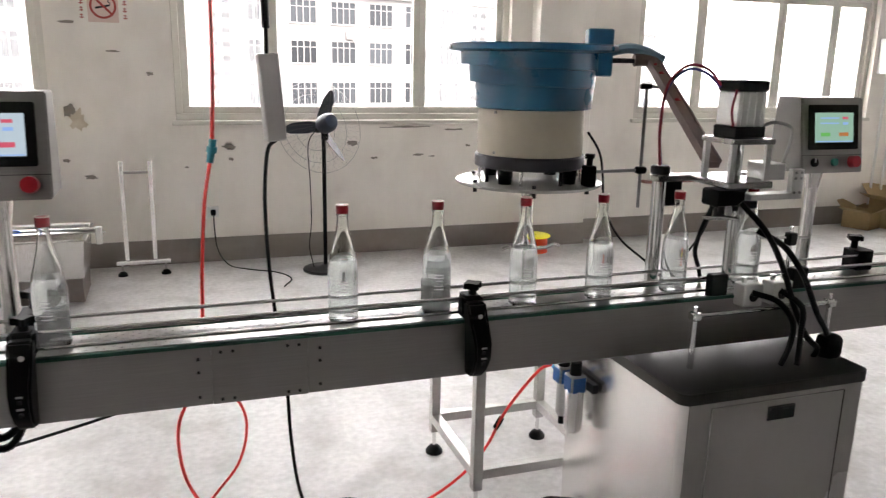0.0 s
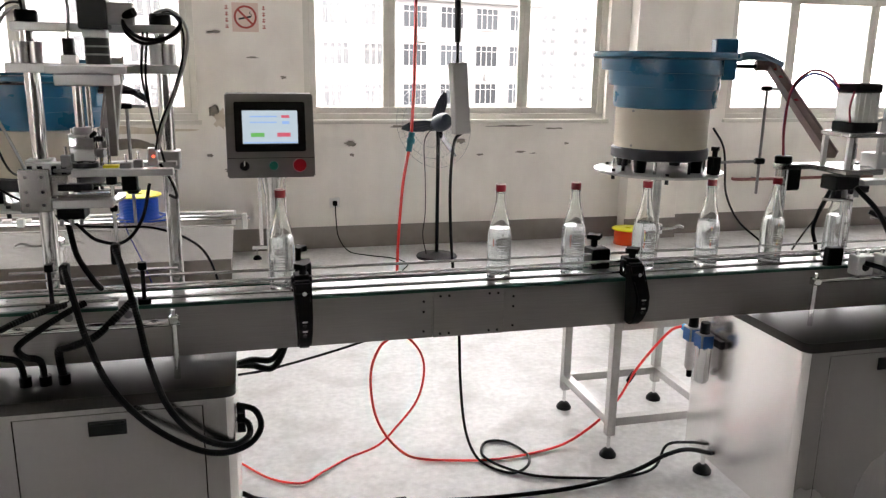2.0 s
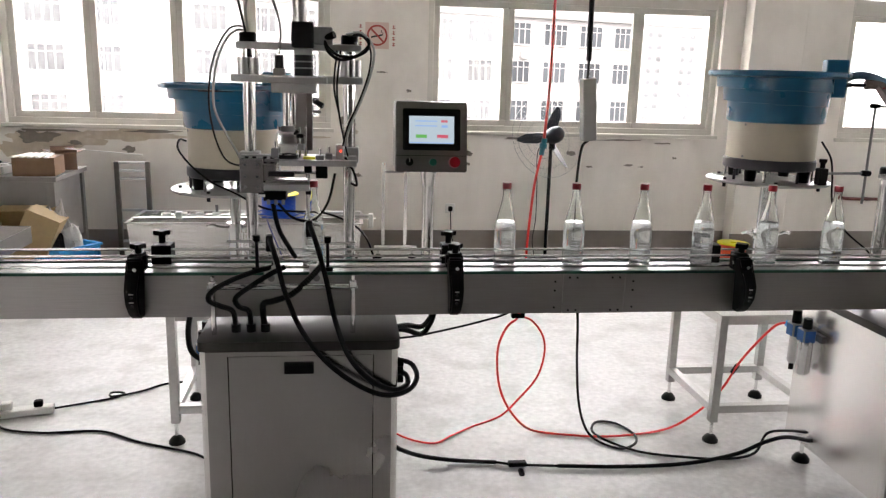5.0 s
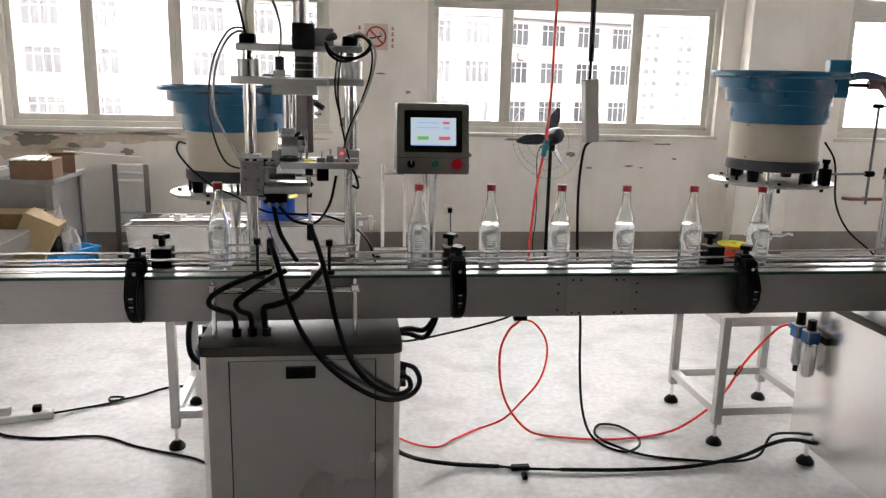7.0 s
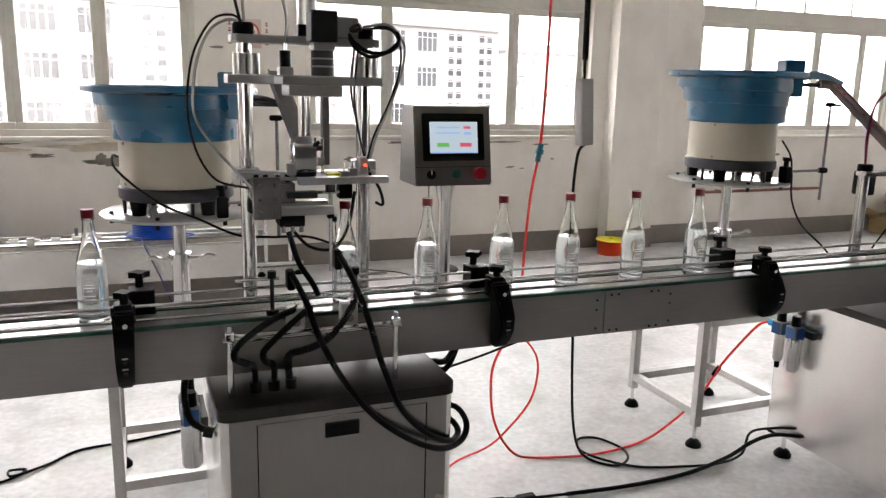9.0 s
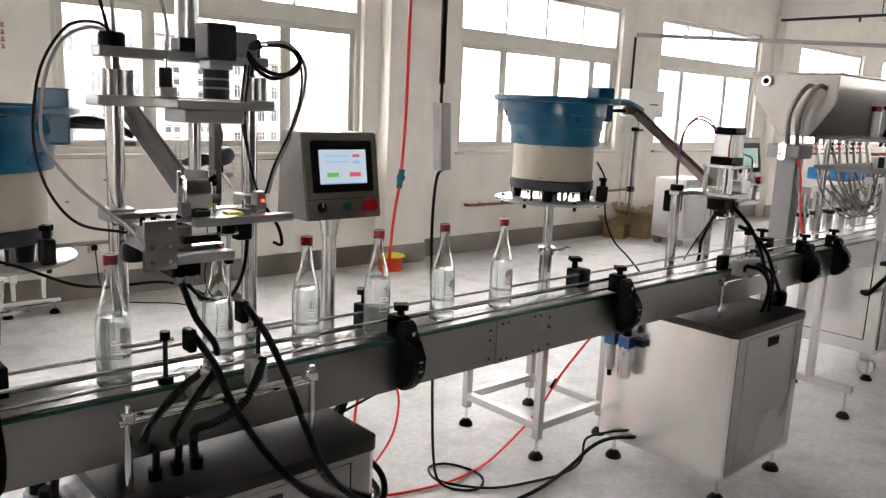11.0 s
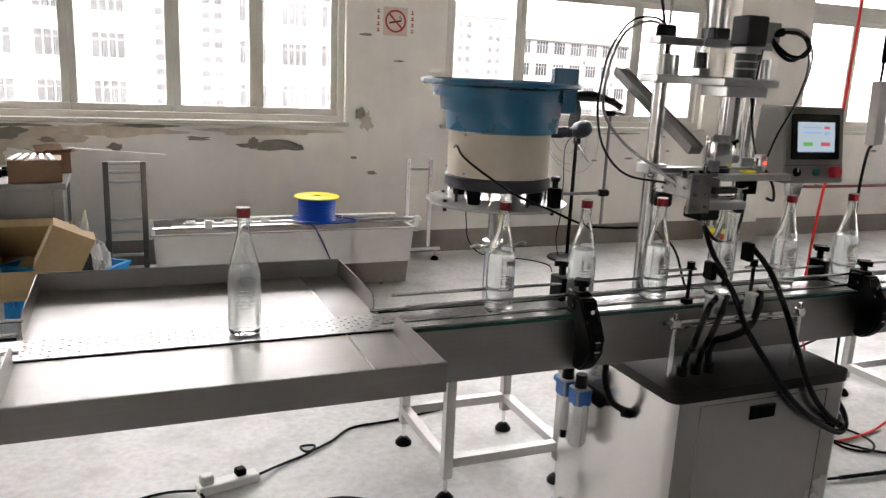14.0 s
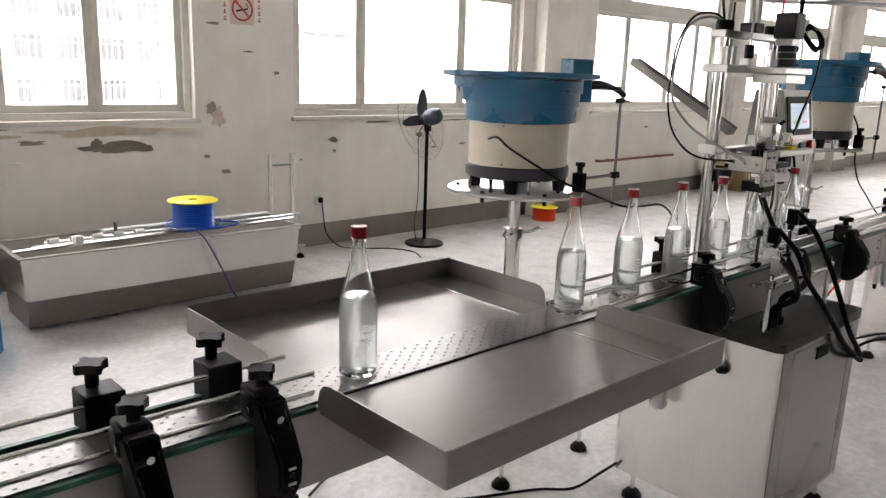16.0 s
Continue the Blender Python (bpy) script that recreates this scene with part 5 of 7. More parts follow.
    for h, r, drift in tiers + inner:
        ring = []
        for i in range(seg):
            a0 = 2 * math.pi * i / seg
            turn = (math.degrees(a0) - 115) % 360 / 360
            # the tiers wind upwards round the bowl, a step where the turn closes
            lift = (0.016 - 0.036 * math.floor(turn * 9) / 9) if 0.06 < h < 0.17 else 0.0
            flat = 1 + 0.02 * abs((i % 6) - 3) / 3 if h < 0.17 else 1.0
            ring.append(bm.verts.new((cx + drift + r * flat * math.cos(a0), cy + r * flat * math.sin(a0), zb + (h + lift) * k)))
        rings.append(ring)
    for p, q in zip(rings, rings[1:]):
        for i in range(seg):
            j = (i + 1) % seg
            bm.faces.new((p[i], p[j], q[j], q[i]))
    bm.faces.new(rings[0]), bm.faces.new(rings[-1])
    bowl = part("bowl", bm, BLUE, f, "glossy blue stepped plastic bowl", sharp=14)
    zb += rise - 0.205
    pale = cx > 0
    rail_line = ((0.26, -0.04, 0.176), (0.33, -0.04, 0.19), (0.39, -0.04, 0.18), (0.46, -0.04, 0.15)) if pale else ((0.26, -0.04, 0.158), (0.33, -0.04, 0.165), (0.4, -0.04, 0.145), (0.45, -0.04, 0.12))
    part("outlet_block", box(B(), 0.185, 0.275, -0.075, 0.035, 0.09, 0.255, 0.006, pose(cx, cy, zb, 0, 0, -22)), BLUE, bowl, "blue outlet block on the rim")
    part("outlet_rail", tube(B(), [pose(cx, cy, zb, 0, 0, -22) @ Vector(v) for v in rail_line], 0.018 if pale else 0.012, 8), BLUE_IN if pale else DARKRING, bowl, "grey-blue outlet rail" if pale else "dark outlet rail")
    part("outlet_rail", box(B(), 0.27, 0.42, -0.06, -0.02, 0.138, 0.155, 0.004, pose(cx, cy, zb, 0, 0, -22)), DARKRING, bowl)
    part("rim_slot", box(B(), -0.07, 0.07, -0.004, 0.004, 0.17, 0.176, 0.001, pose(cx + 0.256 * math.cos(radians(268)) - 0.02, cy + 0.256 * math.sin(radians(268)), zb, 0, 0, 0)), DARKRING, bowl)
    # rod with cross clamps at the disc's edge
    rx, ry = cx + 0.335, cy - 0.235
    part("clamp_block", box(B(), cx + 0.12, cx + 0.16, cy - 0.23, cy - 0.185, zd, zd + 0.075, 0.004), BLACK, f)
    part("clamp_knob", knob(B(), cx + 0.14, cy - 0.208, zd + 0.1, 0.02), BLACK, f)
    part("support_rod", cyl(B(), (cx + 0.13, cy - 0.215, zd + 0.052), (rx + 0.025, ry, zd + 0.058), 0.006, seg=10), GREYBOX, f)
    part("support_rod", cyl(B(), (rx, ry, zd - 0.08), (rx, ry, zd + 0.35), 0.006, seg=10), GREYBOX, f)
    part("rod_clamp", box(B(), rx - 0.02, rx + 0.02, ry - 0.014, ry + 0.014, zd + 0.045, zd + 0.07, 0.005), BLACK, f)
    part("rod_head", box(B(), rx - 0.025, rx + 0.018, ry - 0.012, ry + 0.012, zd + 0.345, zd + 0.365, 0.005), BLACK, f)
    part("rod_head", cyl(B(), (rx + 0.01, ry, zd + 0.355), (rx + 0.06, ry, zd + 0.352), 0.006, seg=8), GREYBOX, f)
    return f


FEED_A = feeder(-1.225, 2.83, 1.13, -1.237, 2.836, 0.195, "blue stepped bowl feeder on beige drum and steel stand")
FEED_B = feeder(1.252, 2.7, 1.211, 1.219, 2.687, 0.235, "blue stepped bowl feeder on beige drum and steel stand")
hose(FEED_B, "power_cord", [(1.41, 2.55, 1.4), (1.45, 2.53, 1.33), (1.47, 2.53, 1.25), (1.49, 2.53, 1.12), (1.56, 2.52, 1.0), (1.68, 2.5, 0.9), (1.76, 2.46, 0.8), (1.72, 2.35, 0.7), (1.7, 2.31, 0.6)], 0.0045, RUBBER, "black power cord")
hose(FEED_A, "power_cord", [(-1.425, 2.8, 1.335), (-1.44, 2.74, 1.345), (-1.435, 2.68, 1.31), (-1.37, 2.6, 1.25), (-1.28, 2.54, 1.19), (-1.18, 2.5, 1.15), (-1.06, 2.44, 1.1), (-0.95, 2.42, 1.09), (-0.8, 2.42, 1.08), (-0.66, 2.44, 1.0), (-0.6, 2.42, 0.85), (-0.58, 2.32, 0.7)], 0.0045, RUBBER, "black power cord")


# ---- hoses and cables on the floor and overhead ----
def loose(name, pts, r, material, label, category, base, n=8, seg=8, ribbed=0.0):
    return solid(name, tube(B(), pts, r, seg, n, ribbed), material, base, label, category)


def supply_hose():
    h = thing("air_hose", (0.04, 2.45, 0), "red air hose hanging from the ceiling and looping over the floor", "hose")
    hose(h, "drop", [(0.118, 2.45, CEIL_Z), (0.112, 2.45, 2.6), (0.112, 2.45, 1.95), (0.108, 2.45, 1.6), (0.098, 2.45, 1.4)], 0.006, REDHOSE)
    part("coupling", cyl(B(), (0.1, 2.45, 1.4), (0.088, 2.45, 1.33), 0.012, 0.011, 14), TEAL, h, "teal quick coupling")
    part("coupling_ring", cyl(B(), (0.097, 2.45, 1.378), (0.094, 2.45, 1.36), 0.016, seg=14), TEAL, h)
    hose(h, "loop", [(0.088, 2.45, 1.33), (0.066, 2.45, 1.2), (0.05, 2.45, 1.0), (0.044, 2.45, 0.86), (0.03, 2.46, 0.7), (0.03, 2.48, 0.61), (-0.01, 2.5, 0.56), (-0.045, 2.5, 0.48), (-0.05, 2.5, 0.38), (-0.03, 2.51, 0.26), (0.02, 2.53, 0.15), (0.1, 2.56, 0.05), (0.18, 2.57, 0.01), (0.32, 2.53, 0.008), (0.46, 2.505, 0.008), (0.6, 2.51, 0.008), (0.75, 2.54, 0.008), (0.86, 2.56, 0.03), (0.96, 2.52, 0.13), (1.02, 2.46, 0.26), (1.05, 2.4, 0.4), (1.09, 2.34, 0.52), (1.14, 2.3, 0.61), (1.17, 2.28, 0.632), (1.187, 2.275, 0.63)], 0.0056, REDHOSE, "red hose looping to the regulator")
    hose(h, "branch", [(0.03, 2.48, 0.615), (0.1, 2.5, 0.585), (0.155, 2.5, 0.51), (0.165, 2.5, 0.42), (0.135, 2.5, 0.31), (0.06, 2.52, 0.2), (-0.01, 2.58, 0.09), (-0.13, 2.64, 0.012), (-0.24, 2.56, 0.008), (-0.33, 2.49, 0.008), (-0.45, 2.55, 0.008), (-0.55, 2.68, 0.008), (-0.6, 2.76, 0.008)], 0.0048, REDHOSE, "thinner red hose branch")
    part("tie", box(B(), 0.0, 0.06, 2.47, 2.5, 0.605, 0.63, 0.004), BLACK, h, "black cable tie")
    part("joiner", cyl(B(), (1.04, 2.43, 0.345), (1.052, 2.41, 0.39), 0.011, seg=10), BLACK, h, "black hose joiner")


supply_hose()


def pendant_socket():
    p = thing("pendant_power_box", (0.27, 2.43, 1.39), "long white power box hanging on a black cable", "power box")
    bm = box(B(), -0.03, 0.03, -0.022, 0.022, 0.0, 0.255, 0.004)
    bmesh.ops.transform(bm, matrix=pose(0.282, 2.43, 1.395, 0, -4.5, 8), verts=bm.verts)
    part("housing", bm, GREYPL, p)
    hose(p, "cable", [(0.252, 2.43, CEIL_Z), (0.255, 2.43, 2.5), (0.258, 2.43, 2.0), (0.262, 2.43, 1.72)], 0.0115, RUBBER, "thick black supply cable")
    hose(p, "cable_tail", [(0.262, 2.43, 1.72), (0.262, 2.43, 1.645)], 0.006, RUBBER)
    hose(p, "lead", [(0.285, 2.43, 1.4), (0.255, 2.43, 1.36), (0.243, 2.43, 1.2), (0.25, 2.43, 1.0), (0.27, 2.44, 0.8), (0.295, 2.45, 0.6), (0.305, 2.45, 0.4), (0.33, 2.46, 0.2), (0.38, 2.48, 0.06), (0.44, 2.45, 0.008), (0.52, 2.38, 0.008), (0.6, 2.42, 0.012), (0.63, 2.52, 0.008), (0.58, 2.64, 0.008), (0.49, 2.66, 0.008), (0.44, 2.56, 0.008), (0.48, 2.44, 0.014), (0.6, 2.34, 0.008), (0.78, 2.28, 0.008), (0.95, 2.25, 0.008), (1.1, 2.27, 0.02), (1.17, 2.3, 0.1), (1.21, 2.2, 0.16), (1.236, 2.12, 0.19)], 0.006, RUBBER, "black power lead")


pendant_socket()
c = thing("cable_conduit", (0.4, 2.24, 0), "black sheathed cable bundle lying between the two cabinets", "cable")
hose(c, "left_run", [(-0.552, 2.15, 0.19), (-0.5, 2.2, 0.13), (-0.4, 2.29, 0.05), (-0.25, 2.31, 0.014), (-0.08, 2.285, 0.012)], 0.0095, RUBBER)
hose(c, "joint", [(-0.08, 2.285, 0.012), (0.02, 2.26, 0.011), (0.18, 2.235, 0.012)], 0.006, RUBBER)
hose(c, "right_run", [(0.18, 2.235, 0.012), (0.45, 2.21, 0.012), (0.75, 2.215, 0.012), (1.0, 2.25, 0.03), (1.13, 2.24, 0.09), (1.19, 2.18, 0.14), (1.236, 2.08, 0.17)], 0.0095, RUBBER, "corrugated black sleeve", 0.12)
part("plug", box(B(), -0.03, 0.05, 2.255, 2.285, 0.0, 0.022, 0.004), BLACK, c)
part("tag", cyl(B(), (0.012, 2.18, 0.008), (0.012, 2.21, 0.012), 0.012, seg=10), BLACK, c)
loose("extension_cable", [(-0.55, 2.1, 0.65), (-0.46, 2.11, 0.655), (-0.32, 2.12, 0.68), (-0.2, 2.13, 0.705), (-0.1, 2.12, 0.74), (-0.04, 2.08, 0.8), (-0.03, 2.055, 0.83)], 0.0045, RUBBER, "thin black cable slung under the conveyor", "cable", (-0.3, 2.1, 0.65))

s = thing("power_strip", (-2.25, 2.94, 0), "white power strip on the floor with black leads", "power strip")
part("housing", box(B(), -0.12, 0.12, -0.03, 0.03, 0.0, 0.035, 0.005, pose(-2.25, 2.94, 0, 0, 0, 14)), WHITEPL, s)
part("plug", box(B(), -0.025, 0.025, -0.02, 0.02, 0.035, 0.075, 0.006, pose(-2.33, 2.92, 0, 0, 0, 14)), WHITEPL, s)
part("plug", box(B(), -0.02, 0.02, -0.02, 0.02, 0.035, 0.065, 0.006, pose(-2.2, 2.955, 0, 0, 0, 14)), BLACK, s)
hose(s, "lead", [(-2.13, 2.965, 0.018), (-2.02, 3.04, 0.007), (-1.9, 3.1, 0.006), (-1.86, 3.16, 0.006), (-1.92, 3.16, 0.01), (-1.9, 3.1, 0.014), (-1.78, 3.18, 0.006), (-1.66, 3.28, 0.006), (-1.45, 3.3, 0.006), (-1.2, 3.35, 0.006)], 0.0055, RUBBER, "black power lead")
hose(s, "lead", [(-2.36, 2.9, 0.018), (-2.3, 2.78, 0.006), (-2.1, 2.72, 0.006), (-1.85, 2.72, 0.006), (-1.65, 2.6, 0.006), (-1.4, 2.48, 0.006), (-1.3, 2.38, 0.02), (-1.24, 2.3, 0.1), (-1.215, 2.25, 0.155)], 0.0055, RUBBER, "black power lead")
hose(s, "lead", [(-2.37, 2.91, 0.02), (-2.5, 2.95, 0.006), (-2.8, 2.9, 0.006), (-3.3, 3.1, 0.006), (-4.2, 3.3, 0.006)], 0.0055, RUBBER, "black power lead")


# ---- things along the north wall ----
def wash_trough():
    t = thing("steel_trough", (-1.5, 5.72, 0), "long stainless wash trough standing on the floor, cluttered with rods", "trough")
    x0, x1, y0, y1, z0, z1 = -2.42, -0.6, 5.45, 5.99, 0.0, 0.455
    q = 0.06
    for name, pts in (("front", [(x0, y0, z1), (x1, y0, z1), (x1 - 0.02, y0 + 0.01, 0.2), (x0 + 0.02, y0 + 0.01, 0.2)]), ("back", [(x0, y1, z1), (x1, y1, z1), (x1 - 0.02, y1 - 0.01, 0.2), (x0 + 0.02, y1 - 0.01, 0.2)]), ("end", [(x0, y0, z1), (x0, y1, z1), (x0 + 0.02, y1 - 0.01, 0.2), (x0 + 0.02, y0 + 0.01, 0.2)]), ("end", [(x1, y0, z1), (x1, y1, z1), (x1 - 0.02, y1 - 0.01, 0.2), (x1 - 0.02, y0 + 0.01, 0.2)])):
        bm = B()
        f = bm.faces.new([bm.verts.new(p) for p in pts])
        bmesh.ops.solidify(bm, geom=[f], thickness=0.004)
        part(name + "_wall", bm, CABINET, t)
    # Underside takes the dark ladder steel, to paint in the shadow below the trough.
    bm = prism(B(), [(y0 + 0.012, 0.2), (y1 - 0.012, 0.2), (y1 - q, z0 + 0.025), (y0 + q, z0 + 0.025)], "x", x0 + 0.03, x1 - 0.03)
    part("sump", bm, LADDERM, t, "tapering underside with its shadow put in the colour")
    for x in (x0 + 0.2, x1 - 0.2):
        for y in (y0 + 0.14, y1 - 0.14):
            part("foot", cyl(B(), (x, y, 0), (x, y, 0.04), 0.02, seg=10), BLACK, t)
    bm = B()
    box(bm, x0 - 0.015, x1 + 0.015, y0 - 0.02, y0 + 0.012, z1, z1 + 0.008, 0.002)
    box(bm, x0 - 0.015, x1 + 0.015, y1 - 0.012, y1 + 0.02, z1, z1 + 0.008, 0.002)
    box(bm, x0 - 0.015, x0 + 0.015, y0 + 0.012, y1 - 0.012, z1, z1 + 0.008, 0.002)
    box(bm, x1 - 0.015, x1 + 0.015, y0 + 0.012, y1 - 0.012, z1, z1 + 0.008, 0.002)
    part("rim", bm, STEEL, t, "folded bright rim")
    part("grid_bar", cyl(B(), (x0, 5.6, z1 + 0.016), (x1 + 0.12, 5.62, z1 + 0.02), 0.009, seg=8), CHROME, t)
    part("grid_bar", cyl(B(), (x0 + 0.2, 5.72, z1 + 0.018), (x1 + 0.1, 5.7, z1 + 0.025), 0.012, seg=8), ALU, t)
    part("grid_bar", box(B(), x0 + 0.6, x1 + 0.0, 5.86, 5.92, z1 + 0.008, z1 + 0.03, 0.003), WHITEPL, t)
    part("grid_bar", box(B(), -2.3, -1.5, 5.64, 5.68, z1 + 0.01, z1 + 0.022, 0.003), WHITEPL, t)
    part("valve", box(B(), -2.08, -2.03, 5.58, 5.63, z1 + 0.01, z1 + 0.07, 0.005), WHITEPL, t)
    part("valve", box(B(), x1 + 0.06, x1 + 0.1, 5.58, 5.62, z1 - 0.06, z1 + 0.06, 0.005), WHITEPL, t)
    part("valve", cyl(B(), (-1.78, 5.75, z1), (-1.78, 5.75, z1 + 0.1), 0.012, seg=8), GREYBOX, t)
    for k in range(5):
        part("pipe_fitting", cyl(B(), (-2.2 + 0.13 * k, 5.7, z1 + 0.03), (-2.14 + 0.13 * k, 5.71, z1 + 0.03), 0.02, seg=10), WHITEPL, t)
    return t


wash_trough()


def tubing_spool(x, y, z, r, h, disc, wound, label):
    s = thing("tubing_reel", (x, y, z), label, "reel")
    part("lower_flange", lathe(B(), [(0, 0), (r * 0.86, 0), (r * 0.86, 0.012), (0, 0.012)], (x, y, z), 36), wound, s)
    prof = [(r * 0.6, 0.012)]
    k = max(4, int(h / 0.012))
    for i in range(k):
        z0 = 0.012 + (h - 0.024) * i / k
        z1 = 0.012 + (h - 0.024) * (i + 1) / k
        prof += [(r * 0.8, z0), (r * 0.84, (z0 + z1) / 2)]
    prof += [(r * 0.8, h - 0.012), (r * 0.6, h - 0.012)]
    part("winding", lathe(B(), prof, (x, y, z), 32), wound, s)
    part("upper_flange", lathe(B(), [(0.03, h - 0.012), (r, h - 0.012), (r, h - 0.004), (r * 0.96, h), (0.03, h)], (x, y, z), 36, True), disc, s)
    return s


reel = tubing_spool(-1.275, 5.7, 0.478, 0.165, 0.19, YELLOW, COBALT, "reel of blue air tubing with yellow flanges on the trough")
hose(reel, "loose_tube", [(-1.4, 5.6, 0.5), (-1.2, 5.52, 0.49), (-1.02, 5.56, 0.5), (-1.0, 5.66, 0.49), (-1.12, 5.72, 0.5)], 0.006, COBALT, "loose turn of blue tube")
hose(reel, "loose_tube", [(-1.36, 5.56, 0.5), (-1.33, 5.42, 0.45), (-1.24, 5.37, 0.24), (-1.14, 5.32, 0.01), (-1.0, 5.25, 0.008)], 0.0045, DARKBLUE, "loose tube end")
for k in range(3):
    hose(reel, "loose_loop", [(-1.275 + (0.15 + 0.02 * k) * math.cos(q), 5.68 + (0.14 + 0.015 * k) * math.sin(q), 0.487 + 0.01 * k + 0.008 * math.sin(3 * q + k)) for q in [0.7 * i for i in range(10)]], 0.0045, TUBEW if k % 2 else COBALT, "loose loop of tubing round the reel")
tubing_spool(2.985, 6.18, 0.0, 0.15, 0.15, YELLOW, ORANGE, "reel of orange-red tubing with yellow flange on the floor")


BLUEGREY = mat("blue_grey_enamel", (0.012, 0.018, 0.03), 0.42, 0, 0.15, 30, 0.03)


def stand_fan():
    f = thing("pedestal_fan", (1.08, 6.0, 0), "black pedestal fan with wire guard, standing by the wall", "fan")
    part("base", lathe(B(), [(0, 0), (0.175, 0), (0.18, 0.01), (0.17, 0.022), (0.05, 0.035), (0.02, 0.05), (0, 0.05)], (1.08, 6.0, 0), 32), DARKBOX, f)
    part("pole", cyl(B(), (1.08, 6.0, 0.03), (1.08, 6.0, 1.05), 0.016, seg=12), BLACK, f)
    hx, hy, hz = 1.085, 5.99, 1.15
    part("neck", box(B(), hx - 0.02, hx + 0.03, 5.98, 6.03, 1.03, 1.11, 0.006), BLACK, f)
    aim = look((hx, hy, hz), (hx - 0.28, hy + 0.85, hz - 0.28))
    bm = B()
    lathe(bm, [(0, -0.03), (0.05, -0.03), (0.07, -0.01), (0.074, 0.04), (0.07, 0.085), (0.05, 0.12), (0.02, 0.132), (0, 0.132)], (0, 0, 0), 24)
    bmesh.ops.transform(bm, matrix=aim, verts=bm.verts)
    part("motor", bm, BLUEGREY, f, "dark blue-grey motor housing")
    bm = B()
    cyl(bm, (0, 0, -0.12), (0, 0, -0.03), 0.04, 0.05, 20)
    bmesh.ops.transform(bm, matrix=aim, verts=bm.verts)
    part("hub", bm, BLACK, f)
    for k in range(3):
        bm = B()
        pts = [(0.03, -0.03), (0.1, -0.045), (0.24, -0.04), (0.315, -0.015), (0.32, 0.01), (0.24, 0.032), (0.1, 0.04), (0.03, 0.03)]
        lo = [bm.verts.new((u, v, -0.08 - 0.6 * v)) for u, v in pts]
        hi = [bm.verts.new((u, v, -0.076 - 0.6 * v)) for u, v in pts]
        bm.faces.new(lo), bm.faces.new(hi)
        for i in range(8):
            j = (i + 1) % 8
            bm.faces.new((lo[i], lo[j], hi[j], hi[i]))
        bmesh.ops.transform(bm, matrix=aim @ pose(0, 0, 0, 0, 0, 62 + k * 120), verts=bm.verts)
        part("blade", bm, BLUEGREY, f, "dark metal blade")
    bm = B()
    for r, z in ((0.36, -0.08), (0.27, -0.14), (0.17, -0.155)):
        ring = [(r * math.cos(2 * math.pi * k / 24), r * math.sin(2 * math.pi * k / 24), z) for k in range(25)]
        tube(bm, ring, 0.0016, 5, 1)
    for k in range(48):
        q = 2 * math.pi * k / 48
        tube(bm, [(u * math.cos(q), u * math.sin(q), z) for u, z in ((0.05, -0.16), (0.17, -0.155), (0.27, -0.14), (0.36, -0.08), (0.26, 0.0), (0.1, 0.03))], 0.0005, 4, 2)
    bmesh.ops.transform(bm, matrix=aim, verts=bm.verts)
    part("guard", bm, GREYBOX, f, "thin grey wire guard")
    hose(f, "cord", [(1.02, 5.95, 1.12), (0.955, 5.97, 1.0), (0.965, 5.97, 0.7), (0.97, 5.98, 0.4), (0.955, 6.0, 0.2), (0.99, 6.0, 0.02)], 0.004, BLACK, "black cord")
    return f


stand_fan()

s = thing("wall_socket", (0.262, 6.492, 0.41), "white wall socket with black plug and trailing lead", "socket")
part("plate", box(B(), 0.215, 0.305, 6.484, 6.5, 0.37, 0.46, 0.004), WHITEPL, s)
part("plug", box(B(), 0.24, 0.28, 6.45, 6.484, 0.39, 0.435, 0.006), BLACK, s)
hose(s, "lead", [(0.262, 6.45, 0.4), (0.262, 6.43, 0.3), (0.28, 6.4, 0.12), (0.36, 6.3, 0.01), (0.5, 6.15, 0.006), (0.7, 6.0, 0.006), (0.78, 5.8, 0.006), (0.7, 5.6, 0.006)], 0.005, BLACK, "black lead")


def small_rack():
    r = thing("steel_stand", (-0.28, 6.2, 0), "low chrome tube stand on feet against the wall", "stand")
    for x in (-0.39, -0.19):
        part("post", box(B(), x - 0.016, x + 0.016, 6.19, 6.22, 0.12, 0.875, 0.003), CABINET, r)
    part("crossbar", box(B(), -0.374, -0.206, 6.195, 6.215, 0.78, 0.8, 0.003), STEEL, r)
    part("foot_bar", box(B(), -0.47, -0.08, 6.18, 6.23, 0.09, 0.12, 0.003), CHROME, r)
    for x in (-0.43, -0.12):
        feet(x, 6.205, 0.1, r)
    return r


small_rack()


def trolley_frame():
    r = thing("metal_ladder_frame", (-2.58, 6.3, 0), "grey steel ladder-like frame leaning by the wall", "frame")
    for x in (-2.71, -2.45):
        part("rail", box(B(), x - 0.02, x + 0.02, 6.3, 6.33, 0.0, 0.84, 0.003), LADDERM, r)
    for z in (0.12, 0.3, 0.4, 0.68, 0.75, 0.82):
        part("rung", box(B(), -2.69, -2.47, 6.305, 6.325, z, z + 0.022, 0.003), ALU, r)
    return r


trolley_frame()


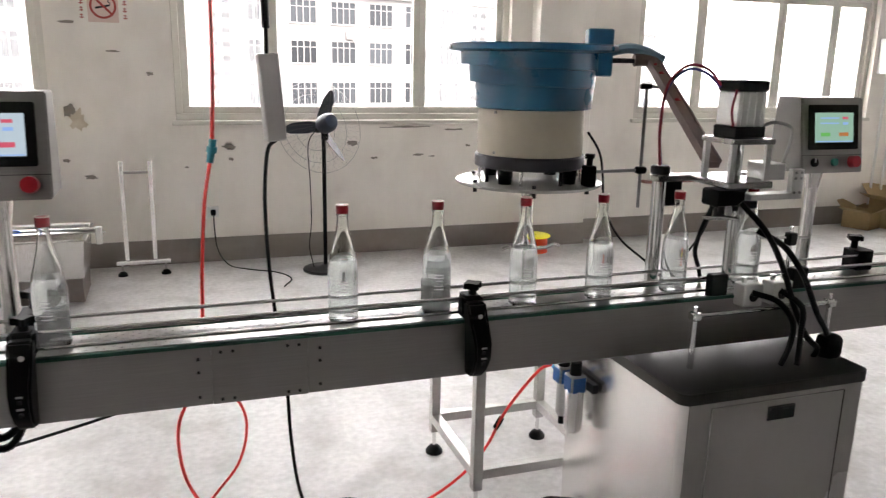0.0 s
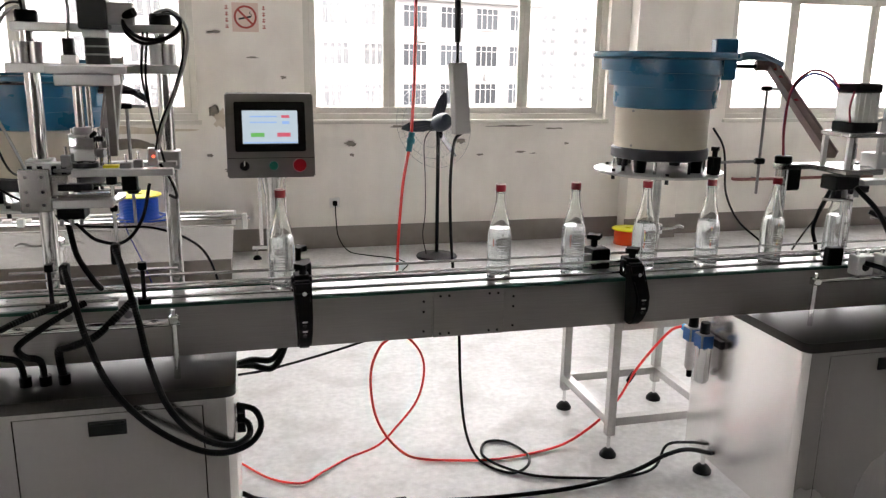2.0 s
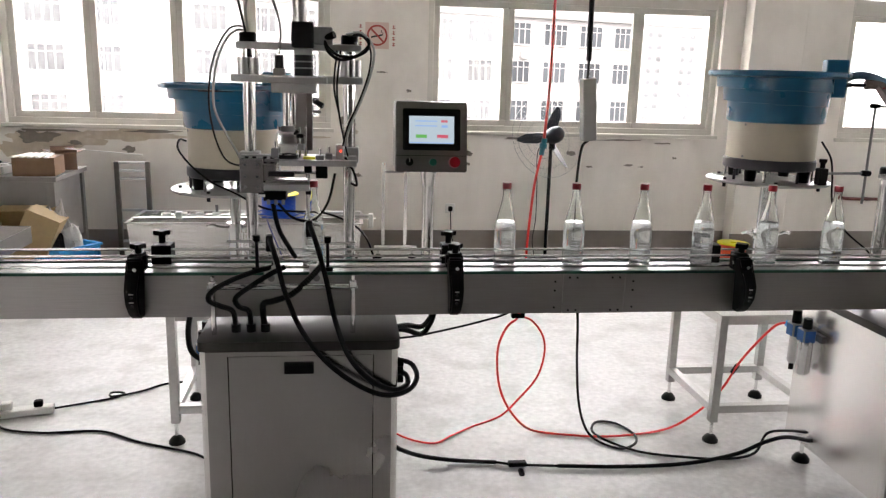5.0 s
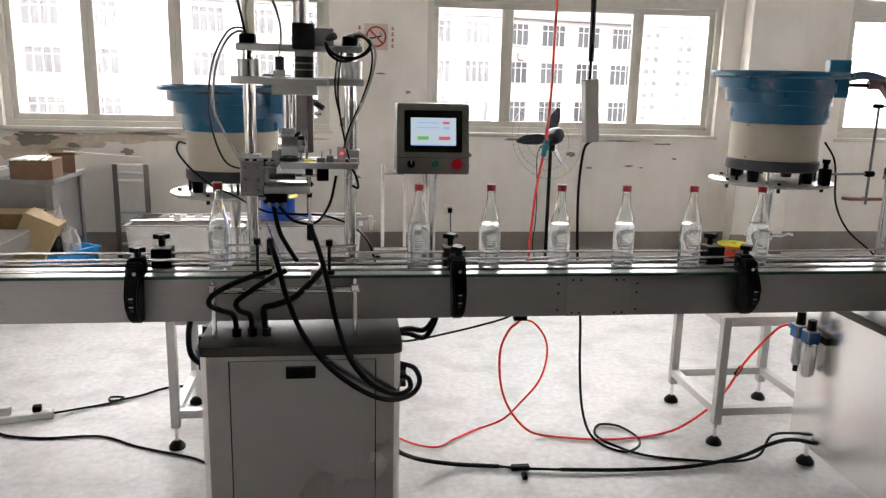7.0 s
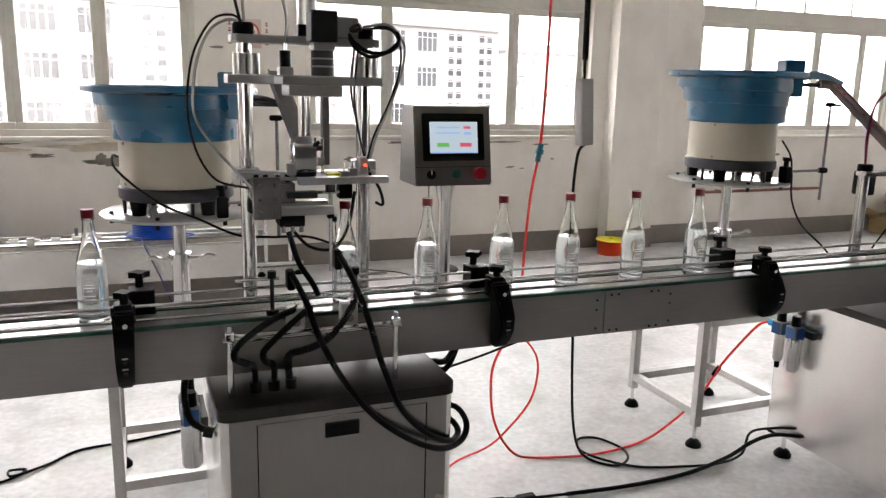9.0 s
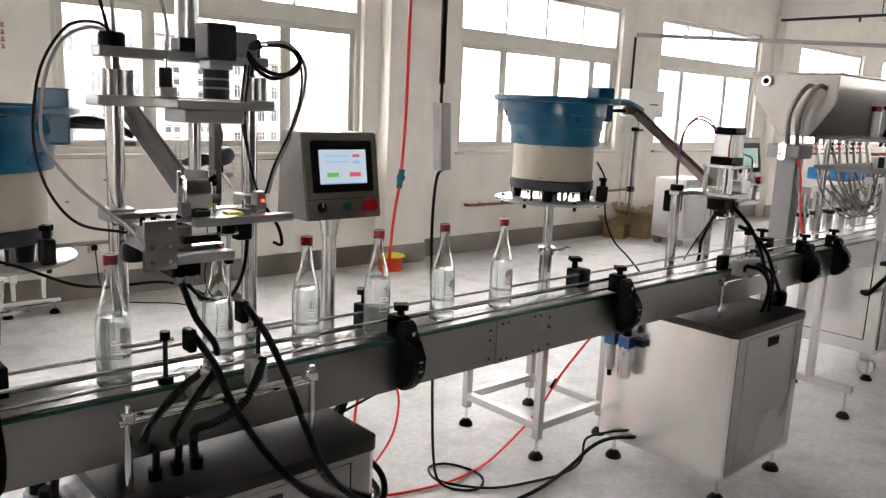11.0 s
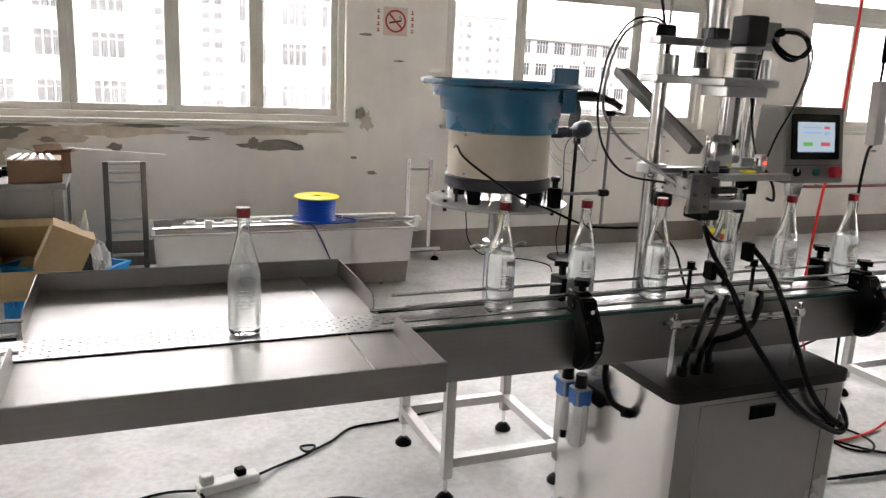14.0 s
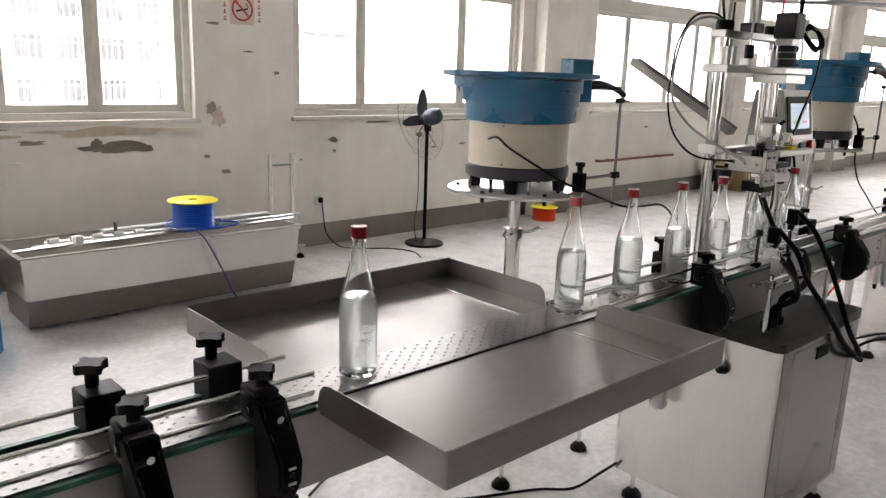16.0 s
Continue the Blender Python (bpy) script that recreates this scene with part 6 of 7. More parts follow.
def work_table():
    t = thing("work_table", (-3.7, 5.9, 0), "grey steel work table heaped with parts and cartons", "table")
    part("tabletop", box(B(), -4.6, -2.92, 5.46, 6.2, 0.77, 0.81, 0.004), TABLEM, t)
    for x in (-4.55, -2.97):
        for y in (5.5, 6.15):
            part("leg", box(B(), x - 0.03, x + 0.03, y - 0.03, y + 0.03, 0, 0.77, 0.003), TABLEM, t)
    part("apron", box(B(), -4.52, -3.0, 5.48, 5.5, 0.42, 0.77), TABLEM, t)
    part("side_panel", box(B(), -2.985, -2.96, 5.54, 6.12, 0.25, 0.77), TABLEM, t)
    return t


work_table()


def carton(x, y, z, w, d, h, turn, label, open_flaps=True, tilt=(0, 0), card=None, fold=(60, -40, -70, 75)):
    c = thing("cardboard_carton", (0, 0, 0), label, "carton")
    t = 0.005
    card = card or CARD
    for x0, x1, y0, y1 in ((-w, w, -d, -d + t), (-w, w, d - t, d), (-w, -w + t, -d + t, d - t), (w - t, w, -d + t, d - t)):
        part("side", box(B(), x0, x1, y0, y1, 0, h), card, c)
    part("bottom", box(B(), -w, w, -d, d, 0, t), card, c)
    if open_flaps:
        for k, (L, W) in enumerate(((d, w), (d, w), (w, d), (w, d))):
            bm = B()
            if k < 2:
                box(bm, -W, W, -0.002, 0.002, 0, L * 0.9)
                bmesh.ops.transform(bm, matrix=pose(0, -d if k == 0 else d, h, fold[k]), verts=bm.verts)
            else:
                box(bm, -0.002, 0.002, -W, W, 0, L * 0.8)
                bmesh.ops.transform(bm, matrix=pose(-w if k == 2 else w, 0, h, 0, fold[k]), verts=bm.verts)
            part("flap", bm, card, c)
    else:
        part("lid", box(B(), -w, w, -d, d, h - t, h), card, c)
    c.matrix_basis = pose(x, y, z, tilt[0], tilt[1], turn)
    BASE[c] = Vector((x, y, z))
    return c


carton(-3.1, 5.64, 0.81, 0.15, 0.14, 0.14, 4, "brown carton with white profiles laid over it on the table", False, (0, 0), OLDCARD)
carton(-3.02, 5.96, 0.81, 0.09, 0.06, 0.14, 25, "small open brown carton behind the larger one", True, (0, 0), OLDCARD)
carton(-2.985, 5.1, 0.34, 0.12, 0.12, 0.28, 4, "brown carton tilted over in the blue crate", False, (0, 25))
carton(-3.15, 5.36, 0.24, 0.16, 0.17, 0.3, 3, "open brown carton lying back in the blue crate, flap hanging out", True, (40, 0), CARD, (112, -125, -150, 70))
carton(7.32, 6.2, 0.0, 0.24, 0.2, 0.3, 8, "open brown carton on the floor by the wall")
carton(7.98, 6.15, 0.0, 0.26, 0.22, 0.38, -4, "taped brown carton with white label by the wall", False)
carton(6.92, 6.3, 0.0, 0.16, 0.14, 0.18, 20, "small dusty carton on the floor by the wall")


def crate():
    c = thing("blue_crate", (0, 0, 0), "bright blue slatted plastic crate on the floor", "crate")
    x0, x1, y0, y1, h = -0.62, 0.0, 0.0, 0.36, 0.34
    for a, b, p, q, m in ((x0, x1, y0, y0 + 0.012, "x"), (x0, x1, y1 - 0.012, y1, "x"), (x0, x0 + 0.012, y0 + 0.012, y1 - 0.012, "y"), (x1 - 0.012, x1, y0 + 0.012, y1 - 0.012, "y")):
        side = part("side", box(B(), a, b, p, q, 0, 0.07), CYAN, c)
        part("band", box(B(), a, b, p, q, h - 0.06, h), CYAN, side)
        part("band", box(B(), a + 0.001, b - 0.001, p + 0.002, q - 0.002, 0.16, 0.19), CYAN, side)
        n = 22 if m == "x" else 13
        me = mesh_of(box(B(), 0, 0.016 if m == "x" else 0.012, 0, 0.012 if m == "x" else 0.016, 0.07, h - 0.06), "rib", CYAN)
        for k in range(n + 1):
            rib = new("rib", me)
            rib.parent = side
            rib.location = (a + (b - a - 0.016) * k / n, p, 0) if m == "x" else (a, p + (q - p - 0.016) * k / n, 0)
    part("bottom", box(B(), x0, x1, y0, y1, 0, 0.012), CYAN, c)
    bm = B()
    box(bm, x0 - 0.015, x1 + 0.015, y0 - 0.015, y0, h - 0.02, h, 0.003)
    box(bm, x0 - 0.015, x1 + 0.015, y1, y1 + 0.015, h - 0.02, h, 0.003)
    box(bm, x0 - 0.015, x0, y0, y1, h - 0.02, h, 0.003)
    box(bm, x1, x1 + 0.015, y0, y1, h - 0.02, h, 0.003)
    part("rim", bm, CYAN, c)
    c.matrix_basis = pose(-2.77, 4.99, 0, 0, 0, -32)
    return c


crate()


def crumpled(name, x, y, z, r, h, material, label, category, seed):
    """A crumpled bag or heap, drawn from a pinched sphere."""
    bm = B()
    bmesh.ops.create_icosphere(bm, subdivisions=4, radius=1.0)
    for v in bm.verts:
        p = v.co.copy()
        q = 1 + 0.35 * noise.noise(p * 1.6 + Vector((seed, 0, 0))) + 0.16 * noise.noise(p * 5 + Vector((0, seed, 0)))
        v.co = Vector((p.x * r * q, p.y * r * q * 0.8, max(-0.02, (p.z + 0.55) * h * q * 0.6)))
    bmesh.ops.translate(bm, verts=bm.verts, vec=(x, y, z))
    return solid(name, bm, material, (x, y, z), label, category, sharp=25)


crumpled("plastic_bag", -2.76, 5.2, 0.22, 0.09, 0.26, BAGM, "crumpled translucent plastic bag in the crate", "bag", 3)
crumpled("rag_bundle", -2.84, 5.12, 0.2, 0.07, 0.26, DARKBOX, "dark cloth bundle in the blue crate", "cloth", 7)
crumpled("plastic_bag", -2.84, 5.22, 0.14, 0.1, 0.5, BAGM, "crumpled translucent plastic bag in the crate", "bag", 11)
rng = random.Random(5)
for k in range(34):
    x, y = rng.uniform(-3.95, -3.3), rng.uniform(5.5, 6.0)
    w, d, h = rng.uniform(0.03, 0.12), rng.uniform(0.02, 0.07), rng.uniform(0.015, 0.07)
    bm = box(B(), -w, w, -d, d, 0, h, 0.004)
    cyl(bm, (-w * 0.5, 0, h), (-w * 0.5, 0, h + 0.015), d * 0.5, seg=10)
    bmesh.ops.transform(bm, matrix=pose(x, y, 0.812, 0, 0, rng.uniform(0, 180)), verts=bm.verts)
    mt, lab = rng.choice(((BLACK, "small black machine part lying on the work table"), (WHITEPL, "small white plastic part lying on the work table"), (GREYBOX, "small grey metal part lying on the work table")))
    solid("machine_part", bm, mt, (x, y, 0.812), lab, "machine part", "parts on the table")
bm = box(B(), -0.3, 0.3, -0.006, 0.006, 0, 0.006)
bmesh.ops.transform(bm, matrix=pose(-2.62, 5.68, 0.985, 0, 3.5, -6), verts=bm.verts)
solid("trim_strip", bm, WHITEPL, (-2.8, 5.72, 0.97), "thin white strip jutting out of the carton on the table", "strip")
for k in range(5):
    bm = box(B(), -0.15, 0.15, -0.013, 0.013, 0, 0.012, 0.002)
    bmesh.ops.transform(bm, matrix=pose(-3.21 + 0.05 * k, 5.62, 0.952, 0, 0, 84 + 4 * k), verts=bm.verts)
    solid("plastic_profile", bm, WHITEPL, (-3.21 + 0.05 * k, 5.62, 0.952), "white plastic profile lying across the open carton", "profile", "profiles on the carton")


# no-smoking notice
def notice():
    n = thing("no_smoking_sign", (-0.444, 6.499, 1.98), "printed red no-smoking notice pasted on the wall", "sign")
    y = 6.4975
    part("sheet", box(B(), -0.55, -0.34, y, y + 0.004, 1.865, 2.095), SIGNPALE, n)
    bm = B()
    cx, cz = -0.444, 1.982

    def ring(r0, r1, a0=0, a1=360, k=40):
        lo, hi = [], []
        for i in range(k + 1):
            a = radians(a0 + (a1 - a0) * i / k)
            lo.append(bm.verts.new((cx + r0 * math.cos(a), y - 0.0022, cz + r0 * math.sin(a))))
            hi.append(bm.verts.new((cx + r1 * math.cos(a), y - 0.0022, cz + r1 * math.sin(a))))
        for i in range(k):
            bm.faces.new((lo[i], lo[i + 1], hi[i + 1], hi[i]))
    ring(0.076, 0.092)
    part("ring", bm, SIGNRED, n)
    part("slash", box(B(), -0.08, 0.08, -0.001, 0.001, -0.008, 0.008, 0, pose(cx, y - 0.002, cz, 0, 45, 0)), SIGNRED, n)
    part("cigarette", box(B(), -0.055, 0.045, -0.0008, 0.0008, -0.007, 0.007, 0, pose(cx, y - 0.001, cz - 0.005, 0, -12, 0)), DARKBOX, n)
    part("smoke_mark", tube(B(), [(cx + 0.045, y - 0.0015, cz + 0.0), (cx + 0.05, y - 0.0015, cz + 0.02), (cx + 0.035, y - 0.0015, cz + 0.03), (cx + 0.04, y - 0.0015, cz + 0.045)], 0.003, 5), DARKBOX, n)
    for sx in (-0.148, 0.148):
        for k in range(4):
            z = 2.06 - 0.05 * k
            part("text_bar", box(B(), cx + sx - 0.014, cx + sx + 0.014, WALL_Y - 0.0015, WALL_Y + 0.001, z - 0.016, z - 0.009), SIGNRED, n)
            part("text_bar", box(B(), cx + sx - 0.003, cx + sx + 0.003, WALL_Y - 0.0019, WALL_Y + 0.001, z - 0.02, z + 0.014), SIGNRED, n)
            part("text_bar", box(B(), cx + sx - 0.012, cx + sx + 0.012, WALL_Y - 0.0015, WALL_Y + 0.001, z + 0.003, z + 0.008), SIGNRED, n)


notice()


# scuffs and peeled paint below the windows
def peel(x, z, w, h, seed, material=None, depth=0.009):
    bm = B()
    pts = []
    for i in range(40):
        a = 2 * math.pi * i / 40
        q = 0.8 + 0.55 * noise.noise(Vector((math.cos(a) * 1.7, math.sin(a) * 1.7, seed))) + 0.25 * noise.noise(Vector((math.cos(a) * 6, math.sin(a) * 6, seed)))
        pts.append(bm.verts.new((x + w * q * math.cos(a), WALL_Y - depth, z + h * q * math.sin(a))))
    bm.faces.new(pts)
    bmesh.ops.triangulate(bm, faces=bm.faces)
    return solid("peeled_patch", bm, material or PEEL, (x, WALL_Y, z), "flaked patch of bare plaster on the white wall", "wall damage", "peeled patches")


for k, (x, z, w, h) in enumerate(((-1.43, 0.95, 0.33, 0.045), (-1.62, 0.985, 0.05, 0.04), (-2.03, 1.0, 0.1, 0.022), (-3.42, 1.03, 0.2, 0.07), (-2.64, 0.93, 0.06, 0.03), (-3.1, 0.98, 0.07, 0.02), (-0.74, 1.22, 0.05, 0.05), (0.415, 0.935, 0.06, 0.03), (0.42, 0.84, 0.02, 0.02), (1.41, 0.95, 0.05, 0.025), (1.6, 0.825, 0.04, 0.012), (1.99, 0.845, 0.06, 0.012), (2.12, 0.83, 0.04, 0.008), (-0.7, 1.86, 0.07, 0.014), (-0.4, 1.66, 0.05, 0.01), (-0.15, 1.5, 0.03, 0.02), (-0.62, 0.72, 0.05, 0.02), (2.3, 1.06, 0.12, 0.01), (0.9, 1.085, 0.2, 0.012), (-2.4, 1.09, 0.3, 0.014), (-3.3, 1.085, 0.25, 0.016), (1.9, 1.085, 0.25, 0.01), (5.3, 0.93, 0.05, 0.015), (6.0, 0.88, 0.03, 0.012), (-0.78, 0.85, 0.03, 0.015), (0.08, 0.78, 0.02, 0.01), (2.45, 0.92, 0.025, 0.012))):
    peel(x, z, w, h, 3.7 * k)

for k, (x, z, w, h) in enumerate(((-3.2, 1.0, 0.45, 0.1), (-2.55, 1.05, 0.5, 0.06), (-3.55, 0.9, 0.2, 0.16), (-1.5, 1.06, 0.6, 0.04), (-0.68, 1.15, 0.07, 0.09))):
    ob = peel(x, z, w, h, 50 + 2.3 * k, STAIN, 0.001 + 0.0015 * k)
    tagged(ob, "yellowed damp stain on the white plaster wall", "wall damage", "damp stains")

# pipes and the electric box farther along
p = thing("rusty_pipe", (5.0, 6.42, 0.2), "rust-red water pipe along the wall near the floor", "pipe")
hose(p, "run", [(4.27, 6.49, 0.545), (4.3, 6.43, 0.545), (4.6, 6.42, 0.545), (5.4, 6.42, 0.548), (5.9, 6.42, 0.548)], 0.016, mat("rust_red_paint", (0.24, 0.09, 0.075), 0.6, 0, 0.3, 20, 0.1), n=4)
for x in (4.5, 5.6):
    part("clip", box(B(), x - 0.01, x + 0.01, 6.42, 6.5, 0.525, 0.56), GREYBOX, p)
e = thing("electric_box", (7.45, 6.42, 1.55), "white enamelled electric distribution box on the wall", "electric box")
part("housing", box(B(), 7.03, 7.87, 6.36, 6.5, 1.6, 1.96, 0.006), WHITEPL, e)
part("door", box(B(), 7.06, 7.84, 6.35, 6.36, 1.63, 1.93, 0.004), WHITEPL, e)
part("latch", box(B(), 7.5, 7.7, 6.34, 6.35, 1.76, 1.775), DARKBOX, e)
for x in (7.15, 7.3, 7.45):
    part("drop_conduit", cyl(B(), (x, 6.46, 0.2), (x, 6.46, 1.6), 0.014, seg=8), WHITEPL, e)
part("feed_conduit", cyl(B(), (7.2, 6.46, 1.96), (7.2, 6.46, 2.63), 0.016, seg=8), DARKBOX, e)
p = thing("cable_tray", (11, 6.4, 2.62), "grey cable pipe slung across the hall from the wall box", "pipe")
part("drop", cyl(B(), (14.6, -0.6, 2.64), (14.6, -0.6, CEIL_Z), 0.02, seg=8), GREYPL, p)
part("pipe", cyl(B(), (7.2, 6.44, 2.66), (14.6, -0.6, 2.66), 0.028, seg=10), GREYPL, p)
p = thing("ceiling_pipe", (11, 3, 3.22), "dark sprinkler pipe hung below the ceiling", "pipe")
part("run", cyl(B(), (10.9, -4, 3.22), (10.9, 6.3, 3.22), 0.022, seg=10), DARKBOX, p)
for y in (-2, 1.5, 4.8):
    part("hanger", cyl(B(), (10.9, y, 3.22), (10.9, y, CEIL_Z), 0.008, seg=6), DARKBOX, p)
    part("sprinkler", cyl(B(), (10.9, y + 0.3, 3.14), (10.9, y + 0.3, 3.22), 0.018, seg=8), DARKBOX, p)


# ---- filling machine beyond the second capper ----
def filler():
    f = thing("filling_machine", (3.1, 2.1, 0), "stainless filling machine with sloping hopper, tubes and nozzles", "filling machine")
    # hopper: wedge-shaped trough drawn out along the line
    hx0, hx1 = 2.62, 4.4
    out = [(2.13, 1.92), (2.65, 1.92), (2.65, 1.8), (2.45, 1.55), (2.27, 1.55), (2.13, 1.76)]
    bm = prism(B(), out, "x", hx0, hx1)
    bmesh.ops.bevel(bm, geom=list(bm.edges), offset=0.006, segments=2, affect="EDGES")
    hop = part("hopper", bm, HOPPERM, f, "brushed steel hopper")
    part("hopper_rim", box(B(), hx0 - 0.012, hx1 + 0.012, 2.115, 2.665, 1.92, 1.932, 0.003), HOPPERM, hop)
    part("hopper_port", cyl(B(), (hx0 - 0.03, 2.56, 1.88), (hx0, 2.56, 1.88), 0.03, seg=18), CHROME, hop, "chrome clamp port")
    part("port_bore", cyl(B(), (hx0 - 0.032, 2.56, 1.88), (hx0 - 0.03, 2.56, 1.88), 0.019, seg=16), BLACK, hop)
    for k, y in enumerate((2.22, 2.28)):
        hose(f, "feed_tube", [(hx0 - 0.0, y - 0.02, 1.84), (hx0 - 0.05, y, 1.85), (hx0 - 0.09, y + 0.03, 1.8), (hx0 - 0.1, y + 0.07, 1.7), (hx0 - 0.09, y + 0.08, 1.6), (hx0 - 0.07, y + 0.08, 1.5)], 0.015, MILKTUBE, "milky feed tube")
    part("support_column", box(B(), 2.52, 2.62, 2.28, 2.4, 0.3, 1.48, 0.004), GREYBOX, f, "grey support column")
    part("manifold", box(B(), 2.46, 2.64, 2.24, 2.44, 1.42, 1.5, 0.006), GREYBOX, f)
    for z in (1.43, 1.46, 1.49):
        part("clamp_ring", cyl(B(), (2.445, 2.34, z), (2.46, 2.34, z), 0.025, seg=12), CHROME, f)
    hose(f, "red_tube", [(2.5, 2.26, 1.42), (2.5, 2.23, 1.3), (2.46, 2.2, 1.18), (2.42, 2.16, 1.05), (2.4, 2.12, 0.97)], 0.008, REDHOSE, "red tube")
    hose(f, "pink_tube", [(2.52, 2.26, 1.42), (2.46, 2.22, 1.25), (2.5, 2.18, 1.1), (2.42, 2.13, 1.0)], 0.007, TUBEW)
    # nozzle frame astride the belt
    for x in (2.75, 3.75):
        for y in (1.83, 2.2):
            part("frame_post", cyl(B(), (x, y, 0.8), (x, y, 1.56), 0.018, seg=14), CHROME, f)
    part("frame_plate", box(B(), 2.68, 3.82, 1.8, 2.24, 1.36, 1.385, 0.003), GREYBOX, f)
    part("frame_plate", box(B(), 2.68, 3.82, 1.8, 2.24, 1.54, 1.565, 0.003), GREYBOX, f)
    part("nozzle_bar", box(B(), 2.8, 3.7, 1.93, 1.98, 1.29, 1.33, 0.003), ALU, f)
    for k in range(8):
        x = 2.84 + 0.115 * k
        n = part("nozzle", cyl(B(), (x, 1.955, 1.17), (x, 1.955, 1.3), 0.011, 0.013, 12), CHROME, f, "chrome filling nozzle")
        part("nozzle_tip", cyl(B(), (x, 1.955, 1.12), (x, 1.955, 1.17), 0.006, seg=10), CHROME, n)
        part("valve", cyl(B(), (x, 1.955, 1.385), (x, 1.955, 1.45), 0.019, seg=12), DARKBOX if k % 2 else ALU, f)
        part("clamp_ring", cyl(B(), (x, 1.955, 1.46), (x, 1.955, 1.475), 0.025, seg=12), REDBTN, f)
        for q in range(2):
            j = random.Random(31 * k + q)
            u = [j.uniform(-0.06, 0.06) for _ in range(12)]
            hose(f, "nozzle_tube", [(x, 1.955, 1.33), (x - 0.03 + u[0], 1.9 + u[1], 1.38 + u[2]), (x - 0.08 + u[3], 1.9 + u[4], 1.24 + u[5]), (x - 0.04 + u[6], 2.02 + u[7], 1.12 + u[8]), (x - 0.06 + u[9], 2.2, 1.2 + u[10]), (x - 0.02, 2.3, 1.5)], 0.0065, CLEARTUBE if q else MILKTUBE, "clear filling tube")
        for z in (1.5, 1.47, 1.44):
            part("hose_clip", cyl(B(), (x - 0.02, 2.3, z), (x - 0.02, 2.3, z + 0.012), 0.016, seg=10), (REDBTN, CHROME, DARKBOX)[k % 3], f)
        part("feed_valve", cyl(B(), (x - 0.02, 2.3, 1.5), (x - 0.02, 2.3, 1.56), 0.013, 0.02, 12), CHROME, f)
    for x in (2.95, 3.4):
        part("air_cylinder", cyl(B(), (x, 2.02, 1.565), (x, 2.02, 1.72), 0.028, seg=16), ALU, f)
        part("cylinder_cap", cyl(B(), (x, 2.02, 1.72), (x, 2.02, 1.75), 0.03, seg=16), REDBTN if x < 3.2 else BLACK, f)
    part("pump_bed", box(B(), 2.62, 4.2, 2.12, 2.6, 0.8, 0.9, 0.01), PLATE, f, "steel pump bed")
    for k in range(6):
        x = 2.75 + 0.2 * k
        part("pump_barrel", cyl(B(), (x, 2.3, 0.9), (x, 2.3, 1.2), 0.03, seg=14), CHROME, f)
        part("barrel_cap", cyl(B(), (x, 2.3, 1.2), (x, 2.3, 1.24), 0.036, seg=14), ALU, f)
    cab = part("base_cabinet", box(B(), 3.1, 4.25, 1.88, 2.5, 0.18, 0.775, 0.008), CABINET, f, "bright steel base cabinet")
    part("cabinet_top", box(B(), 3.09, 4.26, 1.87, 2.51, 0.775, 0.8, 0.006), SHADEDTOP, cab, "steel top plate with a dark reflection put in its colour")
    part("side_door", box(B(), 3.094, 3.1, 1.96, 2.4, 0.27, 0.75, 0.002), CABINET, cab)
    for y in (1.957, 2.4):
        part("door_gap", box(B(), 3.096, 3.101, y, y + 0.003, 0.27, 0.75), BLACK, cab)
    part("door_gap", box(B(), 3.096, 3.101, 1.96, 2.4, 0.267, 0.27), BLACK, cab)
    # Front face darkened by colour, to look turned from the light.
    part("front_panel", box(B(), 3.13, 4.22, 1.874, 1.88, 0.21, 0.75, 0.002), DARKENEDM, cab)
    for x in (3.45, 3.9):
        part("handle", box(B(), x - 0.045, x + 0.045, 1.868, 1.876, 0.65, 0.69, 0.002), BLACK, cab, "black recessed pull")
    hose(f, "cabinet_cable", [(3.09, 2.0, 0.58), (3.0, 1.93, 0.6), (3.02, 1.86, 0.7), (3.15, 1.8, 0.8), (3.4, 1.78, 0.88), (3.7, 1.82, 0.95)], 0.016, RUBBER, "black ribbed cable sleeve", 0.14)
    for x, y in ((3.3, 2.0), (4.05, 2.0)):
        part("caster_fork", box(B(), x - 0.02, x + 0.02, y - 0.03, y + 0.03, 0.08, 0.18, 0.006), CHROME, f)
        part("caster_wheel", cyl(B(), (x - 0.018, y - 0.02, 0.05), (x + 0.018, y - 0.02, 0.05), 0.05, seg=18), WHITEPL, f, "grey castor wheel")
    for x in (3.14, 4.2):
        for y in (1.92, 2.44):
            feet(x, y, 0.185, f)
    for y in (2.2, 2.5):
        part("bed_leg", box(B(), 2.66, 2.7, y - 0.02, y + 0.02, 0.1, 0.8, 0.002), FRAMEM, f)
        feet(2.68, y, 0.105, f)
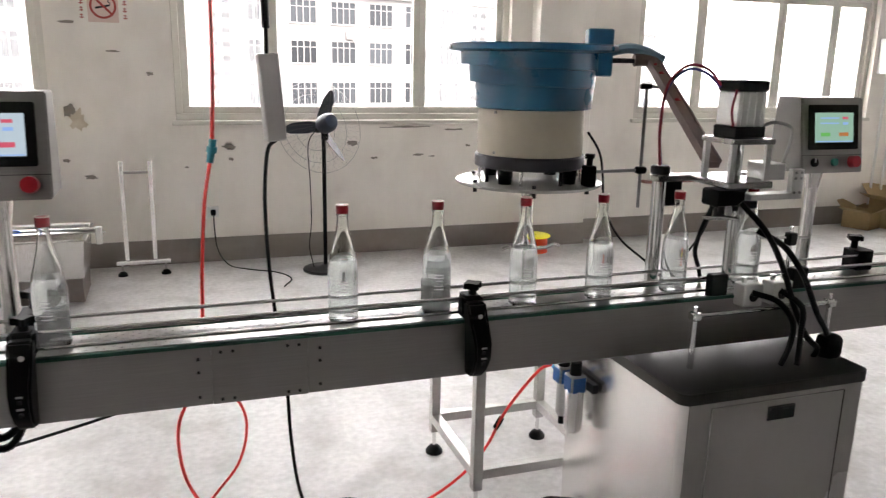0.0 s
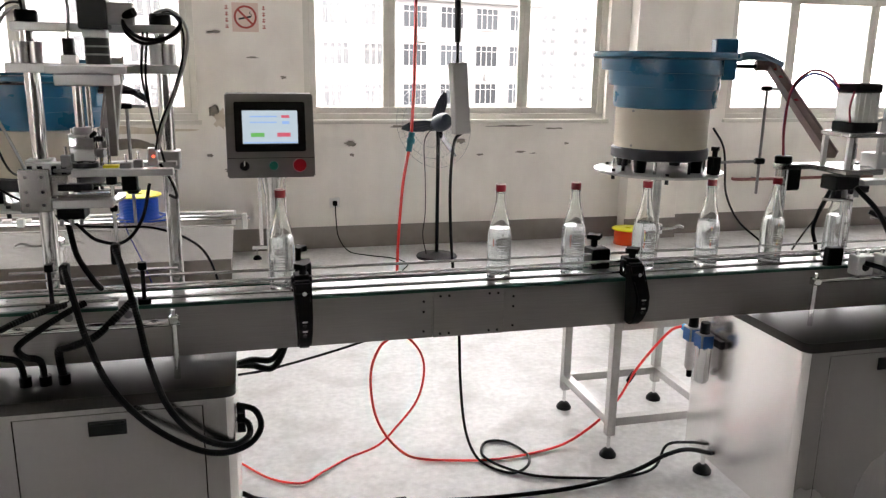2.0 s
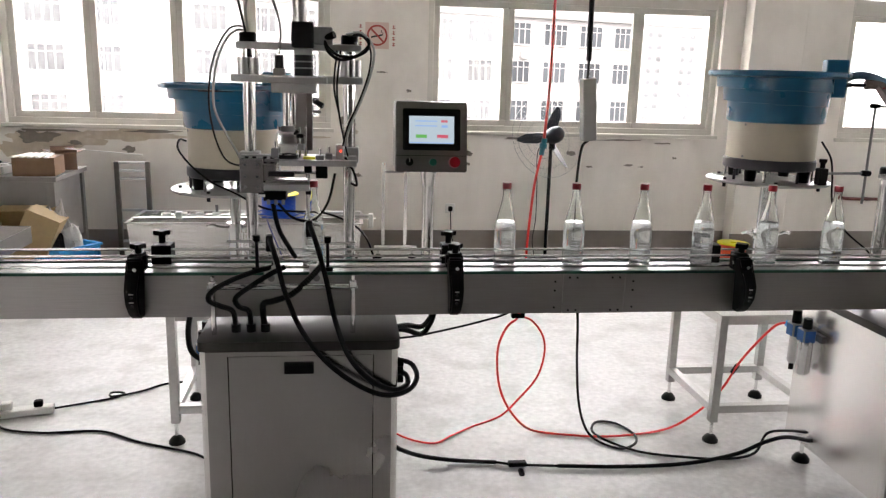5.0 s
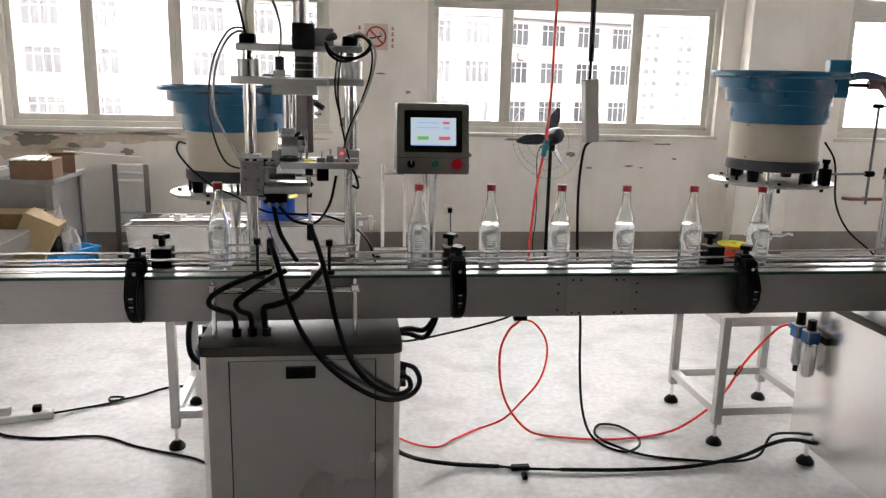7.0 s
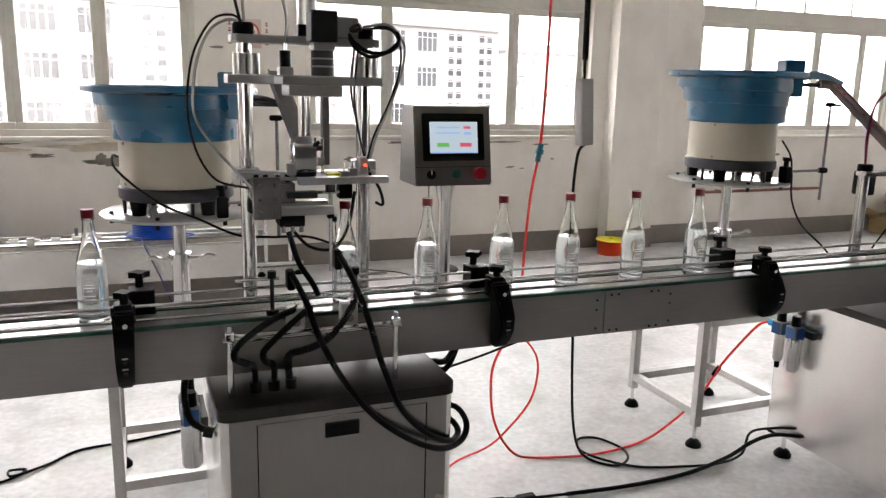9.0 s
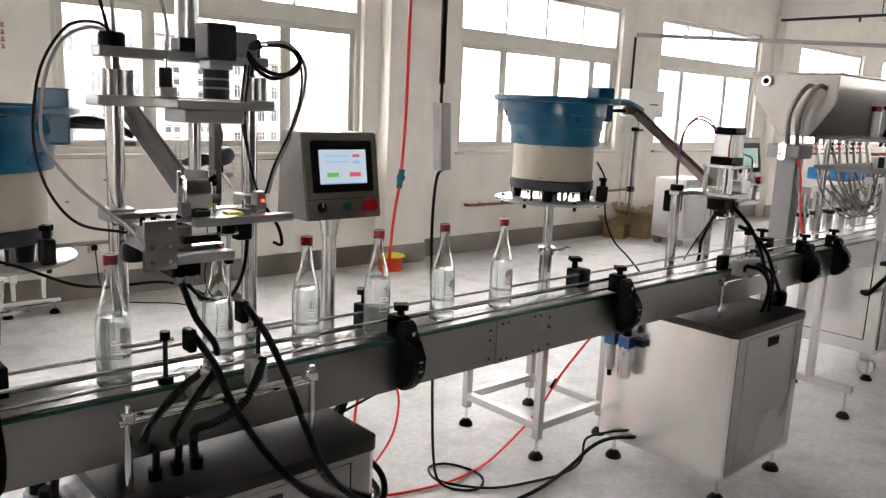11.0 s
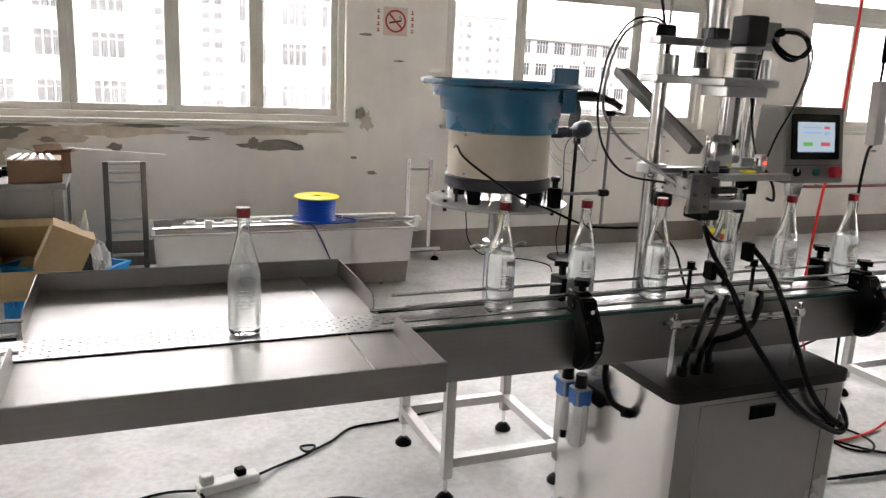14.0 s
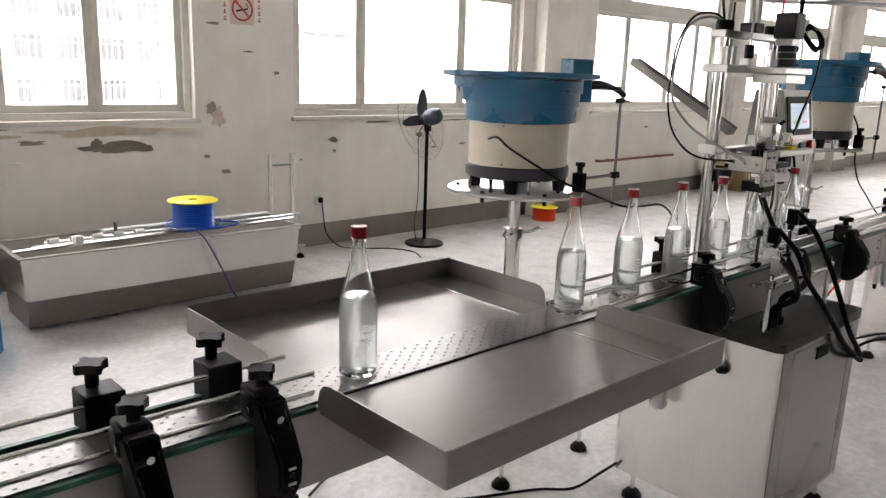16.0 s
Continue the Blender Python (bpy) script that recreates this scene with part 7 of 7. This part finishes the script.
    # bundles of black hose over the far nozzles, and sensor heads on the near posts
    for k in range(5):
        j = random.Random(90 + k)
        hose(f, "black_hose", [(3.0 + 0.16 * k, 2.0, 1.74), (3.1 + 0.16 * k, 1.95 + j.uniform(-0.08, 0.08), 1.84), (3.3 + 0.15 * k, 2.0, 1.8 + j.uniform(-0.05, 0.05)), (3.5 + 0.12 * k, 2.12, 1.66), (3.6 + 0.1 * k, 2.2, 1.5)], 0.011, RUBBER, "black hose over the nozzle frame")
    for x in (2.75, 3.05, 3.35):
        part("guard_post", box(B(), x - 0.02, x + 0.02, 1.81, 1.85, 0.97, 1.37, 0.003), GREYPL, f)
        part("sensor_head", cyl(B(), (x, 1.83, 1.4), (x, 1.83, 1.46), 0.024, seg=14), BLACK, f)
    for k in range(6):
        part("pump_ring", cyl(B(), (2.75 + 0.2 * k, 2.3, 1.05), (2.75 + 0.2 * k, 2.3, 1.075), 0.04, seg=14), DARKBOX, f)
    part("sump_tray", box(B(), 3.2, 3.7, 2.25, 2.5, 1.26, 1.34, 0.01), CYAN, f, "bright blue plastic tray among the tubes")
    return f


filler().location.x += 0.48
c = thing("white_cabinet", (7.28, 5.55, 0), "pale grey cabinet on castors standing by the wall", "cabinet")
part("body", box(B(), 6.96, 7.6, 5.35, 5.8, 0.1, 0.86, 0.02, segments=2), GREYPL, c)
part("door", box(B(), 7.0, 7.56, 5.342, 5.35, 0.16, 0.8, 0.003), GREYPL, c)
part("handle", box(B(), 7.48, 7.5, 5.325, 5.342, 0.5, 0.62, 0.003), GREYBOX, c)
for x in (7.03, 7.53):
    for y in (5.42, 5.73):
        part("caster", cyl(B(), (x - 0.02, y, 0.05), (x + 0.02, y, 0.05), 0.05, seg=14), GREYBOX, c)


# ---- motion ----
TRAVEL = [(0.0, 0.0), (0.25, -0.041), (0.5, -0.076), (0.75, -0.096), (1.0, -0.1), (1.6, -0.1), (2.1, -0.102), (2.4, -0.118), (2.7, -0.165), (3.0, -0.217), (3.5, -0.3), (4.0, -0.379), (5.0, -0.54), (7.0, -0.862), (8.0, -1.026), (9.0, -1.19), (10.0, -1.352), (12.5, -1.756), (14.5, -2.096), (16.0, -2.349)]


def motions():
    for ob in [BELT] + BOTTLES:
        o = Vector(BASE[ob])
        walk(ob, [(t, pose(o.x + d, o.y, o.z)) for t, d in TRAVEL])


motions()
